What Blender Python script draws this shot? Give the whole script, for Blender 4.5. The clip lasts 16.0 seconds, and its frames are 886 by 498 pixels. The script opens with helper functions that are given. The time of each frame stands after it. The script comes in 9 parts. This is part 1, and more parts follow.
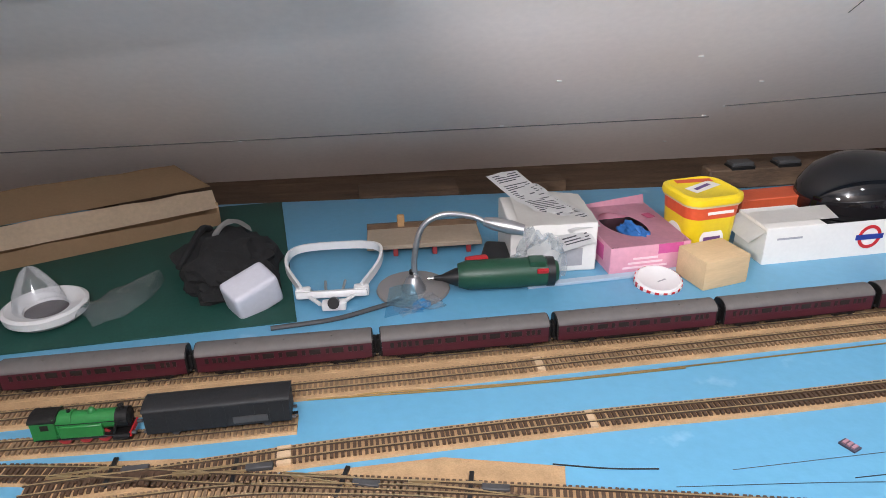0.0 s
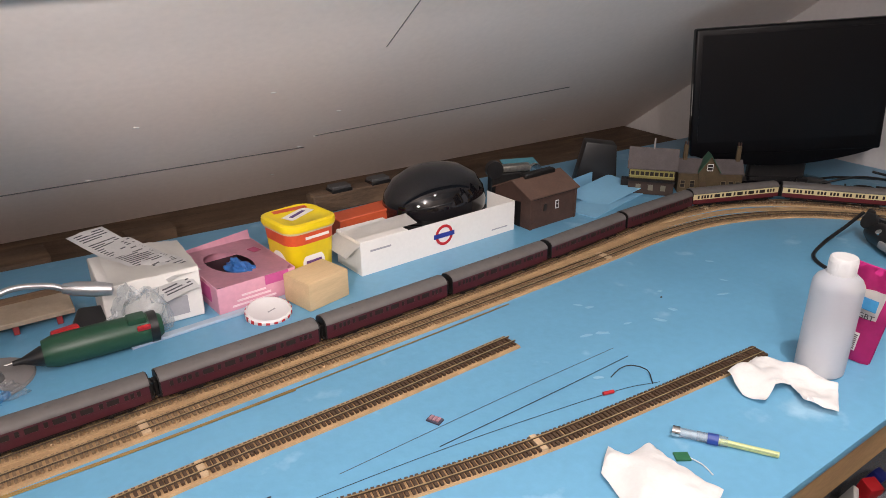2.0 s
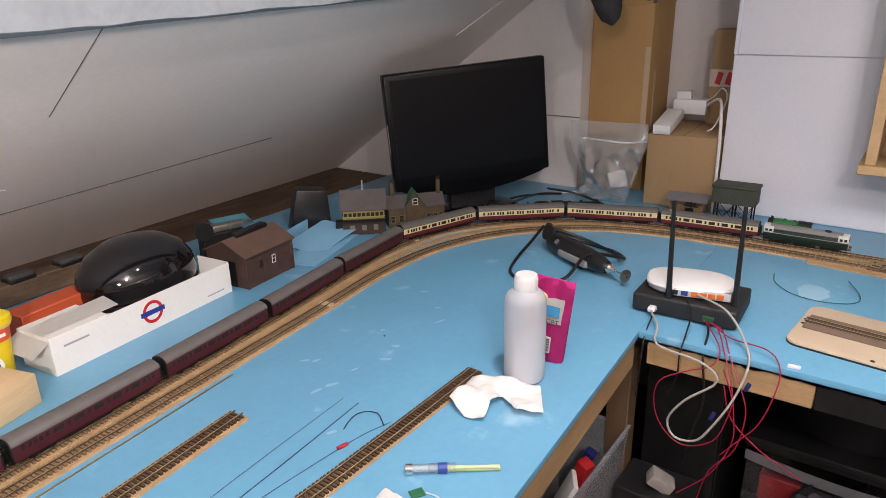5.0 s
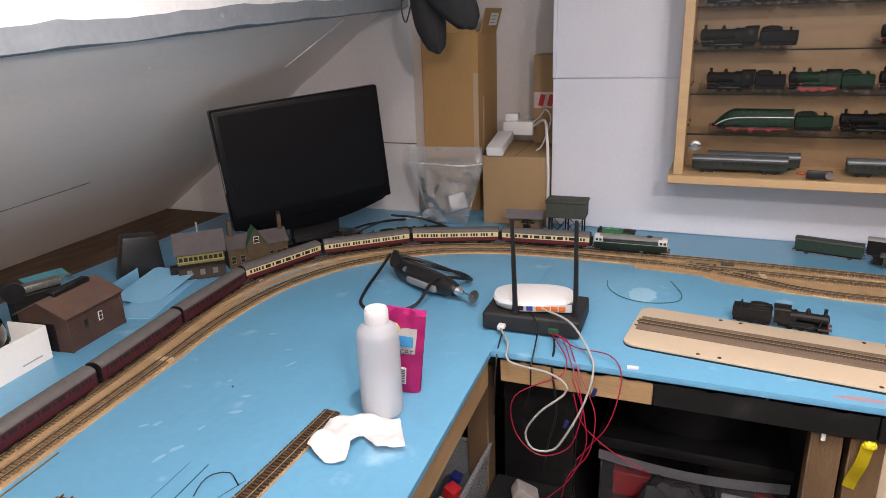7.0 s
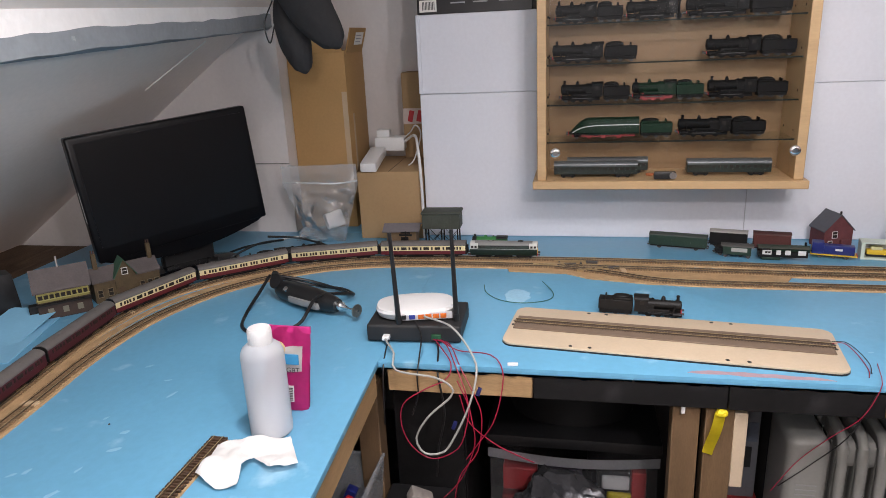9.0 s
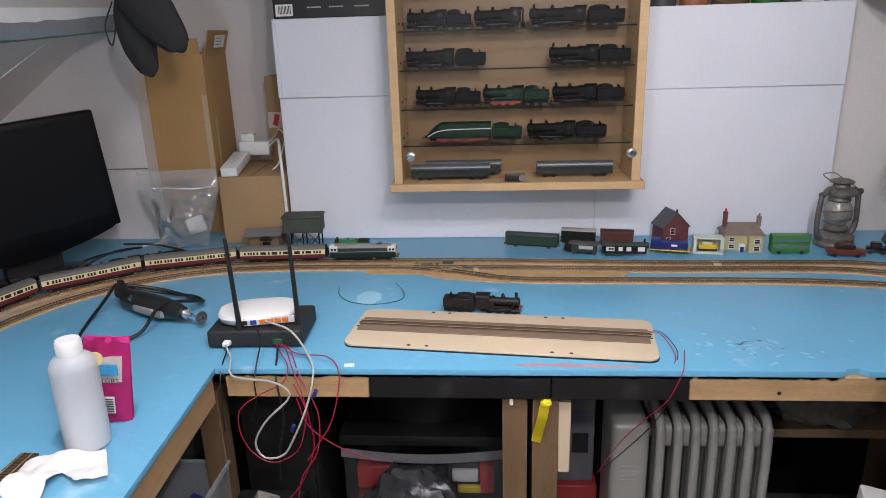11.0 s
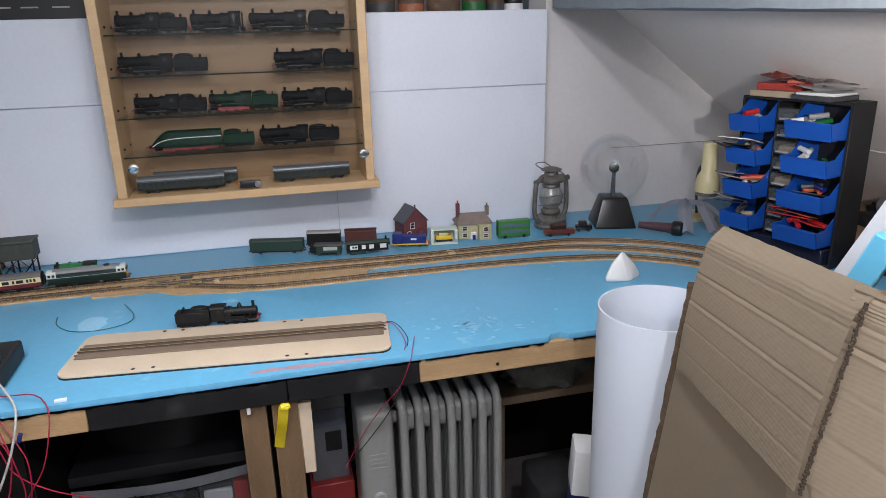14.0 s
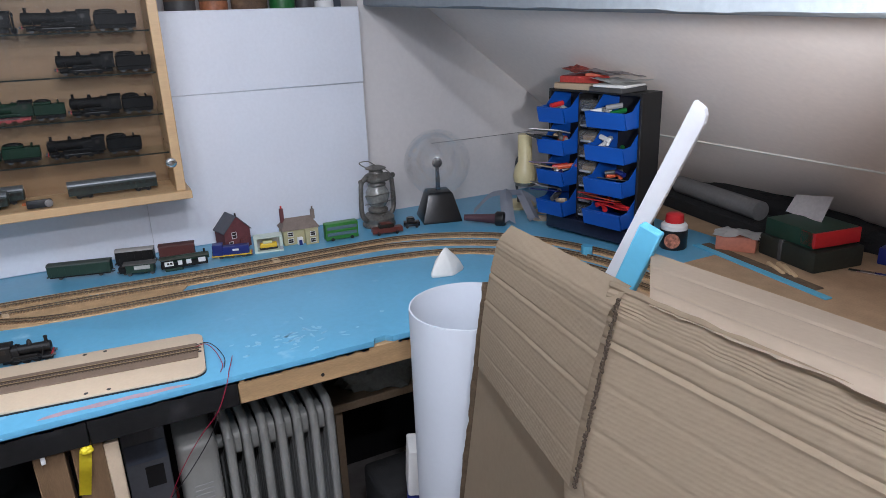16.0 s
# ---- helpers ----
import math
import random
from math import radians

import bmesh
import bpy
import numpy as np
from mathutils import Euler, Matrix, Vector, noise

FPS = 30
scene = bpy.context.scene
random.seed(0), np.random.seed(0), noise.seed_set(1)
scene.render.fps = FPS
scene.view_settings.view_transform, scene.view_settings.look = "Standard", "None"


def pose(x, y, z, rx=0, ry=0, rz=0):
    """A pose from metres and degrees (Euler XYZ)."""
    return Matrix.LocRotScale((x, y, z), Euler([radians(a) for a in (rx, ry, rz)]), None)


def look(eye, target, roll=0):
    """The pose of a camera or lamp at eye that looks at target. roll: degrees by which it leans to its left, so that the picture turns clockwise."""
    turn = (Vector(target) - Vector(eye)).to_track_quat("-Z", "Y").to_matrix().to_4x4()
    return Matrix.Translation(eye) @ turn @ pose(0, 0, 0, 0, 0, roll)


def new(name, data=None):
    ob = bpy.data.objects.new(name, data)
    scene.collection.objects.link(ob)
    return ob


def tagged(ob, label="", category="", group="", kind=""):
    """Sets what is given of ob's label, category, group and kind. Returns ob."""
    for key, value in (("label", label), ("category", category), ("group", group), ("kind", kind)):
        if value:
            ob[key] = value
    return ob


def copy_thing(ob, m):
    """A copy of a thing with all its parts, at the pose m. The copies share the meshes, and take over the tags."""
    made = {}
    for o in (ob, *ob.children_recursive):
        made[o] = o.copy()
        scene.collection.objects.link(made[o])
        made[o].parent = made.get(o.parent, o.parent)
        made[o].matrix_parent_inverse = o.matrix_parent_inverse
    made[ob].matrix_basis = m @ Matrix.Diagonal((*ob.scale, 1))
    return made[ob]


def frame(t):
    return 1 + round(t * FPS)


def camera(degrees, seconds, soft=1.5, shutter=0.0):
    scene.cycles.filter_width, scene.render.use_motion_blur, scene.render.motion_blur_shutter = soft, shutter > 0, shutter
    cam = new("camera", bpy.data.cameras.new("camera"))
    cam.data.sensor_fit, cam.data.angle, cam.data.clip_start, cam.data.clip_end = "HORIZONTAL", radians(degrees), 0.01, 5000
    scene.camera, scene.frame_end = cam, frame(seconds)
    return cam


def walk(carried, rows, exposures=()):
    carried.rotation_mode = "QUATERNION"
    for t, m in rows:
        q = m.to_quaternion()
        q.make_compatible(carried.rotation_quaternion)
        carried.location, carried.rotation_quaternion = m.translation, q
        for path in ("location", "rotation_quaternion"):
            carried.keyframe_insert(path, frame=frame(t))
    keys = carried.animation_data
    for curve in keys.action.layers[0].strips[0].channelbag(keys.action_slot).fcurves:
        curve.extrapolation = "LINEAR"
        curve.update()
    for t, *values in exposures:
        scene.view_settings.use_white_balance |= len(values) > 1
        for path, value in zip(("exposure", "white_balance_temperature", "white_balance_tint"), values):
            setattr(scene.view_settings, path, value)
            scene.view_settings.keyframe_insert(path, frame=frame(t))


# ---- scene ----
cam = camera(66.0, 16.0, soft=0.5)
PATH = [
    (0, (0.337, 0.491, 1.508), (0.391, 2.298, 0.653), -1.6),
    (0.5, (0.37, 0.485, 1.511), (0.708, 2.271, 0.676), -1.3),
    (1, (0.401, 0.465, 1.517), (0.936, 2.212, 0.704), -2.0),
    (1.5, (0.432, 0.449, 1.516), (1.163, 2.13, 0.716), -1.3),
    (2, (0.453, 0.443, 1.512), (1.413, 2.016, 0.734), -0.5),
    (2.5, (0.472, 0.431, 1.516), (1.618, 1.88, 0.751), -0.5),
    (3, (0.486, 0.425, 1.518), (1.741, 1.802, 0.79), -0.9),
    (3.5, (0.49, 0.425, 1.525), (1.828, 1.728, 0.809), -1.1),
    (6, (0.522, 0.415, 1.543), (2.165, 1.357, 0.899), -1.6),
    (6.5, (0.53, 0.417, 1.545), (2.232, 1.262, 0.922), -1.9),
    (7, (0.526, 0.42, 1.548), (2.281, 1.142, 0.917), -2.0),
    (7.5, (0.514, 0.418, 1.55), (2.316, 1.021, 0.925), -2.3),
    (8, (0.489, 0.419, 1.556), (2.313, 0.964, 0.941), -2.5),
    (8.5, (0.482, 0.415, 1.558), (2.328, 0.887, 0.952), -2.8),
    (9, (0.492, 0.406, 1.549), (2.36, 0.797, 0.952), -2.7),
    (9.5, (0.486, 0.392, 1.552), (2.366, 0.713, 0.952), -2.7),
    (10, (0.498, 0.332, 1.555), (2.383, 0.595, 0.937), -2.2),
    (12.5, (0.454, 0.174, 1.546), (2.37, 0.082, 0.98), -2.0),
    (13, (0.449, 0.156, 1.538), (2.352, -0.047, 0.955), -1.8),
    (13.5, (0.457, 0.113, 1.538), (2.34, -0.21, 0.945), -1.9),
    (14, (0.456, 0.104, 1.546), (2.306, -0.357, 0.942), -1.6),
    (14.5, (0.458, 0.087, 1.547), (2.287, -0.453, 0.942), -1.4),
    (15, (0.452, 0.055, 1.549), (2.258, -0.566, 0.954), -1.5),
    (15.5, (0.448, 0.028, 1.55), (2.217, -0.677, 0.94), -1.4),
    (16, (0.457, 0.013, 1.56), (2.151, -0.838, 0.923), -2.2),
]
walk(cam, [(t, look(eye, target, roll)) for t, eye, target, roll in PATH],
     exposures=[(0.0, 0.04, 6400, 12), (1.0, -0.08, 6700, 14), (2.25, -0.16, 7200, 17), (3.5, -0.12, 7150, 17), (6.0, 0.0, 7100, 17), (7.5, 0.06, 6950, 15), (10.0, 0.0, 6600, 13), (12.5, -0.06, 6250, 10), (14.5, -0.05, 6050, 9), (16.0, -0.14, 5850, 9)])

# ---- light: unseen lamps under the loft ceiling, nothing from outside ----
world = bpy.data.worlds.new("loft")
world.use_nodes = True
world.node_tree.nodes["Background"].inputs[0].default_value = (0.75, 0.82, 1.0, 1)
world.node_tree.nodes["Background"].inputs[1].default_value = 0.05
scene.world = world


def aimed_spot(eye, target, watts, degrees, blend=0.8, tint=(1.0, 0.975, 0.99)):
    """A spot lamp at eye, turned to target."""
    lamp = bpy.data.lights.new("aimed_spot", "SPOT")
    lamp.energy, lamp.color, lamp.spot_size, lamp.spot_blend, lamp.shadow_soft_size = watts, tint, radians(degrees), blend, 0.03
    new("aimed_spot", lamp).matrix_world = look(eye, target)


def fill_bulb(x, y, z, watts):
    lamp = bpy.data.lights.new("fill_light", "POINT")
    lamp.shadow_soft_size, lamp.energy, lamp.color = 0.035, watts, (1.0, 0.975, 1.0)
    new("fill_light", lamp).location = (x, y, z)


# upper bar: four heads over the middle of the room
aimed_spot((1.05, -0.24, 2.12), (2.15, -0.65, 0.95), 24.0, 112)
aimed_spot((1.23, 0.06, 2.12), (2.48, 0.42, 1.12), 13.5, 112)
aimed_spot((1.07, 0.36, 2.12), (1.80, -0.15, 0.90), 14.0, 112)
aimed_spot((1.25, 0.66, 2.12), (1.36, 1.02, 0.90), 32.0, 116, 0.75)
# added lights with no known lamp: two bulbs, two spots brightening the eaves slopes
fill_bulb(0.12, 0.55, 1.56, 12.5)
fill_bulb(0.36, -0.04, 2.02, 34.0)
aimed_spot((0.10, 0.40, 1.58), (1.05, 1.75, 1.48), 52.0, 58, 0.7, (1.0, 0.96, 0.95))
aimed_spot((0.50, -0.42, 1.57), (1.50, -1.20, 1.56), 100.0, 42, 0.95, (1.0, 0.95, 0.92))

# ---- helpers for meshes ----
I4 = Matrix.Identity(4)
B = 0.90          # height of the layout's board


def at(x, y, z=0.0, rz=0.0, rx=0.0, ry=0.0):
    return pose(x, y, z, rx, ry, rz)


def box(bm, sx, sy, sz, m=I4, bev=0.0, seg=1):
    """A block that stands on its base's middle."""
    geo = bmesh.ops.create_cube(bm, size=1.0, matrix=m @ Matrix.Translation((0, 0, sz / 2)) @ Matrix.Diagonal((sx, sy, sz, 1)))
    if bev:
        edges = list({e for v in geo["verts"] for e in v.link_edges})
        bmesh.ops.bevel(bm, geom=edges, offset=bev, segments=seg, profile=0.6, affect="EDGES")
    return bm


def cyl(bm, r, h, m=I4, seg=24, r2=None):
    bmesh.ops.create_cone(bm, cap_ends=True, segments=seg, radius1=r, radius2=r if r2 is None else r2, depth=h, matrix=m @ Matrix.Translation((0, 0, h / 2)))
    return bm


def ball(bm, r, m=I4, seg=20):
    bmesh.ops.create_uvsphere(bm, u_segments=seg, v_segments=max(8, seg // 2), radius=r, matrix=m)
    return bm


def lathe(bm, profile, m=I4, seg=32, closed=False):
    """A turned shape from (radius, height) pairs."""
    rings = []
    for r, z in profile:
        if r < 1e-6:
            rings.append([bm.verts.new(m @ Vector((0, 0, z)))] * seg)
        else:
            rings.append([bm.verts.new(m @ Vector((r * math.cos(2 * math.pi * k / seg), r * math.sin(2 * math.pi * k / seg), z))) for k in range(seg)])
    pairs = list(zip(rings, rings[1:])) + ([(rings[-1], rings[0])] if closed else [])
    for a, b in pairs:
        for k in range(seg):
            loop = list(dict.fromkeys((a[k], a[(k + 1) % seg], b[(k + 1) % seg], b[k])))
            if len(loop) > 2:
                bm.faces.new(loop)
    return bm


def spline(points, step):
    """Points every step metres or so along a smooth line through the given ones."""
    p = [Vector(q) for q in points]
    p = [2 * p[0] - p[1]] + p + [2 * p[-1] - p[-2]]
    out = []
    for a, b, c, d in zip(p, p[1:], p[2:], p[3:]):
        n = max(1, math.ceil((c - b).length / step))
        for k in range(n):
            t = k / n
            out.append(0.5 * (2 * b + (c - a) * t + (2 * a - 5 * b + 4 * c - d) * t * t + (3 * b - a - 3 * c + d) * t ** 3))
    return out + [p[-2]]


def tube(bm, points, r, seg=8, m=I4, taper=None):
    """A round bar or cable along the points."""
    p = [m @ Vector(q) for q in points]
    rings, side = [], None
    for k, q in enumerate(p):
        way = (p[min(k + 1, len(p) - 1)] - p[max(k - 1, 0)]).normalized()
        if side is None:
            side = way.orthogonal().normalized()
        side = (side - way * side.dot(way)).normalized()
        up = way.cross(side)
        rr = r if taper is None else r + (taper - r) * k / (len(p) - 1)
        rings.append([bm.verts.new(q + rr * (math.cos(2 * math.pi * j / seg) * side + math.sin(2 * math.pi * j / seg) * up)) for j in range(seg)])
    for a, b in zip(rings, rings[1:]):
        for j in range(seg):
            bm.faces.new((a[j], a[(j + 1) % seg], b[(j + 1) % seg], b[j]))
    bm.faces.new(rings[0][::-1]), bm.faces.new(rings[-1])
    return bm


def prism(bm, outline, h, m=I4, bev=0.0):
    """An outline in x and y, raised by h."""
    low = [bm.verts.new(m @ Vector((x, y, 0))) for x, y in outline]
    top = [bm.verts.new(m @ Vector((x, y, h))) for x, y in outline]
    n = len(outline)
    faces = [bm.faces.new(low[::-1]), bm.faces.new(top)] + [bm.faces.new((low[k], low[(k + 1) % n], top[(k + 1) % n], top[k])) for k in range(n)]
    bmesh.ops.recalc_face_normals(bm, faces=faces)
    if bev:
        bmesh.ops.bevel(bm, geom=list({e for f in faces for e in f.edges}), offset=bev, segments=2, profile=0.6, affect="EDGES")
    return bm


def ribbon(bm, line, cross, m=I4):
    """Sweeps a cross-section of (sideways, height) pairs along a line on the ground."""
    rings = []
    for k, q in enumerate(line):
        way = (line[min(k + 1, len(line) - 1)] - line[max(k - 1, 0)]).normalized()
        side = Vector((-way.y, way.x, 0))
        rings.append([bm.verts.new(m @ (q + side * s + Vector((0, 0, h)))) for s, h in cross])
    n = len(cross)
    for a, b in zip(rings, rings[1:]):
        for j in range(n):
            bm.faces.new((a[j], b[j], b[(j + 1) % n], a[(j + 1) % n]))
    bm.faces.new(rings[0]), bm.faces.new(rings[-1][::-1])
    return bm


def sheet(bm, nu, nv, f, thick, m=I4):
    """A bent sheet: f(u, v) gives its places for u, v from 0 to 1."""
    grid = [[bm.verts.new(m @ Vector(f(i / nu, j / nv))) for j in range(nv + 1)] for i in range(nu + 1)]
    faces = [bm.faces.new((grid[i][j], grid[i + 1][j], grid[i + 1][j + 1], grid[i][j + 1])) for i in range(nu) for j in range(nv)]
    bmesh.ops.solidify(bm, geom=faces, thickness=thick)
    return bm


def mesh_of(name, bm, material, angle=38):
    me = bpy.data.meshes.new(name)
    bmesh.ops.recalc_face_normals(bm, faces=bm.faces[:])
    bm.to_mesh(me)
    bm.free()
    me.materials.append(material)
    for poly in me.polygons:
        poly.use_smooth = True
    me.set_sharp_from_angle(angle=radians(angle))
    return me


def part(name, bm, material, parent, label="", m=None):
    ob = new(name, bm if isinstance(bm, bpy.types.Mesh) else mesh_of(name, bm, material))
    ob.parent = parent
    if m is not None:
        ob.matrix_basis = m
    return tagged(ob, label)


def thing(name, label, category, m=I4, group="", kind=""):
    ob = new(name)
    ob.empty_display_size = 0.05
    ob.matrix_basis = m
    return tagged(ob, label, category, group, kind)


def solo(name, bm, material, label, category="", m=I4, group="", kind=""):
    ob = new(name, mesh_of(name, bm, material))
    ob.matrix_basis = m
    return tagged(ob, label, category, group, kind)


def words(name, text, size, material, parent, m, thick=0.0002):
    curve = bpy.data.curves.new(name, "FONT")
    curve.body, curve.size, curve.extrude, curve.align_x, curve.align_y = text, size, thick, "CENTER", "CENTER"
    ob = new(name, curve)
    me = bpy.data.meshes.new_from_object(ob.evaluated_get(bpy.context.evaluated_depsgraph_get()))
    bpy.data.objects.remove(ob)
    me.materials.append(material)
    return part(name, me, material, parent, "", m)


def nb():
    return bmesh.new()


# ---- materials ----
def mat(name, col, rough=0.5, metal=0.0, var=0.12, scale=8.0, grain=120.0, bump=0.05, spec=0.5, stretch=(1, 1, 1), second=None, cut=(0.62, 0.72), second_scale=14.0, coat=0.0):
    """A procedural surface: two scales of tone, fine relief, and patches of a second colour where given."""
    ma = bpy.data.materials.new(name)
    ma.use_nodes = True
    nt = ma.node_tree
    nd, ln = nt.nodes, nt.links
    bs = nd["Principled BSDF"]
    co, mp = nd.new("ShaderNodeTexCoord"), nd.new("ShaderNodeMapping")
    mp.inputs["Scale"].default_value = stretch
    ln.new(co.outputs["Object"], mp.inputs["Vector"])
    def ns(sc, det):
        n = nd.new("ShaderNodeTexNoise")
        n.inputs["Scale"].default_value, n.inputs["Detail"].default_value = sc, det
        ln.new(mp.outputs["Vector"], n.inputs["Vector"])
        return n
    big, small = ns(scale, 3.0), ns(grain, 4.0)
    mix = nd.new("ShaderNodeMath")
    mix.operation = "MULTIPLY_ADD"
    mix.inputs[1].default_value = 0.55
    ln.new(big.outputs["Fac"], mix.inputs[0])
    half = nd.new("ShaderNodeMath")
    half.operation = "MULTIPLY"
    half.inputs[1].default_value = 0.45
    ln.new(small.outputs["Fac"], half.inputs[0])
    ln.new(half.outputs[0], mix.inputs[2])
    ramp = nd.new("ShaderNodeValToRGB")
    ramp.color_ramp.elements[0].position, ramp.color_ramp.elements[1].position = 0.32, 0.68
    ramp.color_ramp.elements[0].color = (*[c * (1 - var) for c in col], 1)
    ramp.color_ramp.elements[1].color = (*[min(1, c * (1 + var)) for c in col], 1)
    ln.new(mix.outputs[0], ramp.inputs["Fac"])
    colour = ramp.outputs["Color"]
    if second:
        spots = ns(second_scale, 5.0)
        r2 = nd.new("ShaderNodeValToRGB")
        r2.color_ramp.elements[0].position, r2.color_ramp.elements[1].position = cut
        ln.new(spots.outputs["Fac"], r2.inputs["Fac"])
        mx = nd.new("ShaderNodeMix")
        mx.data_type = "RGBA"
        ln.new(r2.outputs["Color"], mx.inputs[0])
        ln.new(colour, mx.inputs[6])
        mx.inputs[7].default_value = (*second, 1)
        colour = mx.outputs[2]
    ln.new(colour, bs.inputs["Base Color"])
    bs.inputs["Roughness"].default_value, bs.inputs["Metallic"].default_value = rough, metal
    bs.inputs["Specular IOR Level"].default_value, bs.inputs["Coat Weight"].default_value = spec, coat
    if bump:
        bp = nd.new("ShaderNodeBump")
        bp.inputs["Strength"].default_value, bp.inputs["Distance"].default_value = bump, 0.004
        ln.new(small.outputs["Fac"], bp.inputs["Height"])
        ln.new(bp.outputs["Normal"], bs.inputs["Normal"])
    return ma


def clear(name, tint=(0.96, 0.97, 0.98), rough=0.12, gloss=0.30, haze=0.0, base=0.03):
    """Thin clear plastic or glass: lets light through, with a gloss and some milky haze."""
    ma = bpy.data.materials.new(name)
    ma.use_nodes = True
    nd, ln = ma.node_tree.nodes, ma.node_tree.links
    nd.remove(nd["Principled BSDF"])
    tr, gl, mx, lw = nd.new("ShaderNodeBsdfTransparent"), nd.new("ShaderNodeBsdfGlossy"), nd.new("ShaderNodeMixShader"), nd.new("ShaderNodeLayerWeight")
    tr.inputs[0].default_value = (*tint, 1)
    gl.inputs["Roughness"].default_value = rough
    gl.inputs["Color"].default_value = (0.95, 0.96, 0.97, 1)
    lw.inputs[0].default_value = 0.22
    fac = nd.new("ShaderNodeMath")
    fac.operation = "MULTIPLY_ADD"
    fac.inputs[1].default_value, fac.inputs[2].default_value = gloss, base
    ln.new(lw.outputs["Fresnel"], fac.inputs[0])
    ln.new(fac.outputs[0], mx.inputs[0])
    body = tr.outputs[0]
    if haze:
        df, hz = nd.new("ShaderNodeBsdfDiffuse"), nd.new("ShaderNodeMixShader")
        tl, sm = nd.new("ShaderNodeBsdfTranslucent"), nd.new("ShaderNodeMixShader")
        df.inputs[0].default_value = tl.inputs[0].default_value = (0.86, 0.88, 0.90, 1)
        sm.inputs[0].default_value, hz.inputs[0].default_value = 0.4, haze
        ln.new(df.outputs[0], sm.inputs[1])
        ln.new(tl.outputs[0], sm.inputs[2])
        ln.new(tr.outputs[0], hz.inputs[1])
        ln.new(sm.outputs[0], hz.inputs[2])
        body = hz.outputs[0]
    ln.new(body, mx.inputs[1])
    ln.new(gl.outputs[0], mx.inputs[2])
    ln.new(mx.outputs[0], nd["Material Output"].inputs["Surface"])
    return ma


blue = mat("blue_emulsion", (0.125, 0.365, 0.555), 0.34, var=0.07, scale=5, grain=60, bump=0.10, second=(0.29, 0.53, 0.69), cut=(0.66, 0.80), second_scale=13)
wall_white = mat("white_board_paint", (0.70, 0.72, 0.78), 0.55, var=0.04, scale=4, grain=90, bump=0.05)
wall_grey = mat("plaster_paint", (0.66, 0.625, 0.61), 0.7, var=0.05, scale=3, grain=70, bump=0.08)
slope_paint = mat("slope_plaster", (0.85, 0.765, 0.71), 0.75, var=0.05, scale=2.5, grain=60, bump=0.08)
beam_white = mat("beam_white_gloss", (0.80, 0.80, 0.80), 0.35, var=0.05, scale=20, grain=60, bump=0.5)
beam_grey = mat("beam_grey_paint", (0.235, 0.262, 0.285), 0.6, var=0.12, scale=14, grain=70, bump=0.35, second=(0.48, 0.51, 0.53), cut=(0.68, 0.78), second_scale=26)
rough_wood = mat("dark_boarding", (0.105, 0.064, 0.038), 0.75, var=0.45, scale=6, grain=60, bump=0.3, stretch=(1, 5, 5), second=(0.20, 0.125, 0.072), cut=(0.55, 0.75), second_scale=5)
# pine of the legs, darkened for the shade under the board
pine_shaded = mat("pine_in_shade", (0.14, 0.085, 0.043), 0.6, var=0.22, scale=7, grain=80, bump=0.12, stretch=(6, 6, 1))
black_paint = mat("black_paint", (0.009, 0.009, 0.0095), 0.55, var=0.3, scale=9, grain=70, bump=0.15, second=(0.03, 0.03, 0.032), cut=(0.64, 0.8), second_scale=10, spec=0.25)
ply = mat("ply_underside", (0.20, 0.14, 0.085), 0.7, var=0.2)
# unseen floor, toned up to bounce light under the boards
floor_mat = mat("bounce_floor", (0.17, 0.15, 0.14), 0.95, var=0.4, scale=12, grain=300, bump=0.5)
cork = mat("cork_underlay", (0.440, 0.287, 0.150), 0.85, var=0.22, scale=30, grain=420, bump=0.3)
sleeper = mat("sleeper_plastic", (0.080, 0.046, 0.027), 0.6, var=0.25, scale=60, grain=300, bump=0.2)
rail_steel = mat("nickel_rail", (0.48, 0.36, 0.20), 0.32, metal=0.6, var=0.1, bump=0.0)
rail_side = mat("weathered_rail_side", (0.062, 0.040, 0.025), 0.6, var=0.2, bump=0.0)
card = mat("cardboard", (0.40, 0.27, 0.155), 0.82, var=0.07, scale=6, grain=150, bump=0.10)
card_pale = mat("cardboard_pale", (0.47, 0.355, 0.24), 0.82, var=0.06, scale=5, grain=150, bump=0.12)
card_dark = mat("cardboard_cut_edge", (0.12, 0.082, 0.05), 0.9, var=0.3, scale=80, grain=300, bump=0.4)
mdf = mat("mdf", (0.56, 0.45, 0.325), 0.55, var=0.06, scale=12, grain=200, bump=0.05)
beech = mat("beech_veneer", (0.52, 0.345, 0.18), 0.45, var=0.10, scale=5, grain=60, bump=0.04, stretch=(6, 1, 6))
# beech of the back panel, darkened for the cabinet's dim inside
beech_dimmed = mat("beech_veneer_dimmed", (0.245, 0.145, 0.068), 0.5, var=0.12, scale=4, grain=40, bump=0.03, stretch=(1, 1, 5))
white_plastic = mat("white_plastic", (0.72, 0.72, 0.72), 0.35, var=0.03, bump=0.0)
white_card = mat("white_card", (0.78, 0.765, 0.73), 0.55, var=0.04, bump=0.02)
paper = mat("white_paper", (0.72, 0.72, 0.71), 0.85, var=0.04, scale=20, grain=200, bump=0.15)
black_plastic = mat("black_plastic", (0.012, 0.012, 0.013), 0.38, var=0.2, bump=0.03)
black_gloss = mat("black_gloss", (0.006, 0.006, 0.008), 0.06, var=0.1, bump=0.0, coat=0.6)
tv_screen = mat("dead_screen", (0.004, 0.004, 0.005), 0.30, var=0.1, bump=0.0, spec=0.25)
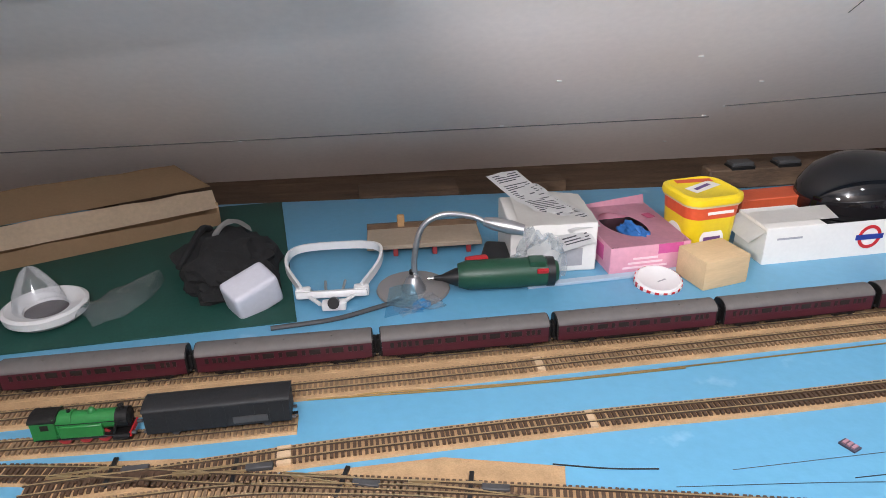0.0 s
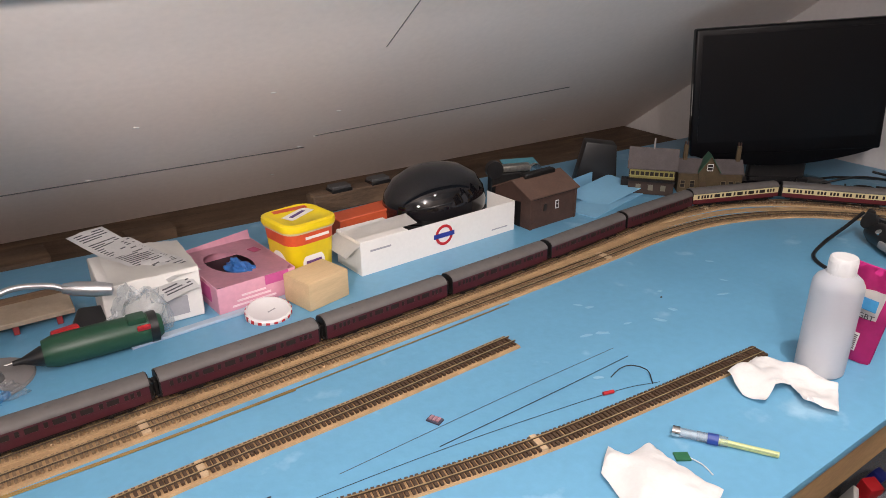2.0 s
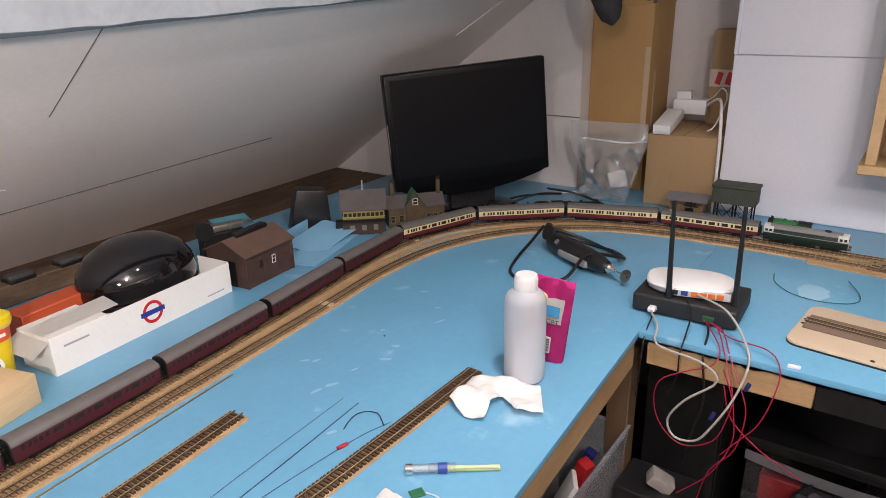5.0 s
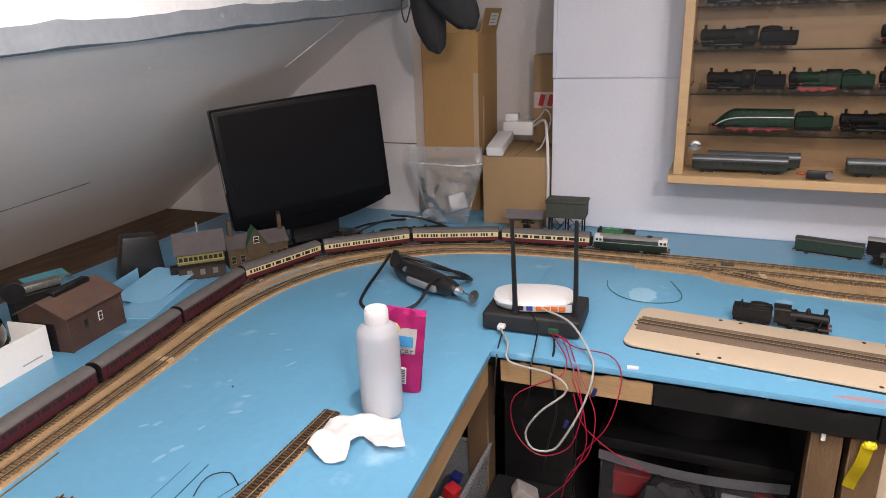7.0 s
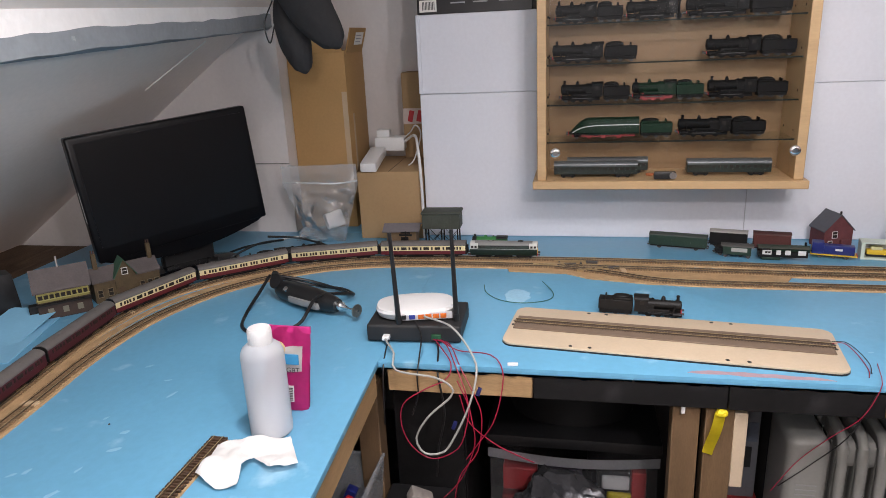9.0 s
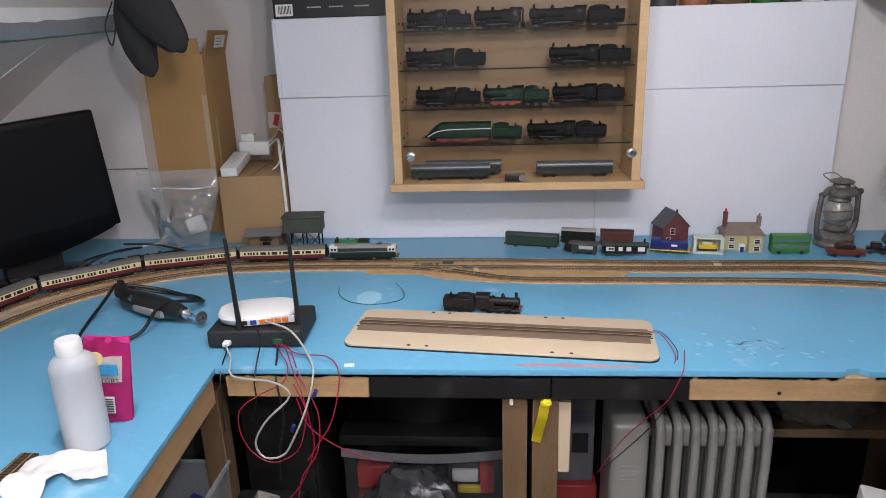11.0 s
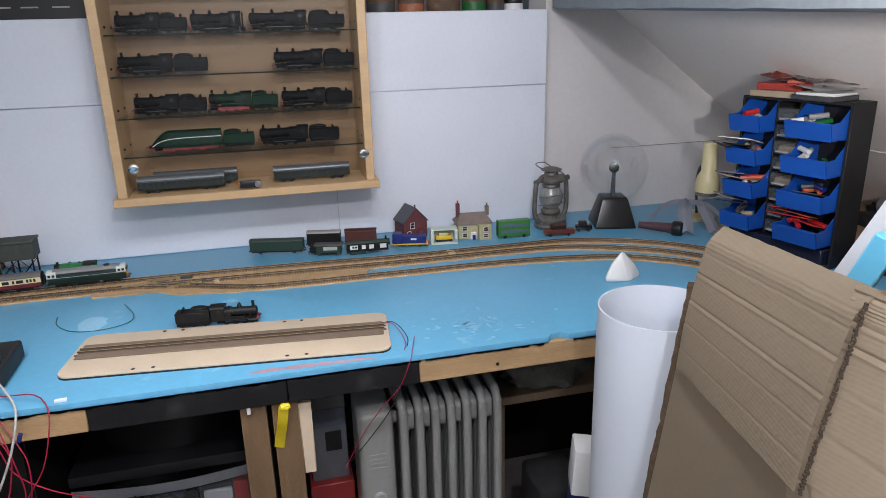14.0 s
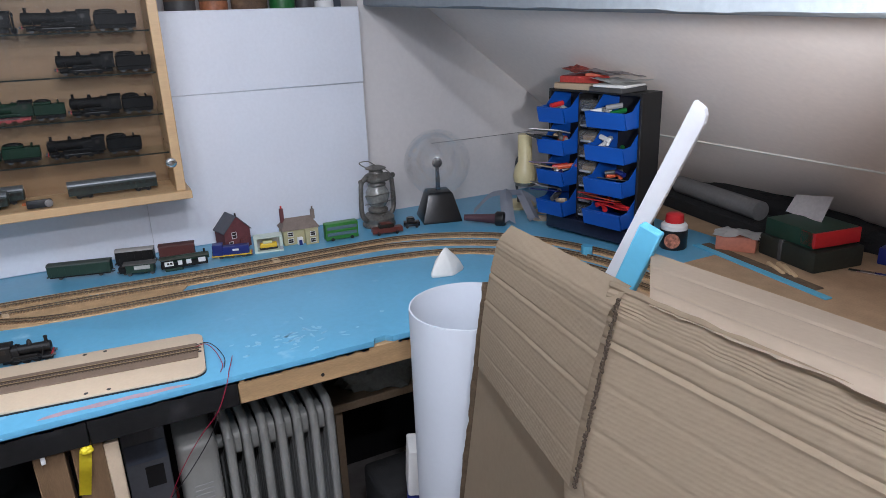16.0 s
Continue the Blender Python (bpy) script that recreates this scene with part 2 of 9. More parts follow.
black_model = mat("black_model", (0.009, 0.0085, 0.0085), 0.5, var=0.4, scale=60, grain=300, bump=0.1, spec=0.3)
soft_black = mat("black_fabric", (0.012, 0.012, 0.013), 0.9, var=0.4, scale=30, grain=300, bump=0.5)
grey_plastic = mat("grey_plastic", (0.26, 0.26, 0.26), 0.4, var=0.05, bump=0.0)
dark_grey = mat("dark_grey", (0.06, 0.06, 0.062), 0.5, var=0.2, bump=0.05)
chrome = mat("chrome", (0.72, 0.72, 0.72), 0.14, metal=1.0, var=0.04, bump=0.0)
tin = mat("aged_tin", (0.33, 0.32, 0.29), 0.38, metal=0.85, var=0.25, scale=40, grain=160, bump=0.1)
cream = mat("coach_cream", (0.66, 0.58, 0.33), 0.45, var=0.06, bump=0.0)
maroon = mat("coach_crimson", (0.11, 0.012, 0.018), 0.42, var=0.10, bump=0.0)
maroon_b = mat("coach_maroon", (0.062, 0.009, 0.016), 0.40, var=0.10, bump=0.0)
roof_grey = mat("roof_grey", (0.115, 0.105, 0.10), 0.6, var=0.10, scale=40, bump=0.05)
glass_dark = mat("dark_glazing", (0.022, 0.018, 0.015), 0.35, var=0.2, bump=0.0, spec=0.3)
loco_green = mat("loco_green", (0.008, 0.022, 0.017), 0.40, var=0.12, bump=0.0)
bright_green = mat("apple_green", (0.02, 0.17, 0.04), 0.35, var=0.10, bump=0.0)
express_green = mat("express_green", (0.005, 0.024, 0.012), 0.5, var=0.15, bump=0.0, spec=0.15)
loco_grey = mat("loco_roof_grey", (0.20, 0.20, 0.195), 0.55, var=0.08, bump=0.0)
warn_yellow = mat("warning_yellow", (0.70, 0.46, 0.03), 0.45, var=0.05, bump=0.0)
red_paint = mat("red_paint", (0.52, 0.02, 0.025), 0.4, var=0.08, bump=0.0)
red_dark = mat("dark_red_plastic", (0.30, 0.03, 0.03), 0.4, var=0.1, bump=0.0)

# ---- the loft ----
GABLE_L, GABLE_R, ALCOVE = 2.70, 2.72, 3.02


def wall(name, x0, x1, y0, y1, z0, z1, material, label):
    return solo(name, box(nb(), x1 - x0, y1 - y0, z1 - z0, at((x0 + x1) / 2, (y0 + y1) / 2, z0)), material, label, kind="structure")


wall("floor", -1.7, 3.2, -2.3, 2.9, -0.08, 0.0, floor_mat, "unseen grey-brown loft floor, toned up to bounce light")
wall("ceiling", -1.7, 3.2, -0.36, 0.70, 2.20, 2.28, beam_white, "white flat ceiling strip of the loft")
wall("wall_gable_left", GABLE_L, 2.86, 1.40, 2.88, 0.0, 2.3, wall_grey, "grey painted plasterboard gable wall behind the television")
wall("wall_alcove", ALCOVE, 3.12, -0.84, 1.40, 0.0, 2.3, wall_grey, "grey painted wall at the back of the recess")
wall("wall_alcove_side", 2.86, ALCOVE, 1.40, 1.46, 0.0, 2.3, wall_grey, "grey painted side of the recess")
wall("wall_gable_right", GABLE_R, 2.88, -2.25, -0.84, 0.0, 2.3, wall_grey, "grey painted plasterboard gable wall behind the glass globe")
wall("wall_rear", -1.78, -1.70, -2.3, 2.9, 0.0, 2.3, wall_grey, "plain wall at the near end of the loft")
wall("wall_eaves_left", -1.7, 2.70, 2.80, 2.88, 0.0, 0.95, rough_wood, "dark timber boarding behind the left eaves")
wall("wall_eaves_right", -1.7, 2.72, -2.30, -2.22, 0.0, 0.95, rough_wood, "dark timber boarding behind the right eaves")


def slope(name, y0, z0, y1, z1, turn, label):
    """A sloping ceiling that starts at the gable end's (y0, z0) and runs down or up to (y1, z1), 40 mm thick."""
    run, rise = y1 - y0, z1 - z0
    length, tip = math.hypot(run, rise), math.degrees(math.atan2(rise, run))
    return solo(name, box(nb(), 4.6, length, 0.04, at(-2.2, length / 2, 0)), slope_paint, label, m=at(2.70, y0, z0, turn, tip), kind="structure")


slope_l = slope("ceiling_slope_left", 0.646, 2.20, 2.80, 0.666, 2.5, "pale grey sloping plasterboard ceiling over the left board")
slope_r = slope("ceiling_slope_right", -2.25, 0.729, -0.31, 2.20, 0.0, "pale grey sloping plasterboard ceiling over the right board")
joint = mat("open_joint", (0.15, 0.145, 0.14), 0.8, var=0.3, bump=0.2)
filler = mat("filler_white", (0.80, 0.79, 0.76), 0.7, var=0.1, bump=0.3)
# joints and nail heads, in each slope's own measure from the gable and along the slope
part("joint", box(nb(), 2.4, 0.003, 0.0022, at(-2.75, 1.995, -0.0022, -0.5), 0.0006), joint, slope_l)
part("joint", box(nb(), 0.85, 0.003, 0.0022, at(-1.12, 1.868, -0.0022, -6), 0.0006), joint, slope_l)
part("joint", box(nb(), 0.0018, 0.40, 0.0016, at(-1.518, 1.27, -0.0022), 0.0006), joint, slope_l)
part("joint", box(nb(), 0.004, 0.24, 0.003, at(-0.21, 1.21, -0.003, 14), 0.0006), filler, slope_l)
for k, (x, d) in enumerate([(-1.727, 1.628), (-0.598, 2.09), (-1.597, 2.166), (-1.568, 1.975), (-0.898, 1.256), (-2.741, 2.0), (-2.088, 1.98), (-1.523, 1.77), (-1.54, 1.915), (-1.23, 1.885), (-2.0, 1.72)]):
    part("nail_head", box(nb(), 0.012, 0.004, 0.0026, at(x, d, -0.0026, 14 * (k % 3)), 0.0006), filler, slope_l)
part("joint", box(nb(), 3.0, 0.0042, 0.005, at(-2.0, 0.732, -0.005), 0.0012), filler, slope_r)
part("joint", box(nb(), 0.0025, 1.14, 0.0015), joint, bpy.data.objects["wall_gable_right"], m=at(GABLE_R - 0.0012, -1.66, 1.127))
part("joint", box(nb(), 0.0025, 1.3, 0.003), joint, bpy.data.objects["wall_gable_left"], m=at(GABLE_L - 0.0012, 2.05, 1.146))


def purlin(name, y, z, lean, side, label):
    """A boxed purlin: white above, a rough grey lower band, running with the slope."""
    th = thing(name, label, "beam", at(0, y, z, 0, 0, -lean), kind="structure")
    rnd = random.Random(3)
    bm = nb()
    n = 90
    rows = []
    for k in range(n + 1):
        x = -1.6 + 4.29 * k / n
        w = 0.004 * (noise.noise((x * 9, y, 0)) + 0.6 * noise.noise((x * 31, y, 4)))
        rows.append([bm.verts.new(p) for p in ((x, side * (0.014 + w), -0.002), (x, side * w * 0.6, 0.004 + w), (x, 0.0, 0.044 + w * 1.6 + 0.003 * noise.noise((x * 70, y, 2))), (x, side * 0.09, 0.050), (x, side * 0.12, 0.0))])
    for a, b in zip(rows, rows[1:]):
        for j in range(5):
            bm.faces.new((a[j], b[j], b[(j + 1) % 5], a[(j + 1) % 5]))
    part("lower_band", bm, beam_grey, th, "rough grey painted lower band")
    bm = nb()
    rows = []
    for k in range(n + 1):
        x = -1.6 + 4.29 * k / n
        w = 0.004 * noise.noise((x * 25, y, 7))
        rows.append([bm.verts.new(p) for p in ((x, side * 0.0015, 0.032 + w), (x, side * 0.0015, 0.17), (x, side * 0.12, 0.17), (x, side * 0.12, 0.048))])
    for a, b in zip(rows, rows[1:]):
        for j in range(4):
            bm.faces.new((a[j], b[j], b[(j + 1) % 4], a[(j + 1) % 4]))
    part("white_face", bm, beam_white, th, "white gloss painted face")
    return th


purlin("purlin_left", 1.40, 1.458, 2.9, 1, "boxed purlin, white painted with a rough grey lower edge")
purlin("purlin_right", -0.85, 1.504, 2.3, -1, "boxed purlin, white painted with a scuffed grey lower edge")

# brown ledge behind the left board
solo("eaves_ledge", box(nb(), 4.3, 0.72, 0.03, at(0.53, 2.445, 0.81), 0.003), rough_wood, "dark brown bare timber ledge under the eaves", kind="structure")
for x, y, w, d in ((0.30, 2.19, 0.26, 0.10), (0.66, 2.22, 0.12, 0.06), (-0.62, 2.16, 0.3, 0.12)):
    solo("timber_offcut", box(nb(), w, d, 0.05, at(x, y, 0.84, 6), 0.006, 2), rough_wood, "brown timber offcut on the eaves ledge", "offcut", group="timber offcuts")

# ---- the boards ----
LEFT = [(-1.15, 0.650), (1.737, 0.819), (2.70, 0.819), (2.70, 2.10), (-1.15, 2.08)]
FAR = [(1.737, 0.819), (1.736, -0.452), (1.748, -0.458), (1.752, -0.484), (1.738, -0.498), (1.738, -1.62), (GABLE_R, -1.62), (GABLE_R, -0.84), (2.70, -0.84), (2.70, 0.819)]


def board(name, outline, label):
    top = solo(name, prism(nb(), outline, 0.014, at(0, 0, B - 0.014), 0.0015), blue, label, "baseboard", kind="structure")
    return top


left_board = board("baseboard_left", LEFT, "sky blue painted layout board with pale scuffs")
far_board = board("baseboard_far", FAR, "sky blue painted layout board along the gable")
solo("alcove_shelf", box(nb(), 0.31, 0.49, 0.014, at(2.857, 1.155, B - 0.014), 0.001), blue, "blue painted shelf of the recess", kind="structure")
rnd = random.Random(5)
pts = [(0.05 * math.cos(k / 18 * 6.283) * rnd.uniform(0.8, 1.1), 0.035 * math.sin(k / 18 * 6.283) * rnd.uniform(0.8, 1.1)) for k in range(18)]
part("filler_patch", prism(nb(), pts, 0.0012), mat("dry_filler", (0.28, 0.51, 0.67), 0.8, var=0.1, bump=0.2), far_board, "pale dried filler patch", at(2.13, 0.56, B - 0.0001))
scuff = mat("pale_scuff", (0.25, 0.49, 0.655), 0.6, var=0.1, scale=60, grain=200, bump=0.2)
for k in range(44):
    w, l = rnd.uniform(0.0022, 0.0062), rnd.uniform(0.004, 0.016)
    pts = [(l * math.cos(q / 10 * 6.283) * rnd.uniform(0.55, 1.15), w * math.sin(q / 10 * 6.283) * rnd.uniform(0.5, 1.3)) for q in range(10)]
    part("scuff", prism(nb(), pts, 0.0005), scuff, far_board, "", at(1.835 + rnd.gauss(0, 0.030), -0.320 + rnd.gauss(0, 0.060), B - 0.0001, rnd.choice((70, 95, 110, 20)) + rnd.uniform(-12, 12)))
for k in range(12):
    w, l = rnd.uniform(0.003, 0.006), rnd.uniform(0.006, 0.016)
    pts = [(l * math.cos(q / 9 * 6.283) * rnd.uniform(0.6, 1.1), w * math.sin(q / 9 * 6.283) * rnd.uniform(0.6, 1.2)) for q in range(9)]
    part("scuff", prism(nb(), pts, 0.0004), mat("soft_scuff", (0.25, 0.49, 0.65), 0.5, var=0.1) if k == 0 else bpy.data.materials["soft_scuff"], left_board, "", at(rnd.uniform(1.10, 1.70), rnd.uniform(1.08, 1.32), B - 0.0001, rnd.uniform(-60, 0)))
pink = mat("pink_paint", (0.40, 0.27, 0.31), 0.6, var=0.12, scale=9, grain=60, bump=0.05)
part("paint_smear", prism(nb(), [(-0.010, -0.13), (-0.003, -0.115), (0.002, -0.09), (0.001, -0.06), (0.006, -0.03), (0.005, 0.0), (0.009, 0.03), (0.007, 0.06), (0.010, 0.09), (0.004, 0.125), (-0.003, 0.135), (-0.006, 0.10), (-0.004, 0.06), (-0.009, 0.03), (-0.008, -0.02), (-0.012, -0.05), (-0.010, -0.09)], 0.0008), pink, far_board, "faded pink paint smear", at(1.757, 0.06, B - 0.0001))


def fascia(name, x0, y0, x1, y1, material, label, h=0.054, t=0.02):
    """A board on edge under the layout's rim between two plan points."""
    d = math.hypot(x1 - x0, y1 - y0)
    a = math.degrees(math.atan2(y1 - y0, x1 - x0))
    return solo(name, box(nb(), d, t, h, at(d / 2, 0, 0), 0.002), material, label, "fascia", at(x0, y0, B - 0.014 - h, a), kind="structure")


pine_y = mat("pine_fascia", (0.37, 0.24, 0.12), 0.6, var=0.22, scale=7, grain=80, bump=0.12, stretch=(1, 6, 6))
fascia("fascia_left", -1.15, 0.664, 1.727, 0.832, pine_y, "bare pine fascia under the left board's rim", 0.062)
fascia("fascia_far_bare", 1.749, 0.80, 1.749, 0.495, pine_y, "bare pine length of the far board's fascia")
fascia("fascia_far_black", 1.748, 0.494, 1.748, 0.120, black_paint, "black painted fascia of the far board, scuffed")
fascia("fascia_far_black_right", 1.747, 0.118, 1.747, -0.156, black_paint, "black painted fascia of the far board, chipped along its top")
fascia("fascia_far_end", 1.749, -0.157, 1.749, -1.0, pine_y, "bare pine fascia with a screw hole")
screw_hole = mat("hole", (0.01, 0.008, 0.006), 0.9, bump=0.0)
for y in (0.60, -0.34):
    part("screw_hole", cyl(nb(), 0.004, 0.002, at(0, 0, 0, 0, 0, 90), 10), screw_hole, bpy.data.objects["fascia_far_end"], "", bpy.data.objects["fascia_far_end"].matrix_basis.inverted() @ at(1.738, y + 0.008, 0.850)) if y < 0 else None
# blue paint dragged over the top of the fascia
for k, (ya, yb) in enumerate(((0.80, 0.30), (0.295, -0.16), (-0.17, -0.44), (-0.51, -0.98))):
    part("paint_run", sheet(nb(), 90, 1, lambda u, v: (1.7362, ya + (yb - ya) * u, B - 0.0125 - v * (0.0045 + 0.0045 * noise.noise((u * 14, k, 1)) + 0.003 * noise.noise((u * 55, k, 5)))), 0.0009), blue, far_board, "ragged run of blue paint")
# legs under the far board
for x, y, w, material, h in ((1.775, 0.192, 0.052, pine_shaded, 0.83), (1.775, 0.128, 0.054, pine_shaded, 0.83)):
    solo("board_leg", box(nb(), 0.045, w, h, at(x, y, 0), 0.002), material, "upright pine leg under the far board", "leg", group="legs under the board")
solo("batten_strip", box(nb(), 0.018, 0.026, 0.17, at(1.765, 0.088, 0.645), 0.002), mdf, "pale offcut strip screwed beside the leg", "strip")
solo("board_leg", box(nb(), 0.05, 0.05, 0.824, at(1.80, 0.865, 0), 0.002), pine_shaded, "upright pine leg in the inner corner", "leg", group="legs under the board")
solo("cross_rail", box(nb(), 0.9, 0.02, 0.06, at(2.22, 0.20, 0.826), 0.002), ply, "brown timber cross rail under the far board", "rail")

# white insulation boards fixed to the front of the ledge
for name, z0, z1, y0, y1, label in (("panel_lower", B, 1.3703, -0.826, 0.915, "white painted insulation board above the far tracks"), ("panel_upper", 1.371, 1.612, -0.828, 0.916, "white painted insulation board with a ragged joint")):
    bm = nb()
    box(bm, 0.022, y1 - y0, z1 - z0, at(2.688, (y0 + y1) / 2, z0), 0.002)
    solo(name, bm, wall_white, label, "panel", kind="structure")
solo("panel_ledge", box(nb(), 0.30, 1.73, 0.71, at(2.86, 0.04, B - 0.005)), wall_white, "white painted ledge behind the insulation boards", kind="structure")
solo("panel_edge_strip", box(nb(), 0.006, 0.012, 0.24, at(2.674, 0.9095, 1.372), 0.001), wall_white, "loose white edge strip of the upper board", kind="structure")
solo("panel_joint", box(nb(), 0.0092, 0.0018, 0.469, at(2.6766, -0.095, B)), mat("pale_joint", (0.50, 0.51, 0.55), 0.7), "fine upright joint in the lower board", kind="structure")

# the right-hand board, bare
solo("baseboard_right", prism(nb(), [(-1.15, -0.98), (1.738, -0.98), (1.738, -1.62), (GABLE_R, -1.62), (GABLE_R, -2.1), (-1.15, -2.1)], 0.018, at(0, 0, B - 0.018), 0.0015), mat("bare_chipboard", (0.40, 0.27, 0.16), 0.75, var=0.15, scale=20, grain=200, bump=0.2), "bare brown chipboard layout board on the right", "baseboard", kind="structure")
solo("right_board_front", box(nb(), 2.9, 0.03, 0.88, at(0.29, -1.0, 0.0), 0.002), ply, "brown front of the right board", kind="structure")

# ---- tracks ----
T1_LINE = [(-0.987, 1.255), (-0.262, 1.333), (0.651, 1.408), (1.250, 1.472), (1.600, 1.520), (1.800, 1.545), (2.010, 1.525), (2.165, 1.438), (2.276, 1.317), (2.352, 1.180), (2.396, 1.036), (2.416, 0.870), (2.423, 0.690), (2.424, 0.360), (2.410, 0.040), (2.390, -0.250), (2.384, -0.600), (2.376, -0.790), (2.319, -0.944), (2.226, -1.076), (2.080, -1.180), (1.850, -1.260), (1.500, -1.290)]
T2_LINE = [(-0.985, 1.198), (-0.260, 1.273), (0.357, 1.329), (0.945, 1.389), (1.467, 1.442), (1.690, 1.466), (1.900, 1.455), (2.085, 1.386), (2.215, 1.276), (2.302, 1.150), (2.348, 1.010), (2.364, 0.870), (2.368, 0.690), (2.360, 0.360), (2.348, 0.040), (2.336, -0.240), (2.332, -0.585), (2.314, -0.758), (2.251, -0.907), (2.163, -1.030), (2.040, -1.120), (1.820, -1.200), (1.500, -1.225)]
T3_LINE = [(2.362, 0.47), (2.318, 0.33), (2.268, 0.205), (2.252, 0.07), (2.247, -0.20), (2.236, -0.55), (2.200, -0.79), (2.138, -0.933), (2.017, -1.055), (1.80, -1.14), (1.50, -1.16)]
S1_LINE = [(-0.160, 1.127), (0.077, 1.159), (0.217, 1.179), (0.551, 1.213), (0.801, 1.232), (1.090, 1.260)]
S2_LINE = [(-0.985, 1.205), (-0.204, 1.164), (0.084, 1.132), (0.348, 1.100), (0.642, 1.059), (0.812, 1.035), (0.976, 1.018), (1.183, 1.012), (1.418, 1.009)]
S3_LINE = [(-0.976, 1.013), (-0.207, 1.083), (0.082, 1.111), (0.218, 1.106), (0.371, 1.087), (0.560, 1.034)]
SW_LINE = [(-0.500, 1.194), (-0.230, 1.211), (-0.046, 1.219), (0.155, 1.236)]
BED, SLP, RAIL = 0.0035, 0.0035, 0.0028     # heights of underlay, sleeper and rail
RAILTOP = B + BED + SLP + RAIL

sleeper_worn = mat("sleeper_worn", (0.235, 0.152, 0.085), 0.65, var=0.25, scale=60, grain=300, bump=0.2)
one_sleeper = mesh_of("sleeper", box(nb(), 0.0042, 0.031, SLP, I4), sleeper)


def to3(line):
    return [Vector((x, y, 0)) for x, y in line]


def track(name, line, label, bed=0.0235, single=False, pitch=0.0076):
    th = thing(name, label, "track", at(0, 0, B), "model tracks")
    way = spline(to3(line), 0.03)
    wob = random.Random(len(line))
    if bed:
        part("underlay", ribbon(nb(), way, [(-bed, 0), (bed, 0), (bed - 0.0015, BED), (-bed + 0.0015, BED)]), cork, th, "tan cork underlay")
    for s in (-1, 1):
        z = BED + SLP
        part("rail", ribbon(nb(), way, [(s * 0.00825 - 0.0011, z), (s * 0.00825 + 0.0011, z), (s * 0.00825 + 0.0006, z + RAIL - 0.0004), (s * 0.00825 - 0.0006, z + RAIL - 0.0004)]), rail_side, th)
        part("rail_head", ribbon(nb(), way, [(s * 0.00825 - 0.0009, z + RAIL - 0.0004), (s * 0.00825 + 0.0009, z + RAIL - 0.0004), (s * 0.00825 + 0.0008, z + RAIL), (s * 0.00825 - 0.0008, z + RAIL)]), rail_steel, th)
    fine = spline(to3(line), 0.002)
    dist, nxt, verts, faces = 0.0, 0.004, [], []
    spots = []
    for a, b in zip(fine, fine[1:]):
        dist += (b - a).length
        if dist >= nxt:
            nxt += pitch
            spots.append((b, math.atan2(b.y - a.y, b.x - a.x) + wob.uniform(-0.015, 0.015)))
    if single:
        for q, ang in spots[-296:]:
            part("sleeper", one_sleeper, sleeper, th, "", Matrix.Translation((q.x, q.y, BED)) @ Matrix.Rotation(ang, 4, "Z"))
        spots = spots[:-296]
    if spots:
        for q, ang in spots:
            c, s = math.cos(ang), math.sin(ang)
            k = len(verts)
            for zz in (BED, BED + SLP):
                for u, v in ((-0.0021, -0.0155), (0.0021, -0.0155), (0.0021, 0.0155), (-0.0021, 0.0155)):
                    verts.append((q.x + c * u - s * v, q.y + s * u + c * v, zz))
            faces += [(k + 4, k + 5, k + 6, k + 7), (k, k + 1, k + 5, k + 4), (k + 1, k + 2, k + 6, k + 5), (k + 2, k + 3, k + 7, k + 6), (k + 3, k, k + 4, k + 7)]
        me = bpy.data.meshes.new("sleepers")
        me.from_pydata(verts, [], faces)
        me.materials.append(sleeper_worn)
        tagged(part("sleeper_web", me, sleeper, th, "dark brown plastic sleeper web"), kind="stuff")
    return th


track("track_outer", T1_LINE, "outer main line of nickel rail on tan cork underlay")
track("track_inner", T2_LINE, "inner main line of nickel rail on tan cork underlay")
track("track_loop", T3_LINE, "loop line leaving the inner main by a turnout", 0.022)
track("track_siding", S1_LINE, "short dead-end siding on cork underlay", 0.0225, True)
track("track_siding", S2_LINE, "curved dead-end siding with a bare painted end", 0.018, True)
track("track_crossing", S3_LINE, "crossing line of the station throat", 0.022)
track("track_stub", SW_LINE, "stub line that holds a tank engine and van", 0.020)
# cork left bare between the two main lines on the straight, and round the crossing
solo("cork_strip", ribbon(nb(), spline(to3([((a[0] + b[0]) / 2, (a[1] + b[1]) / 2) for a, b in zip(T1_LINE[:12], T2_LINE[:12])]), 0.05), [(-0.010, 0), (0.010, 0), (0.010, 0.003), (-0.010, 0.003)], at(0, 0, B)), cork, "bare tan cork between the two main lines", "underlay", kind="structure")
solo("cork_sheet", prism(nb(), [(0.149, 1.138), (0.351, 1.156), (0.499, 1.130), (0.493, 1.096), (0.546, 1.084), (0.551, 1.048), (0.323, 1.101)], 0.003, at(0, 0, B + 0.0002)), cork, "cut sheet of bare tan cork beside the crossing", "underlay", kind="structure")
solo("cork_sheet", prism(nb(), [(-0.258, 1.181), (0.032, 1.176), (0.081, 1.149), (-0.064, 1.148), (-0.257, 1.156)], 0.003, at(0, 0, B + 0.0004)), cork, "cut sheet of bare tan cork under the turnout", "underlay", kind="structure")
solo("cork_sheet", prism(nb(), [(2.40, 0.62), (2.318, 0.60), (2.31, 0.44), (2.272, 0.38), (2.240, 0.22), (2.236, -0.10), (2.33, -0.15), (2.40, 0.2)], 0.0032, at(0, 0, B + 0.0001)), cork, "cut sheet of bare tan cork under the far turnouts", "underlay", kind="structure")
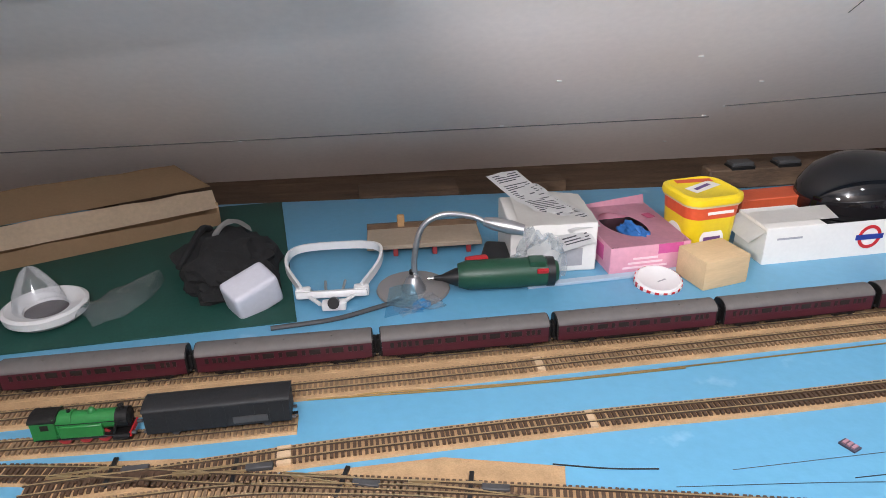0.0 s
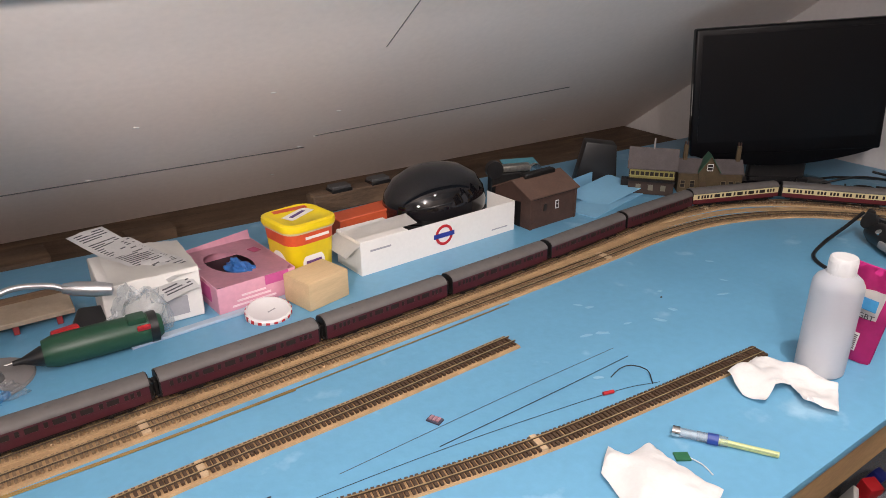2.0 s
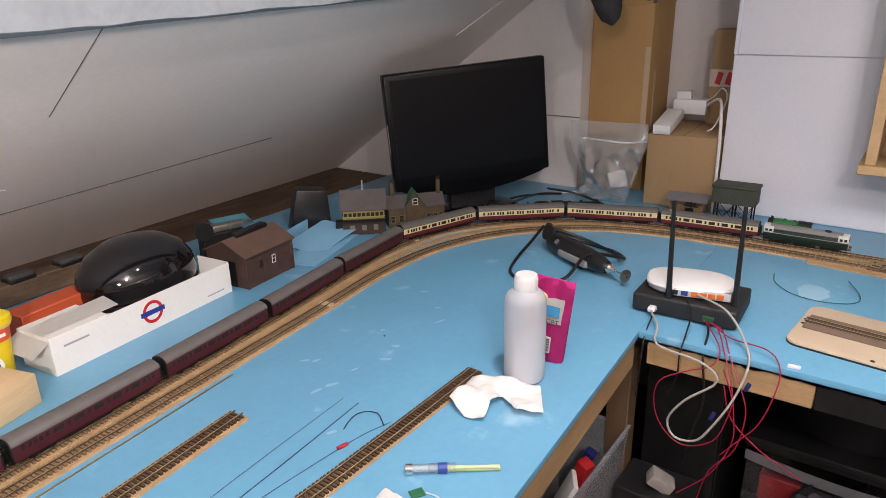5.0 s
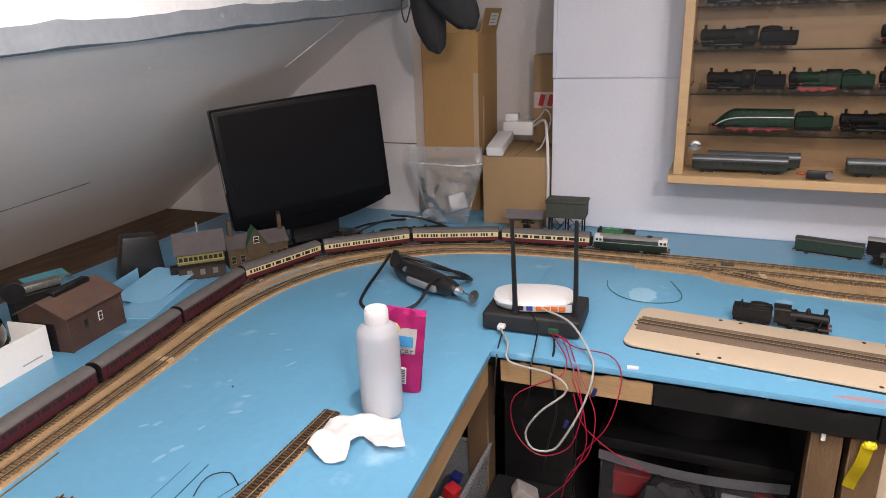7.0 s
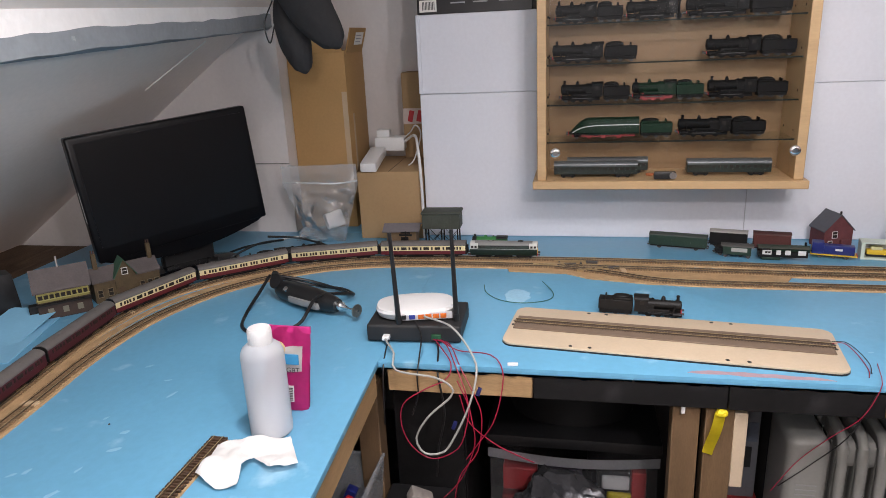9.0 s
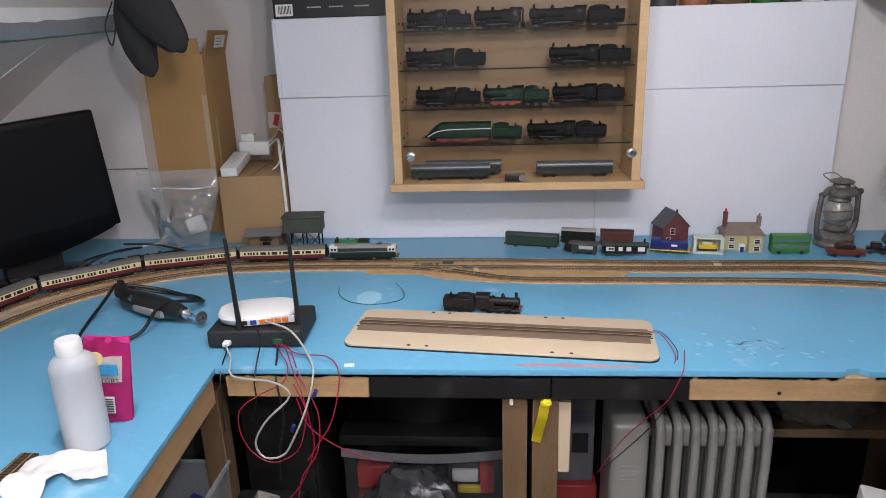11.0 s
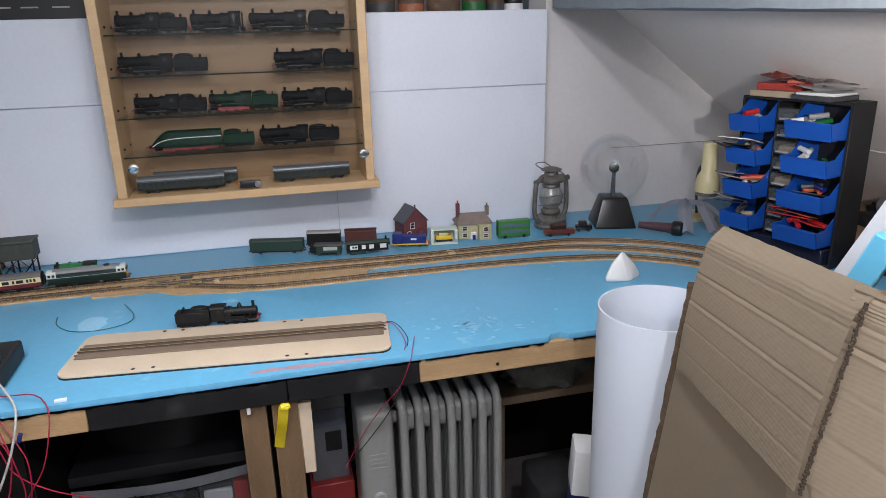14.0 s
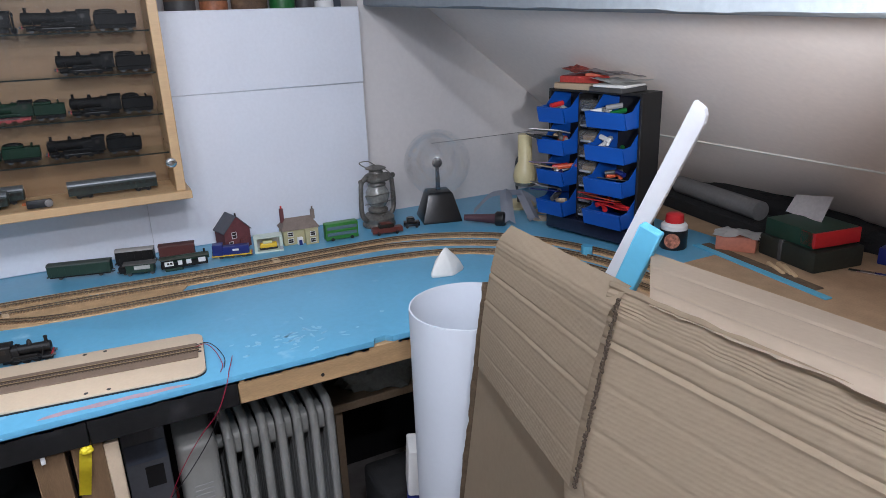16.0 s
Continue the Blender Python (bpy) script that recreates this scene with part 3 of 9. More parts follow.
# rail gaps where lengths of track meet: a bare patch of pale cork across the line
cork_light = mat("cork_patch", (0.55, 0.40, 0.25), 0.85, var=0.15, scale=60, grain=400, bump=0.2)
for x, y, a, c in ((1.482, 1.444, 5, 0.016), (1.93, 1.542, -8, 0.014), (0.503, 1.344, 5, 0.012), (2.34, 0.285, -78, 0.014), (2.38, -0.40, 90, 0.020), (0.148, 1.171, 8, 0.018), (0.551, 1.213, 4, 0.010), (0.955, 1.020, -4, 0.010)):
    solo("rail_gap_patch", box(nb(), c, 0.034, BED + SLP + 0.0004, I4, 0.0005), cork_light, "pale bare cork where two lengths of rail meet", "underlay", at(x, y, B + 0.0003, a), group="rail joints")
# turnout blades and motor bars on the far fan and the station throat
for x, y, a in ((2.375, 0.46, -86), (2.345, 0.34, -72), (2.40, 0.40, -92), (0.091, 1.149, 4), (0.226, 1.120, -12), (0.380, 1.100, -8), (-0.064, 1.155, 5)):
    th = thing("turnout_motor", "dark turnout tie bar and frog beside the rails", "turnout", at(x, y, B + BED, a), "turnout parts")
    part("tie_bar", box(nb(), 0.006, 0.052, 0.004, I4, 0.0006), black_plastic, th)
    part("frog", box(nb(), 0.034, 0.010, 0.0065, at(0.03, 0, 0), 0.001), dark_grey, th)
    part("blade", box(nb(), 0.09, 0.0014, 0.0064, at(-0.03, 0.004, 0, 3)), rail_steel, th)
    part("blade", box(nb(), 0.09, 0.0014, 0.0064, at(-0.03, -0.004, 0, -3)), rail_steel, th)

# ---- the train ----
L_COACH, W_COACH = 0.258, 0.0355


def shell_ring(w, z0, z1, z2, rise):
    """The cross-section of a coach roof: eaves at z1, crown at z2."""
    return [(-w / 2, z0), (w / 2, z0), (w / 2, z1)] + [(w / 2 * math.cos(k * math.pi / 10), z1 + (z2 - z1) * math.sin(k * math.pi / 10)) for k in range(1, 10)] + [(-w / 2, z1)]


def along(bm, cross, length, m=I4):
    """A cross-section in y and z, drawn out along x."""
    a = [bm.verts.new(m @ Vector((-length / 2, y, z))) for y, z in cross]
    b = [bm.verts.new(m @ Vector((length / 2, y, z))) for y, z in cross]
    n = len(cross)
    bm.faces.new(a[::-1]), bm.faces.new(b)
    for k in range(n):
        bm.faces.new((a[k], b[k], b[(k + 1) % n], a[(k + 1) % n]))
    return bm


small_pane = mesh_of("window", box(nb(), 0.0052, 0.0009, 0.0085, at(0, 0, 0), 0.0002), glass_dark)
wide_pane = mesh_of("window", box(nb(), 0.0165, 0.0009, 0.0085, at(0, 0, 0), 0.0002), glass_dark)


def wheel(bm, m, r=0.0068):
    lathe(bm, [(0, -0.0015), (r, -0.0015), (r, 0.0), (r * 0.92, 0.0016), (r * 0.5, 0.0006), (0, 0.001)], m @ at(0, 0, 0, 0, 90), 16)


def bogie(parent, x, base=0.026):
    fr = nb()
    for s in (-1, 1):
        box(fr, 0.042, 0.0022, 0.0065, at(0, s * 0.0115, 0.004), 0.0006)
        for q in (-1, 1):
            box(fr, 0.007, 0.004, 0.006, at(q * base / 2, s * 0.012, 0.003), 0.0005)
    box(fr, 0.010, 0.022, 0.005, at(0, 0, 0.006))
    bg = part("bogie", fr, black_model, parent, "", at(x, 0, 0))
    for q in (-1, 1):
        w = nb()
        for s in (-1, 1):
            wheel(w, at(q * base / 2, s * 0.0085, 0.0068, 0, 0, 0))
        cyl(w, 0.001, 0.018, at(q * base / 2, 0.009, 0.0068, 0, 90), 8)
        part("wheelset", w, dark_grey, bg)
    return bg


def coach(name, label, kind, lower, upper):
    th = thing(name, label, "railway coach", group="coaches of the passenger train")
    part("lower_side", along(nb(), [(-W_COACH / 2, 0.0125), (W_COACH / 2, 0.0125), (W_COACH / 2, 0.0235), (-W_COACH / 2, 0.0235)], L_COACH - 0.002), lower, th)
    part("upper_side", along(nb(), [(-W_COACH / 2, 0.0236), (W_COACH / 2, 0.0236), (W_COACH / 2 - 0.0006, 0.0382), (-W_COACH / 2 + 0.0006, 0.0382)], L_COACH - 0.002), upper, th)
    part("roof", along(nb(), shell_ring(W_COACH + 0.0012, 0.0383, 0.0392, 0.0500, 0), L_COACH), roof_grey, th, "grey arched roof")
    for s in (-1, 1):
        part("end", along(nb(), shell_ring(W_COACH - 0.001, 0.0122, 0.0384, 0.0490, 0), 0.0026, at(s * (L_COACH / 2 + 0.0004), 0, 0)), black_model, th, "black coach end")
        g = nb()
        box(g, 0.006, 0.015, 0.024, at(s * (L_COACH / 2 + 0.004), 0, 0.013), 0.0012)
        part("gangway", g, black_model, th)
        bogie(th, s * 0.085)
        cp = nb()
        box(cp, 0.010, 0.004, 0.002, at(s * (L_COACH / 2 + 0.004), 0, 0.0085), 0.0004)
        part("coupling", cp, black_model, th)
        for q in (-1, 1):
            bf = nb()
            cyl(bf, 0.0024, 0.006, at(s * (L_COACH / 2 - 0.001), q * 0.011, 0.0135, 0, 0, s * 90), 10)
            part("buffer", bf, black_model, th)
    un = nb()
    box(un, L_COACH - 0.02, 0.030, 0.004, at(0, 0, 0.0086), 0.0005)
    box(un, 0.060, 0.026, 0.006, at(0.0, 0, 0.0035), 0.001)
    box(un, 0.024, 0.028, 0.005, at(-0.04, 0, 0.004), 0.001)
    part("underframe", un, black_model, th)
    if kind == "compartment":
        groups = [(-0.110, "s"), *[(x + d, "s") for x in (-0.086, -0.056, -0.026, 0.004, 0.034, 0.064, 0.092) for d in (-0.008, 0, 0.008)], (0.113, "s")]
    else:
        groups = [(-0.113, "s"), (-0.104, "s"), (-0.096, "s"), *[(x, "w") for x in (-0.078, -0.044, -0.010, 0.024, 0.058)], *[(x, "s") for x in (-0.0625, -0.0275, 0.0065, 0.041, 0.0755, 0.086, 0.094, 0.102, 0.113)]]
    for s in (-1, 1):
        for x, size in groups:
            part("window", wide_pane if size == "w" else small_pane, glass_dark, th, "", at(x * s, s * (W_COACH / 2 - 0.0001), 0.0262))
    for k in range(7):
        v = nb()
        cyl(v, 0.0016, 0.0012, at(-0.105 + 0.035 * k, 0.005 * (-1) ** k, 0.0492), 8)
        part("roof_vent", v, roof_grey, th)
    return th


def diesel(name, label):
    th = thing(name, label, "diesel locomotive")
    L, W = 0.200, 0.0350
    part("lower_body", along(nb(), [(-W / 2 + 0.002, 0.010), (W / 2 - 0.002, 0.010), (W / 2, 0.014), (W / 2, 0.0285), (-W / 2, 0.0285), (-W / 2, 0.014)], L - 0.002), loco_green, th, "dark green body side")
    part("waist_band", along(nb(), [(-W / 2 - 0.0003, 0.0286), (W / 2 + 0.0003, 0.0286), (W / 2 + 0.0003, 0.0296), (-W / 2 - 0.0003, 0.0296)], L - 0.001), mat("band_grey_white", (0.34, 0.36, 0.34), 0.45, bump=0.0), th, "pale waist band")
    part("upper_body", along(nb(), [(-W / 2, 0.0303), (W / 2, 0.0303), (W / 2 - 0.002, 0.0400), (-W / 2 + 0.002, 0.0400)], L - 0.046), loco_green, th)
    part("roof", along(nb(), shell_ring(W - 0.003, 0.0400, 0.0412, 0.0500, 0), L - 0.030), loco_grey, th, "pale grey roof")
    for s in (-1, 1):
        cab = nb()
        along(cab, shell_ring(W - 0.0004, 0.0303, 0.0410, 0.0492, 0), 0.024, at(s * (L / 2 - 0.0125), 0, 0))
        part("cab", cab, mat("cab_pale", (0.55, 0.56, 0.53), 0.45, bump=0.0), th, "pale grey cab")
        part("warning_panel", box(nb(), 0.0012, 0.020, 0.016, at(s * (L / 2 - 0.0004), 0, 0.012), 0.0003), warn_yellow, th, "yellow warning panel")
        for y in (-0.0105, 0, 0.0105):
            part("windscreen", box(nb(), 0.0012, 0.0088, 0.0072, at(s * (L / 2 - 0.0004), y, 0.0325), 0.0003), glass_dark, th)
        for q in (-1, 1):
            for x in (0.0075, 0.0175):
                part("cab_window", box(nb(), 0.0066, 0.0012, 0.0066, at(s * (L / 2 - x), q * (W / 2 - 0.0005), 0.0325), 0.0003), glass_dark, th)
            bf = nb()
            cyl(bf, 0.003, 0.008, at(s * (L / 2 - 0.001), q * 0.0115, 0.0125, 0, 0, s * 90), 10)
            part("buffer", bf, dark_grey, th)
        part("buffer_beam", box(nb(), 0.003, 0.030, 0.006, at(s * (L / 2 - 0.001), 0, 0.0095), 0.0005), red_paint, th, "red buffer beam")
        bogie(th, s * 0.060, 0.036)
    for q in (-1, 1):
        for k in range(8):
            part("grille", box(nb(), 0.0075, 0.0010, 0.0060, at(-0.035 + 0.0105 * k, q * (W / 2 - 0.0016), 0.0320), 0.0003), black_model, th)
        for x in (-0.068, -0.058):
            part("side_window", box(nb(), 0.0070, 0.0010, 0.0060, at(x, q * (W / 2 - 0.0012), 0.0320), 0.0003), glass_dark, th)
    f = nb()
    cyl(f, 0.0085, 0.0015, at(0.050, 0, 0.0492), 20)
    part("roof_fan", f, black_model, th, "black roof fan grille")
    for x in (-0.045, -0.032):
        part("exhaust_port", box(nb(), 0.004, 0.003, 0.0015, at(x, 0.004, 0.0492), 0.0003), black_model, th)
    tk = nb()
    box(tk, 0.052, 0.028, 0.009, at(0, 0, 0.003), 0.0015)
    part("fuel_tank", tk, black_model, th)
    return th


T1_FINE = spline(to3(T1_LINE), 0.002)
T1_DIST = [0.0]
for a, b in zip(T1_FINE, T1_FINE[1:]):
    T1_DIST.append(T1_DIST[-1] + (b - a).length)


def on_line(d):
    return Vector((np.interp(d, T1_DIST, [q.x for q in T1_FINE]), np.interp(d, T1_DIST, [q.y for q in T1_FINE]), 0))


def ride(d, length):
    """The pose of a vehicle whose front end lies d metres along the outer line."""
    p, q = on_line(d - 0.22 * length), on_line(d - 0.78 * length)
    mid, ang = (p + q) / 2, math.atan2(p.y - q.y, p.x - q.x)
    return Matrix.Translation((mid.x, mid.y, RAILTOP)) @ Matrix.Rotation(ang, 4, "Z")


d_front = min(zip(T1_DIST, T1_FINE), key=lambda e: abs(e[1].y - 0.525) + (10 if e[1].x < 2.2 else 0))[0]
loco = diesel("diesel_locomotive", "dark green model diesel locomotive with grey roof and yellow ends")
loco.matrix_basis = ride(d_front, 0.200)
kinds = {"compartment": coach("railway_coach", "crimson and cream model coach with rows of compartment windows", "compartment", maroon, cream),
         "corridor": coach("railway_coach", "crimson and cream model coach with wide corridor windows", "corridor", maroon, cream),
         "plain": coach("railway_coach", "all-over maroon model coach with grey roof", "corridor", maroon_b, maroon_b)}
d = d_front - 0.200 - 0.014
first = set()
for kind in ("corridor", "compartment", "compartment", "corridor", "plain", "plain", "plain", "plain", "plain", "plain", "plain", "plain", "plain"):
    if kind in first:
        copy_thing(kinds[kind], ride(d, L_COACH))
    else:
        first.add(kind)
        kinds[kind].matrix_basis = ride(d, L_COACH)
    d -= L_COACH + 0.014

# ---- things on the left board ----
green_sheet = mat("green_sheet", (0.008, 0.058, 0.044), 0.6, var=0.15, scale=8, grain=150, bump=0.08)
solo("green_sheet", prism(nb(), [(-0.992, 1.354), (0.113, 1.507), (-0.011, 2.081), (-1.019, 1.951)], 0.003, I4, 0.0006), green_sheet, "dark green sheet lying on the blue board", "sheet", at(0, 0, B))
G = B + 0.003


def folded_carton():
    th = thing("cardboard_tray", "long folded brown cardboard sleeve with a pale inside", "cardboard", at(-0.624, 1.693, G, 27))
    for name, rows, material in (("front_lip", ((0.0, 0.0), (0.004, 0.040)), card), ("inner_panel", ((0.006, 0.040), (0.045, 0.082)), mat("card_inside", (0.62, 0.50, 0.36), 0.8, bump=0.1)), ("back_flap", ((0.05, 0.078), (0.16, 0.120)), card)):
        bm = nb()
        (y0, z0), (y1, z1) = rows
        sheet(bm, 30, 5, lambda u, v: (0.0 + 0.56 * u * (1 - 0.10 * v * (name == "back_flap")), y0 + (y1 - y0) * v, z0 + (z1 - z0) * v * (1 - 0.25 * u) + 0.006 * noise.noise((u * 6, v * 2, 3)) * v), 0.003)
        part(name, bm, material, th)
    part("floor", box(nb(), 0.55, 0.15, 0.004, at(0.28, 0.08, 0)), card, th)
    part("end_flap", box(nb(), 0.004, 0.10, 0.05, at(0.55, 0.06, 0.0, 12)), card, th)
    return th


folded_carton()
film = clear("clear_film", rough=0.15, gloss=0.5, haze=0.10)
film_cloudy = clear("cloudy_film", (0.93, 0.95, 0.96), 0.25, 0.5, 0.22)


def ring_dish():
    th = thing("ring_dish", "round white plastic dish with a grey insert, wrapped in clear film", "dish", at(-0.328, 1.554, G, 20) @ Matrix.Diagonal((1.10, 1.10, 1.1, 1)))
    part("rim", lathe(nb(), [(0.030, 0.006), (0.052, 0.004), (0.062, 0.012), (0.064, 0.024), (0.058, 0.027), (0.044, 0.020), (0.034, 0.018)], I4, 40, True), white_plastic, th)
    part("insert", cyl(nb(), 0.040, 0.014, I4, 32, 0.037), mat("grey_felt", (0.10, 0.085, 0.09), 0.9, bump=0.3), th, "grey felt insert")
    part("film_cone", lathe(nb(), [(0.040, 0.018), (0.034, 0.045), (0.018, 0.075), (0.010, 0.085)], at(-0.01, 0.01, 0), 20), film, th, "clear film cone")
    return th


ring_dish()


def crumple(bm, sx, sy, sz, seed, n=16, m=I4, thick=0.0012):
    return sheet(bm, n, n, lambda u, v: ((u - 0.5) * sx + 0.10 * sx * noise.noise((u * 4, v * 4, seed)), (v - 0.5) * sy + 0.10 * sy * noise.noise((u * 4, v * 4, seed + 9)), max(0.0015, sz * (0.35 + 0.65 * noise.noise((u * 3.3, v * 3.3, seed + 20)) + 0.35 * noise.noise((u * 9, v * 9, seed + 30))) * (1 - 0.55 * abs(2 * u - 1) ** 3))), thick, m)


solo("plastic_wrap", sheet(nb(), 12, 26, lambda u, v: ((u - 0.5) * 0.085 * math.sin(math.pi * (0.12 + 0.84 * v)) ** 0.7, (v - 0.5) * 0.185, 0.003 + 0.030 * math.sin(math.pi * u) * (1 - 0.4 * v) + 0.010 * noise.noise((u * 4, v * 5, 2)) * (1.2 - v)), 0.0008), film, "leaf-shaped clear plastic wrapping on the green sheet", "wrapping", at(-0.214, 1.600, G, -24))


def lump(bm, sx, sy, sz, seed, m=I4, rough=0.22):
    """An uneven, flat-bottomed soft lump."""
    geo = bmesh.ops.create_icosphere(bm, subdivisions=4, radius=1.0)
    for v in geo["verts"]:
        d = v.co.normalized()
        k = 1 + rough * noise.noise(d * 2.2 + Vector((seed, 0, 0))) + rough * 0.6 * noise.noise(d * 6 + Vector((0, seed, 0)))
        v.co = m @ Vector((d.x * k * sx, d.y * k * sy, max(0.0, (d.z * k + 0.35) * sz)))
    return bm


th = thing("fabric_pouch", "crumpled black fabric pouch with a pale strap", "pouch", at(-0.045, 1.697, G, 20))
part("pouch", lump(nb(), 0.092, 0.126, 0.056, 4, rough=0.26), soft_black, th)
part("strap", sheet(nb(), 8, 12, lambda u, v: (-0.02 + 0.075 * v, 0.012 + 0.030 * u + 0.020 * math.sin(2.6 * v), 0.070 + 0.020 * math.sin(3.1 * v) + 0.004 * noise.noise((u * 3, v * 4, 6))), 0.002), mat("pale_strap", (0.42, 0.41, 0.40), 0.8, bump=0.2), th, "pale grey strap")
part("strap", tube(nb(), spline([(-0.09, -0.02, 0.04), (-0.04, 0.05, 0.078), (-0.02, 0.10, 0.060)], 0.01), 0.007, 8), soft_black, th)
th = thing("white_carton", "small white card carton with faint grey print", "carton", at(0.031, 1.571, G, 38, 12, -14))
part("carton", box(nb(), 0.086, 0.062, 0.062, I4, 0.010, 3), mat("lilac_white_card", (0.62, 0.63, 0.70), 0.5, var=0.06, bump=0.05), th)
grey_print = mat("grey_print", (0.35, 0.35, 0.37), 0.7, bump=0.0)
for k in range(4):
    part("print_bar", box(nb(), 0.045 - 0.006 * k, 0.0006, 0.003, at(0, -0.0303, 0.018 + 0.009 * k)), grey_print, th)


def magnifier():
    th = thing("headband_magnifier", "white plastic headband magnifier with folded side arms", "magnifier", at(0.168, 1.577, B, 2) @ Matrix.Diagonal((0.93, 0.86, 0.95, 1)))
    bm = nb()
    ribbon(bm, spline([(-0.060, 0.0, 0.028), (-0.098, 0.10, 0.035), (-0.085, 0.168, 0.040), (0.0, 0.180, 0.042), (0.085, 0.168, 0.040), (0.092, 0.10, 0.035), (0.058, 0.0, 0.028)], 0.012), [(-0.003, -0.009), (0.003, -0.009), (0.003, 0.007), (-0.003, 0.007)])
    part("headband", bm, white_plastic, th)
    bm = nb()
    box(bm, 0.136, 0.026, 0.014, at(0, -0.006, 0.010, 0, -20), 0.005, 2)
    box(bm, 0.030, 0.022, 0.020, at(-0.056, 0.004, 0.008), 0.005, 2)
    box(bm, 0.030, 0.022, 0.020, at(0.056, 0.004, 0.008), 0.005, 2)
    part("visor_bar", bm, white_plastic, th)
    part("lens_arm", box(nb(), 0.046, 0.024, 0.016, at(0.006, -0.046, 0.006), 0.005, 2), white_plastic, th)
    part("lamp_housing", cyl(nb(), 0.011, 0.016, at(0.006, -0.044, 0.018, 0, 70), 18), black_plastic, th, "black lamp housing")
    for s in (-1, 1):
        part("side_arm", tube(nb(), [(s * 0.016, 0.030, 0.004), (s * 0.020, 0.075, 0.006)], 0.003, 8), grey_plastic, th)
        part("strut", tube(nb(), [(s * 0.05, -0.005, 0.018), (s * 0.02, -0.045, 0.016)], 0.004, 8), white_plastic, th)
    return th


magnifier()
th = thing("station_platform", "brown card station platform on short legs with a post", "model platform", at(0.336, 1.792, B, 3))
part("deck", box(nb(), 0.235, 0.090, 0.010, at(0, 0, 0.018), 0.0015), mat("platform_card", (0.33, 0.26, 0.19), 0.8, bump=0.15), th)
part("rear_board", box(nb(), 0.235, 0.006, 0.014, at(0, 0.044, 0.026), 0.001), rough_wood, th)
part("post", box(nb(), 0.016, 0.012, 0.026, at(-0.045, 0.046, 0.030), 0.002), mat("post_wood", (0.45, 0.27, 0.12), 0.7, bump=0.1), th)
for x in (-0.06, 0.02, 0.09):
    for y in (-0.035, 0.03):
        part("leg", box(nb(), 0.010, 0.010, 0.019, at(x, y, 0), 0.001), red_dark, th)


brushed_steel = mat("brushed_steel", (0.46, 0.46, 0.47), 0.34, metal=0.85, var=0.08, bump=0.02)


def gooseneck():
    th = thing("gooseneck_lamp", "small brushed steel gooseneck lamp on a grey disc base", "lamp", at(0.313, 1.603, B))
    part("base", lathe(nb(), [(0, 0), (0.066, 0), (0.068, 0.003), (0.066, 0.007), (0, 0.009)], I4, 48), mat("grey_base", (0.22, 0.205, 0.20), 0.5, var=0.05, bump=0.0), th, "grey disc base")
    part("collar", lathe(nb(), [(0.022, 0.007), (0.022, 0.012), (0.013, 0.030), (0.010, 0.036), (0, 0.037)], at(0.002, -0.012, 0), 28), brushed_steel, th)
    part("switch", cyl(nb(), 0.008, 0.008, at(0.002, -0.002, 0.034), 14), black_plastic, th)
    part("neck", tube(nb(), spline([(0.004, -0.006, 0.030), (0.006, -0.002, 0.075), (0.022, 0.006, 0.125), (0.060, 0.010, 0.145), (0.110, 0.012, 0.138), (0.135, 0.008, 0.128)], 0.008), 0.0055, 10), brushed_steel, th)
    part("head", lathe(nb(), [(0, 0), (0.008, 0.002), (0.012, 0.02), (0.013, 0.05), (0.010, 0.075), (0, 0.078)], at(0.130, 0.008, 0.130, -14, 0, 100), 20), brushed_steel, th)
    part("cable", tube(nb(), spline([(-0.02, -0.045, 0.006), (-0.08, -0.075, 0.005), (-0.14, -0.10, 0.004), (-0.24, -0.12, 0.004)], 0.02), 0.0045, 8), dark_grey, th, "dark grey lead")
    return th


gooseneck()


th = thing("blister_pack", "clear plastic blister with a small blue part", "packet", at(0.322, 1.532, B, 24))
part("blister", crumple(nb(), 0.085, 0.055, 0.020, 44, 12, at(0, 0, 0.006)), clear("blister_clear", (0.93, 0.95, 0.97), 0.12, 0.30, 0.10), th)
part("blue_part", lump(nb(), 0.015, 0.010, 0.011, 8, at(0.008, 0.004, 0.001)), mat("blister_blue", (0.015, 0.20, 0.42), 0.4, bump=0.0), th, "bright blue plastic part")


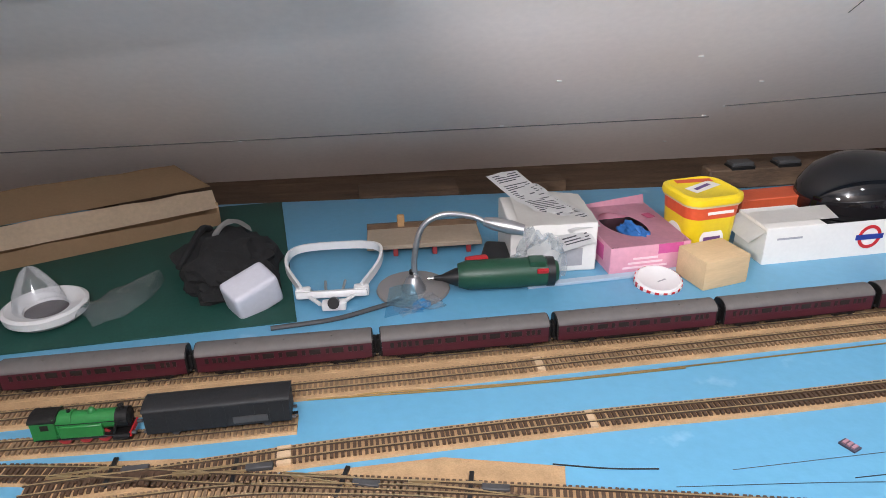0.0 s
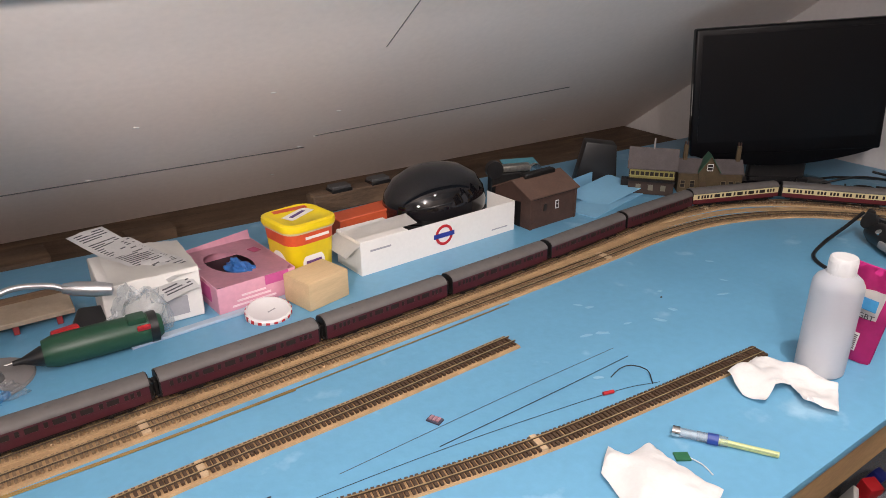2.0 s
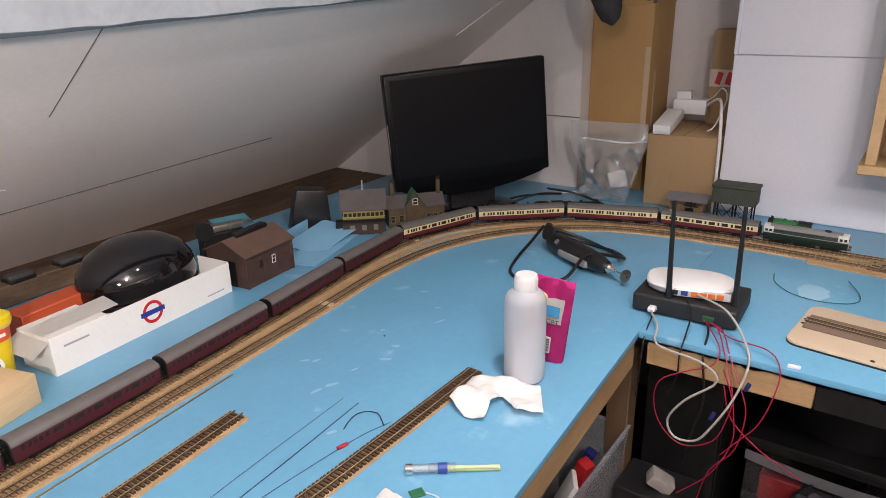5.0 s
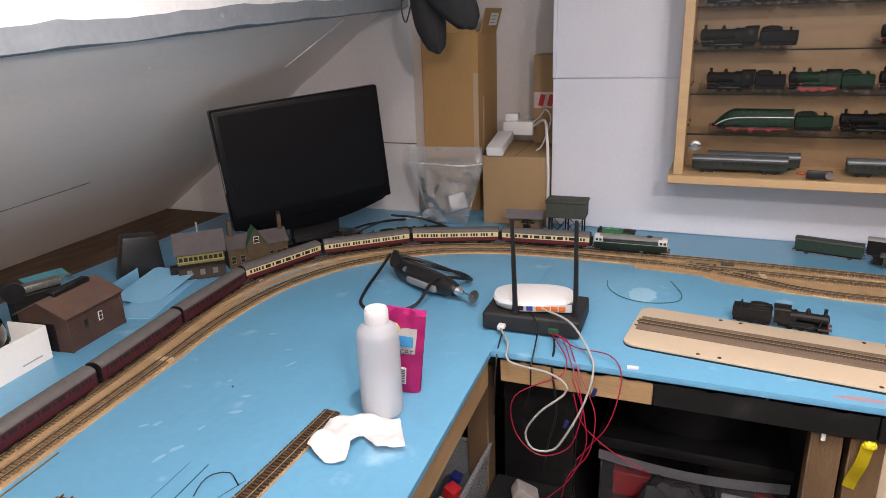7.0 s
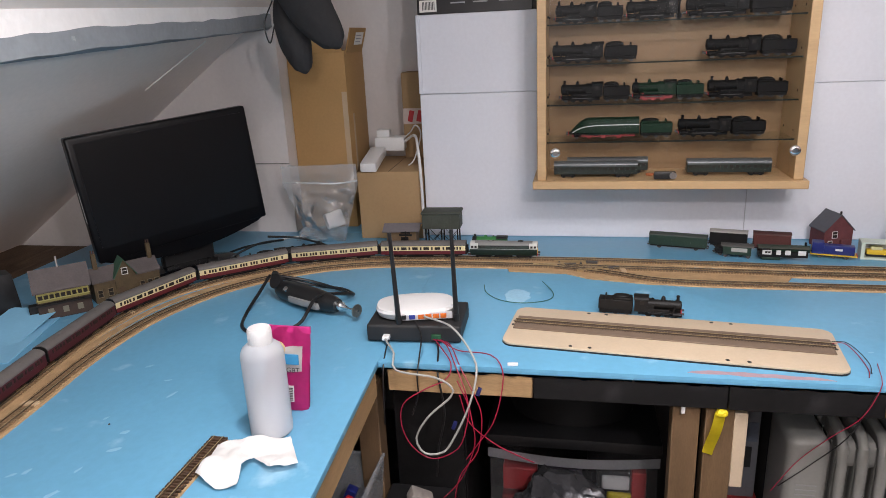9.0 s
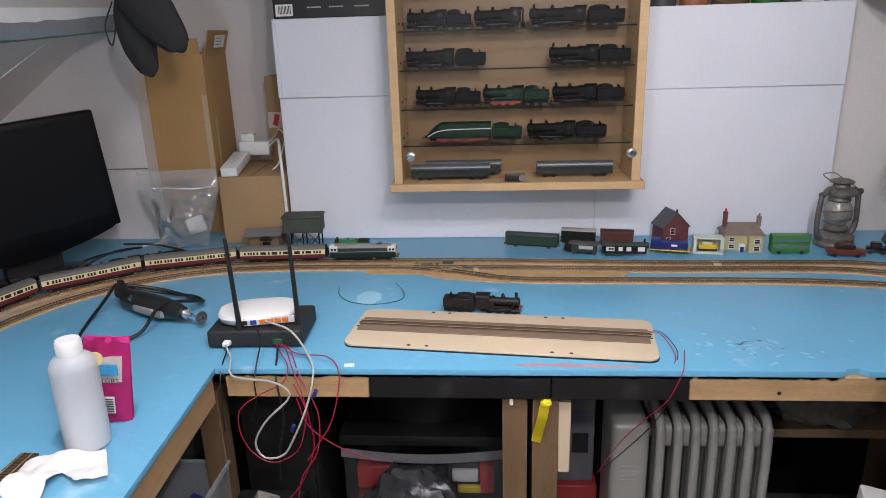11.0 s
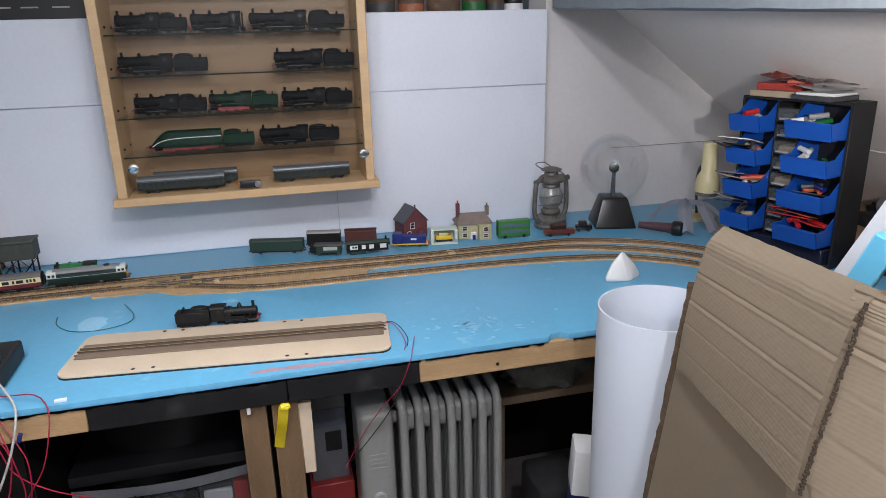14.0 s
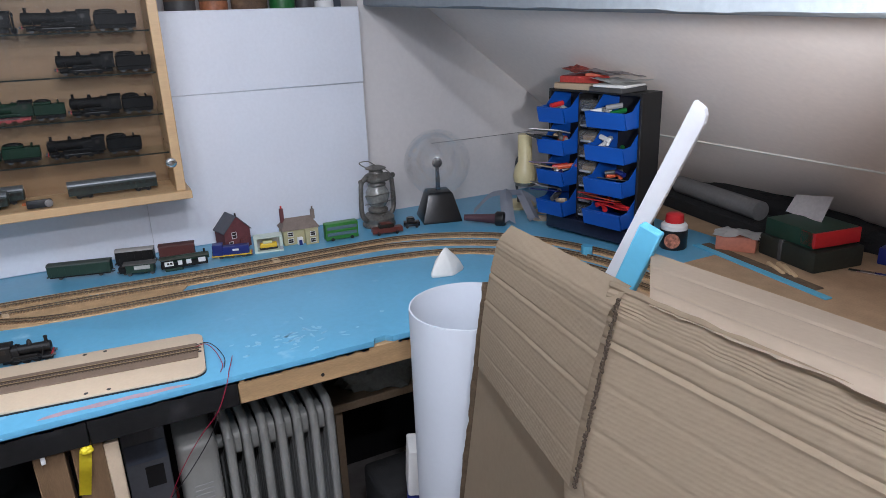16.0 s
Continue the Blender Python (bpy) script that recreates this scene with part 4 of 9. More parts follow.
def glue_gun():
    th = thing("glue_gun", "dark green glue gun with a black nozzle, lying on its side", "glue gun", at(0.352, 1.598, B, 1))
    gg = mat("tool_green", (0.012, 0.065, 0.035), 0.4, var=0.1, bump=0.05)
    part("nozzle", lathe(nb(), [(0, 0), (0.004, 0.0), (0.006, 0.014), (0.017, 0.040), (0.018, 0.048), (0, 0.048)], at(0, 0, 0.026, 0, 0, 90), 24), black_plastic, th, "black nozzle")
    part("tip", lathe(nb(), [(0, 0), (0.0015, 0), (0.003, 0.014), (0, 0.014)], at(-0.012, 0, 0.026, 0, 0, 90), 12), chrome, th)
    part("body", lathe(nb(), [(0, 0.044), (0.022, 0.044), (0.027, 0.060), (0.028, 0.13), (0.027, 0.19), (0.026, 0.215), (0.018, 0.228), (0, 0.230)], at(0, 0, 0.029, 0, 0, 90), 28), gg, th)
    bm = nb()
    box(bm, 0.060, 0.105, 0.034, at(0.125, 0.070, 0.006, -14), 0.010, 3)
    part("handle", bm, black_plastic, th, "black grip")
    part("trigger", box(nb(), 0.044, 0.018, 0.026, at(0.082, 0.036, 0.022, 12), 0.005, 2), red_paint, th, "red trigger")
    part("dial", box(nb(), 0.022, 0.006, 0.010, at(0.196, -0.024, 0.038, 0, 20), 0.003, 2), red_paint, th, "red switch")
    part("grip_band", box(nb(), 0.030, 0.030, 0.012, at(0.188, -0.004, 0.046), 0.003, 2), gg, th)
    part("end_cap", cyl(nb(), 0.0275, 0.014, at(0.206, 0, 0.029, 0, 0, 90), 24), black_plastic, th, "black rear cap")
    return th


glue_gun()
th = thing("white_box", "white card box with a dark finger hole and grey print", "box", at(0.587, 1.729, B, 2))
part("carton", box(nb(), 0.166, 0.155, 0.100, at(-0.008, 0, 0), 0.002), white_card, th)
part("hole", cyl(nb(), 0.012, 0.002, at(-0.025, -0.02, 0.0994), 18), black_plastic, th)
part("print_block", box(nb(), 0.040, 0.0006, 0.036, at(0.028, -0.0777, 0.012)), grey_print, th)
bm = nb()
sheet(bm, 14, 10, lambda u, v: (-0.074 + 0.148 * u, 0.07 - 0.15 * v, 0.1015 + 0.020 * (1 - u) * (1 - v) + 0.004 * noise.noise((u * 5, v * 5, 1))), 0.0015)
part("open_flap", bm, white_card, th, "raised white flap")


def receipt(pts, width, seed):
    th = thing("receipt", "white printed receipt strip curling over the white box", "receipt", I4, "receipts")
    line = spline(pts, 0.007)
    n = len(line) - 1
    side = Vector((0.97, 0.20, 0.10)) * width

    def f(u, v):
        q = line[round(v * n)]
        return q + side * (u - 0.5) + Vector((0, 0, 0.004 * noise.noise((u * 2, v * 5, seed)) - 0.010 * (u - 0.5) ** 2))
    part("strip", sheet(nb(), 8, n, f, 0.0005), paper, th)
    ink = mat("grey_ink", (0.07, 0.07, 0.08), 0.8, bump=0.0)
    for k in range(1, n - 1):
        if (k * 7 + int(seed)) % 9 == 0:
            continue
        a, b = 0.12, 0.88 - 0.22 * ((k * 5) % 4 == 0)
        lift = Vector((0, -0.0004, 0.0011))
        bm = nb()
        p = [f(a, k / n), f(b, k / n), f(b, (k + 0.42) / n).lerp(f(b, (k + 1) / n), 0.42), f(a, (k + 0.42) / n).lerp(f(a, (k + 1) / n), 0.42)]
        bm.faces.new([bm.verts.new(q + lift) for q in p])
        part("print_bar", bm, ink, th)
    return th


receipt([(0.500, 1.815, B + 0.150), (0.545, 1.760, B + 0.124), (0.588, 1.705, B + 0.110), (0.615, 1.655, B + 0.082), (0.630, 1.636, B + 0.060)], 0.066, 1.0)
receipt([(0.545, 1.800, B + 0.124), (0.585, 1.740, B + 0.108), (0.618, 1.690, B + 0.104), (0.640, 1.650, B + 0.090)], 0.062, 4.0)
solo("clear_bag", lump(nb(), 0.046, 0.020, 0.070, 7, rough=0.45), film_cloudy, "crumpled clear plastic bag against the white box", "bag", at(0.548, 1.634, B, 8))
solo("grey_strip", box(nb(), 0.30, 0.016, 0.006, I4, 0.001), mat("pale_blue_strip", (0.40, 0.50, 0.60), 0.6, var=0.06), "pale grey-blue strip of wood on the board", "strip", at(0.672, 1.614, B, 7.5))

tag_film = clear("tag_film", (0.55, 0.82, 0.93), 0.12, 0.35, 0.10)
solo("clear_tag", sheet(nb(), 8, 8, lambda u, v: ((u - 0.5) * (0.070 - 0.028 * v), 0.010 * v + 0.006 * math.sin(u * 3.1), 0.001 + 0.052 * v), 0.0012), tag_film, "clear blue plastic offcut standing by the lamp base", "plastic", at(0.297, 1.512, B, 12))


def glove_box():
    th = thing("glove_box", "pink card glove box with a blue glove showing in its slot", "box", at(0.752, 1.745, B, 8))
    pk = mat("pink_card", (0.72, 0.36, 0.46), 0.5, var=0.10, scale=14, grain=100, bump=0.02)
    pk2 = mat("pink_dark", (0.58, 0.10, 0.30), 0.5, var=0.1, bump=0.0)
    w, d, h = 0.160, 0.205, 0.054
    for nm, m, sx, sy, sz in (("side", at(0, -d / 2, 0), w, 0.002, h), ("side", at(0, d / 2, 0), w, 0.002, h), ("side", at(-w / 2, 0, 0), 0.002, d, h), ("side", at(w / 2, 0, 0), 0.002, d, h)):
        part(nm, box(nb(), sx, sy, sz, m), pk, th)
    bm = nb()
    cx, cy, inner, outer = -0.010, 0.006, [], []
    for k in range(32):
        a = k * math.pi / 16
        u, v = math.cos(a), math.sin(a)
        reach = min(((w / 2 if u > 0 else -w / 2) - cx) / u if abs(u) > 1e-6 else 9, ((d / 2 if v > 0 else -d / 2) - cy) / v if abs(v) > 1e-6 else 9)
        ex, ey = 0.038 * u, 0.066 * v
        turn = radians(14)
        inner.append(bm.verts.new((cx + ex * math.cos(turn) - ey * math.sin(turn), cy + ex * math.sin(turn) + ey * math.cos(turn), h - 0.002)))
        outer.append(bm.verts.new((cx + reach * u, cy + reach * v, h)))
    faces = [bm.faces.new((inner[k], inner[(k + 1) % 32], outer[(k + 1) % 32], outer[k])) for k in range(32)]
    bmesh.ops.solidify(bm, geom=faces, thickness=0.0015)
    bmesh.ops.recalc_face_normals(bm, faces=bm.faces[:])
    part("top", bm, pk, th)
    part("glove", lump(nb(), 0.024, 0.046, 0.027, 12, at(0.002, -0.026, 0.024, 14), 0.35), mat("blue_nitrile", (0.02, 0.12, 0.36), 0.45, var=0.1, bump=0.1), th, "crumpled blue glove")
    # black sheet stands in for the shade within the box
    part("inside_shade", box(nb(), w - 0.006, d - 0.006, 0.002, at(0, 0, 0.022)), black_plastic, th)
    part("back_flap", sheet(nb(), 10, 6, lambda u, v: ((u - 0.5) * w, d / 2 + 0.006 * v, h + 0.016 * v * (0.2 + 0.9 * u)), 0.0015), pk, th, "torn pink flap standing up")
    part("print_patch", box(nb(), 0.050, 0.0008, 0.020, at(0.040, -d / 2 - 0.0012, 0.034)), pk2, th)
    part("print_patch", box(nb(), 0.0008, 0.060, 0.030, at(-w / 2 - 0.0012, -0.04, 0.016)), pk2, th)
    for k in range(3):
        part("print_bar", box(nb(), 0.09 - 0.02 * k, 0.0008, 0.004, at(-0.01, -d / 2 - 0.0012, 0.008 + 0.009 * k)), mat("pale_pink_print", (0.85, 0.66, 0.72), 0.5, bump=0.0), th)
    part("print_mark", box(nb(), 0.018, 0.024, 0.0006, at(0.056, 0.030, h + 0.0008, 12)), mat("rose_print", (0.45, 0.07, 0.16), 0.5, bump=0.0), th)
    return th


glove_box()
th = thing("jar_lid", "white jar lid with a red gingham rim", "lid", at(0.765, 1.588, B + 0.0, 0, 9, 0))
part("top", lathe(nb(), [(0, 0.012), (0.036, 0.012), (0.038, 0.0135), (0.041, 0.012), (0.0425, 0.009)], I4, 48), white_plastic, th)
for k in range(36):
    a = 10 * k
    part("rim_check", box(nb(), 0.0016, 0.0074, 0.010, at(0.0428 * math.cos(radians(a)), 0.0428 * math.sin(radians(a)), 0.0005, a), 0.0003), red_paint if k % 2 else white_plastic, th)
part("print_mark", box(nb(), 0.018, 0.003, 0.0005, at(0.004, -0.006, 0.0121, 24)), grey_print, th)
part("skirt", lathe(nb(), [(0.0420, 0.0), (0.0420, 0.009)], I4, 40), red_dark, th)
bare = mat("pale_timber", (0.62, 0.45, 0.26), 0.6, var=0.10, scale=9, grain=60, bump=0.06, stretch=(1, 6, 6))
solo("wood_block", box(nb(), 0.098, 0.080, 0.058, I4, 0.004, 2), bare, "pale planed wood block with chamfered edges", "wood block", at(0.870, 1.604, B, 17))


def treat_tub():
    th = thing("plastic_tub", "yellow plastic tub with red band and yellow lid", "tub", at(0.892, 1.742, B, 12) @ Matrix.Diagonal((1.08, 1.08, 0.97, 1)))
    ye = mat("tub_yellow", (0.80, 0.60, 0.015), 0.35, var=0.05, bump=0.0)

    def rr(w, r, z, n=6):
        out = []
        for cx, cy, a0 in ((1, 1, 0), (-1, 1, 90), (-1, -1, 180), (1, -1, 270)):
            for k in range(n + 1):
                a = radians(a0 + 90 * k / n)
                out.append(Vector((cx * (w / 2 - r) + r * math.cos(a), cy * (w / 2 - r) + r * math.sin(a), z)))
        return out

    def skin(levels, cap=True):
        bm = nb()
        rings = [[bm.verts.new(q) for q in rr(*lv)] for lv in levels]
        for a, b in zip(rings, rings[1:]):
            n = len(a)
            for k in range(n):
                bm.faces.new((a[k], a[(k + 1) % n], b[(k + 1) % n], b[k]))
        if cap:
            bm.faces.new(rings[0][::-1]), bm.faces.new(rings[-1])
        return bm
    part("body", skin([(0.092, 0.022, 0.0), (0.096, 0.024, 0.004), (0.108, 0.026, 0.118)]), ye, th)
    part("red_band", skin([(0.1055, 0.0265, 0.086), (0.1085, 0.0268, 0.112)]), mat("tub_red", (0.66, 0.09, 0.03), 0.4, bump=0.0), th, "orange-red printed band")
    part("rim", skin([(0.114, 0.028, 0.112), (0.114, 0.028, 0.117)]), mat("tub_rim", (0.60, 0.50, 0.30), 0.4, bump=0.0), th)
    part("lid", skin([(0.118, 0.030, 0.117), (0.120, 0.031, 0.122), (0.118, 0.031, 0.130), (0.104, 0.027, 0.133), (0.098, 0.025, 0.131)]), ye, th, "yellow snap-on lid")
    part("lid_print", prism(nb(), [(-0.035, -0.012), (0.035, -0.016), (0.038, 0.012), (-0.03, 0.016)], 0.0006, at(0.0, 0.002, 0.1318, 25)), white_card, th)
    part("lid_red", box(nb(), 0.070, 0.016, 0.0006, at(0.004, 0.036, 0.1318, -8)), mat("lid_red", (0.66, 0.09, 0.03), 0.4, bump=0.0), th)
    part("lid_bar", box(nb(), 0.044, 0.008, 0.0004, at(0.0, 0.002, 0.1326, 25)), mat("purple_print", (0.12, 0.06, 0.20), 0.5, bump=0.0), th)
    for m in (at(-0.004, -0.0505, 0.042, 0, 87), at(-0.0505, -0.004, 0.042, 90, 87, 0)):
        part("logo", cyl(nb(), 0.024, 0.0012, m, 28), white_card, th)
        part("logo_bar", box(nb(), 0.034, 0.010, 0.0018, m), mat("plum_print", (0.13, 0.05, 0.16), 0.5, bump=0.0), th)
    part("band_print", box(nb(), 0.052, 0.0008, 0.006, at(0.006, -0.0541, 0.096)), white_card, th)
    return th


treat_tub()


def roundel_box():
    th = thing("model_box", "long white card model box with a red and blue roundel", "box", at(1.199, 1.720, B, 6.3))
    w, d, h = 0.437, 0.100, 0.074
    part("floor", box(nb(), w, d, 0.002, I4), white_card, th)
    part("front_panel", box(nb(), w, 0.002, h, at(0, -d / 2, 0)), white_card, th)
    part("end_panel", box(nb(), 0.002, d, h, at(-w / 2, 0, 0)), white_card, th)
    part("end_panel", box(nb(), 0.002, d, h, at(w / 2, 0, 0)), white_card, th)
    part("back_panel", box(nb(), w, 0.002, 0.028, at(0, d / 2, 0)), white_card, th)
    part("top_panel", box(nb(), 0.12, d, 0.002, at(-w / 2 + 0.06, 0, h)), white_card, th)
    for k, (r0, r1, material) in enumerate([(0.018, 0.0245, red_paint)]):
        bm = nb()
        lathe(bm, [(r0, 0), (r1, 0), (r1, 0.0012), (r0, 0.0012)], at(0.0, -d / 2 - 0.0011, 0.040, 0, 90), 40, True)
        part("roundel_ring", bm, material, th, "red ring of the roundel")
    part("roundel_bar", box(nb(), 0.058, 0.0022, 0.0105, at(0.0, -d / 2 - 0.0014, 0.0348)), mat("roundel_blue", (0.02, 0.04, 0.26), 0.4, bump=0.0), th, "blue bar of the roundel")
    part("print_bar", box(nb(), 0.052, 0.0008, 0.0040, at(-0.170, -d / 2 - 0.0013, 0.050)), grey_print, th)
    part("print_bar", box(nb(), 0.050, 0.0008, 0.0030, at(0.170, -d / 2 - 0.0013, 0.014)), grey_print, th)
    part("end_print", box(nb(), 0.0008, 0.012, 0.012, at(-w / 2 - 0.0004, 0.0, 0.030)), grey_print, th)
    part("open_flap", sheet(nb(), 12, 5, lambda u, v: (-w / 2 + 0.16 * u, -d / 2 + 0.02 + 0.045 * v, h + 0.0024 + 0.010 * v * (0.7 + 0.3 * u)), 0.0014), white_card, th, "raised inner flap")
    part("end_flap", sheet(nb(), 6, 6, lambda u, v: (-w / 2 - 0.036 * v, -d / 2 + d * u, h - 0.004 - 0.020 * v), 0.0014), white_card, th, "loose end flap")
    return th


roundel_box()
orange = mat("orange_card", (0.52, 0.085, 0.03), 0.55, var=0.08, bump=0.03)
solo("orange_box", box(nb(), 0.26, 0.06, 0.070, I4, 0.002), orange, "orange-red card box behind the white model box", "box", at(1.135, 1.852, B, 8))
th = thing("black_helmet", "glossy black rounded helmet shell resting on the open model box", "helmet", at(1.278, 1.834, B, 8))
oval = Matrix.Diagonal((0.95, 0.74, 0.94, 1))
part("shell", lathe(nb(), [(0.136, 0.030), (0.147, 0.046), (0.149, 0.066), (0.141, 0.098), (0.118, 0.130), (0.078, 0.154), (0.036, 0.164), (0, 0.166)], oval, 64), black_gloss, th)
part("rim", lathe(nb(), [(0.130, 0.030), (0.148, 0.030), (0.150, 0.040), (0.132, 0.040)], oval, 64, True), black_plastic, th)
part("padding", lathe(nb(), [(0.0, 0.0), (0.085, 0.0), (0.105, 0.012), (0.120, 0.034), (0.0, 0.036)], at(0.0, 0.035, 0) @ Matrix.Diagonal((1.0, 0.50, 1.0, 1)), 40), soft_black, th, "black foam padding")
th = thing("dark_wagon_rake", "dark brown model hoppers with grey tops behind the helmet", "model wagon", at(1.21, 2.085, B, 4))
part("chassis", box(nb(), 0.34, 0.05, 0.052, I4, 0.004), rough_wood, th)
for x in (-0.085, 0.035):
    part("lid", box(nb(), 0.056, 0.034, 0.010, at(x, -0.004, 0.056), 0.002), dark_grey, th, "grey ribbed top")
    part("hopper", box(nb(), 0.062, 0.040, 0.012, at(x, -0.004, 0.046), 0.002), black_model, th)
brown_brick = mat("brown_shed", (0.060, 0.030, 0.022), 0.8, var=0.25, scale=40, grain=260, bump=0.25)
brown_roof = mat("brown_slate", (0.105, 0.060, 0.044), 0.75, var=0.2, scale=30, grain=220, bump=0.2)


def pitched(bm, sx, sy, z0, rise, over, m=I4, thick=0.003):
    """A pitched roof with its ridge along x."""
    for s in (-1, 1):
        p = [(-sx / 2 - over, s * (sy / 2 + over), z0 - over * rise / (sy / 2)), (sx / 2 + over, s * (sy / 2 + over), z0 - over * rise / (sy / 2)), (sx / 2 + over, 0, z0 + rise), (-sx / 2 - over, 0, z0 + rise)]
        low = [bm.verts.new(m @ Vector(q)) for q in p]
        top = [bm.verts.new(m @ (Vector(q) + Vector((0, 0, thick)))) for q in p]
        bm.faces.new(low), bm.faces.new(top)
        for k in range(4):
            bm.faces.new((low[k], low[(k + 1) % 4], top[(k + 1) % 4], top[k]))
    return bm


def gabled(bm, sx, sy, h, rise, m=I4):
    """Walls of a building with gables at both ends of x."""
    return along(bm, [(-sy / 2, 0), (sy / 2, 0), (sy / 2, h), (0, h + rise), (-sy / 2, h)], sx, m)


def window_bits(th, x, y, z, w, h, m=I4, bars=True, frame_mat=None):
    fm = frame_mat or white_plastic
    win = part("window", box(nb(), w, 0.0016, h, at(0, 0, 0)), glass_dark, th, "", m @ at(x, y, z))
    if bars:
        for q in (-1, 1):
            part("bar", box(nb(), 0.0012, 0.0026, h + 0.001, at(q * w / 2, 0, 0)), fm, win)
        part("bar", box(nb(), w, 0.0026, 0.0012, at(0, 0, h)), fm, win)
        part("bar", box(nb(), w, 0.0026, 0.0010, at(0, 0, h * 0.5)), fm, win)
        part("sill", box(nb(), w + 0.002, 0.0034, 0.0014, at(0, 0, -0.0014)), fm, win)
    return win


th = thing("engine_shed", "dark brown model engine shed with a pitched brown roof", "model building", at(1.522, 1.738, B, 6))
part("wall", gabled(nb(), 0.160, 0.128, 0.082, 0.030), brown_brick, th)
part("roof", pitched(nb(), 0.160, 0.128, 0.082, 0.030, 0.007), brown_roof, th, "mid-brown slate roof")
part("smoke_vent", box(nb(), 0.105, 0.022, 0.012, at(0.005, 0, 0.110), 0.002), black_model, th, "black ridge smoke vent")
for x in (-0.030, 0.012):
    window_bits(th, x, -0.0645, 0.040, 0.010, 0.018, bars=x > 0)
part("doorway", box(nb(), 0.002, 0.060, 0.064, at(-0.0805, 0.0, 0.0)), black_model, th, "open dark doorway")
part("gutter", box(nb(), 0.162, 0.003, 0.003, at(0, -0.069, 0.077)), black_model, th)
for x in (-0.078, 0.078):
    part("corner_pier", box(nb(), 0.008, 0.004, 0.078, at(x, -0.0650, 0.0), 0.0008), brown_brick, th)
th = thing("wheel_puller", "chrome and black round-ended tool lying behind the shed", "tool", at(1.56, 1.905, B, -18))
part("arm", box(nb(), 0.085, 0.030, 0.018, at(0.02, 0, 0.075), 0.005, 2), tin, th)
part("knob", cyl(nb(), 0.024, 0.020, at(-0.045, 0, 0.085, 0, 90), 24), black_plastic, th, "black round knob")
part("knob", cyl(nb(), 0.018, 0.016, at(0.075, 0, 0.075, 0, 90), 24), chrome, th)
part("stand", box(nb(), 0.14, 0.05, 0.074, at(0.02, 0.01, 0), 0.004), black_model, th)
part("paper_scrap", box(nb(), 0.10, 0.06, 0.002, at(0.045, 0.035, 0.084, 0, 8)), mat("teal_card", (0.06, 0.24, 0.30), 0.6), th, "teal card scrap")
sky_card = mat("sky_card", (0.20, 0.46, 0.66), 0.55, var=0.05)
solo("blue_card", box(nb(), 0.190, 0.125, 0.002, at(0, 0, 0), 0.0005), sky_card, "pale blue card sheet propped on another", "card", at(1.800, 1.770, B + 0.012, 8, 4, -6), group="blue card sheets")
solo("blue_card", box(nb(), 0.20, 0.002, 0.040, at(0, 0, 0)), sky_card, "pale blue card strip standing on edge", "card", at(1.735, 1.835, B, 14), group="blue card sheets")
solo("blue_card", box(nb(), 0.275, 0.098, 0.0024, at(0, 0, 0), 0.0005), sky_card, "long pale blue card sheet lying beside the train", "card", at(1.760, 1.726, B, 16.5), group="blue card sheets")
solo("black_case", prism(nb(), [(-0.062, 0.0), (0.062, 0.0), (0.054, 0.116), (-0.034, 0.126)], 0.060, Matrix(((1, 0, 0, 0), (0, 0, -1, 0.03), (0, 1, 0, 0), (0, 0, 0, 1))), 0.004), black_plastic, "black wedge-shaped plastic case standing behind the cards", "case", at(1.865, 1.885, B, -34))

# station brick and signal box yellow are darkened for their shaded corner
brick_shaded = mat("ochre_brick_shaded", (0.080, 0.054, 0.026), 0.8, var=0.25, scale=60, grain=300, bump=0.2)
slate = mat("grey_slate", (0.080, 0.067, 0.067), 0.7, var=0.18, scale=40, grain=260, bump=0.15)
th = thing("signal_box", "brown model signal box with yellow window band and grey roof", "model building", at(1.928, 1.722, B, -48) @ Matrix.Diagonal((1.12, 1.05, 1.32, 1)))
part("wall", box(nb(), 0.110, 0.060, 0.060, I4, 0.001), mat("dark_brown_wall", (0.045, 0.028, 0.022), 0.8, var=0.2, bump=0.15), th)
part("balcony", box(nb(), 0.114, 0.010, 0.004, at(0, -0.034, 0.030)), black_model, th)
part("window_band", box(nb(), 0.106, 0.002, 0.018, at(0, -0.0308, 0.036)), mat("yellow_shaded", (0.26, 0.23, 0.07), 0.5, bump=0.0), th, "yellow framed window band")
for k in range(9):
    part("pane", box(nb(), 0.0085, 0.0016, 0.0095, at(-0.046 + 0.0115 * k, -0.0318, 0.041)), glass_dark, th)
part("handrail", box(nb(), 0.110, 0.0016, 0.0016, at(0, -0.0385, 0.042)), mat("pale_yellow", (0.36, 0.33, 0.12), 0.5, bump=0.0), th)
for x in (-0.03, 0.0, 0.03):
    part("window", box(nb(), 0.012, 0.0016, 0.012, at(x, -0.0306, 0.010)), mat("dim_pane", (0.16, 0.15, 0.11), 0.3, bump=0.0), th)
part("roof", pitched(nb(), 0.112, 0.066, 0.060, 0.034, 0.004), slate, th, "grey slate roof")
part("finial", cyl(nb(), 0.0022, 0.022, at(0.0, 0, 0.095), 8), mat("lead_pipe", (0.3, 0.28, 0.26), 0.5, bump=0.0), th)
part("stairs", box(nb(), 0.018, 0.022, 0.030, at(-0.064, -0.01, 0), 0.001), black_model, th)
th = thing("station_building", "ochre brick model station building with a green gable", "model building", at(2.075, 1.648, B, -40) @ Matrix.Diagonal((1.04, 1.0, 1.18, 1)))
part("wall", gabled(nb(), 0.165, 0.070, 0.050, 0.024), brick_shaded, th)
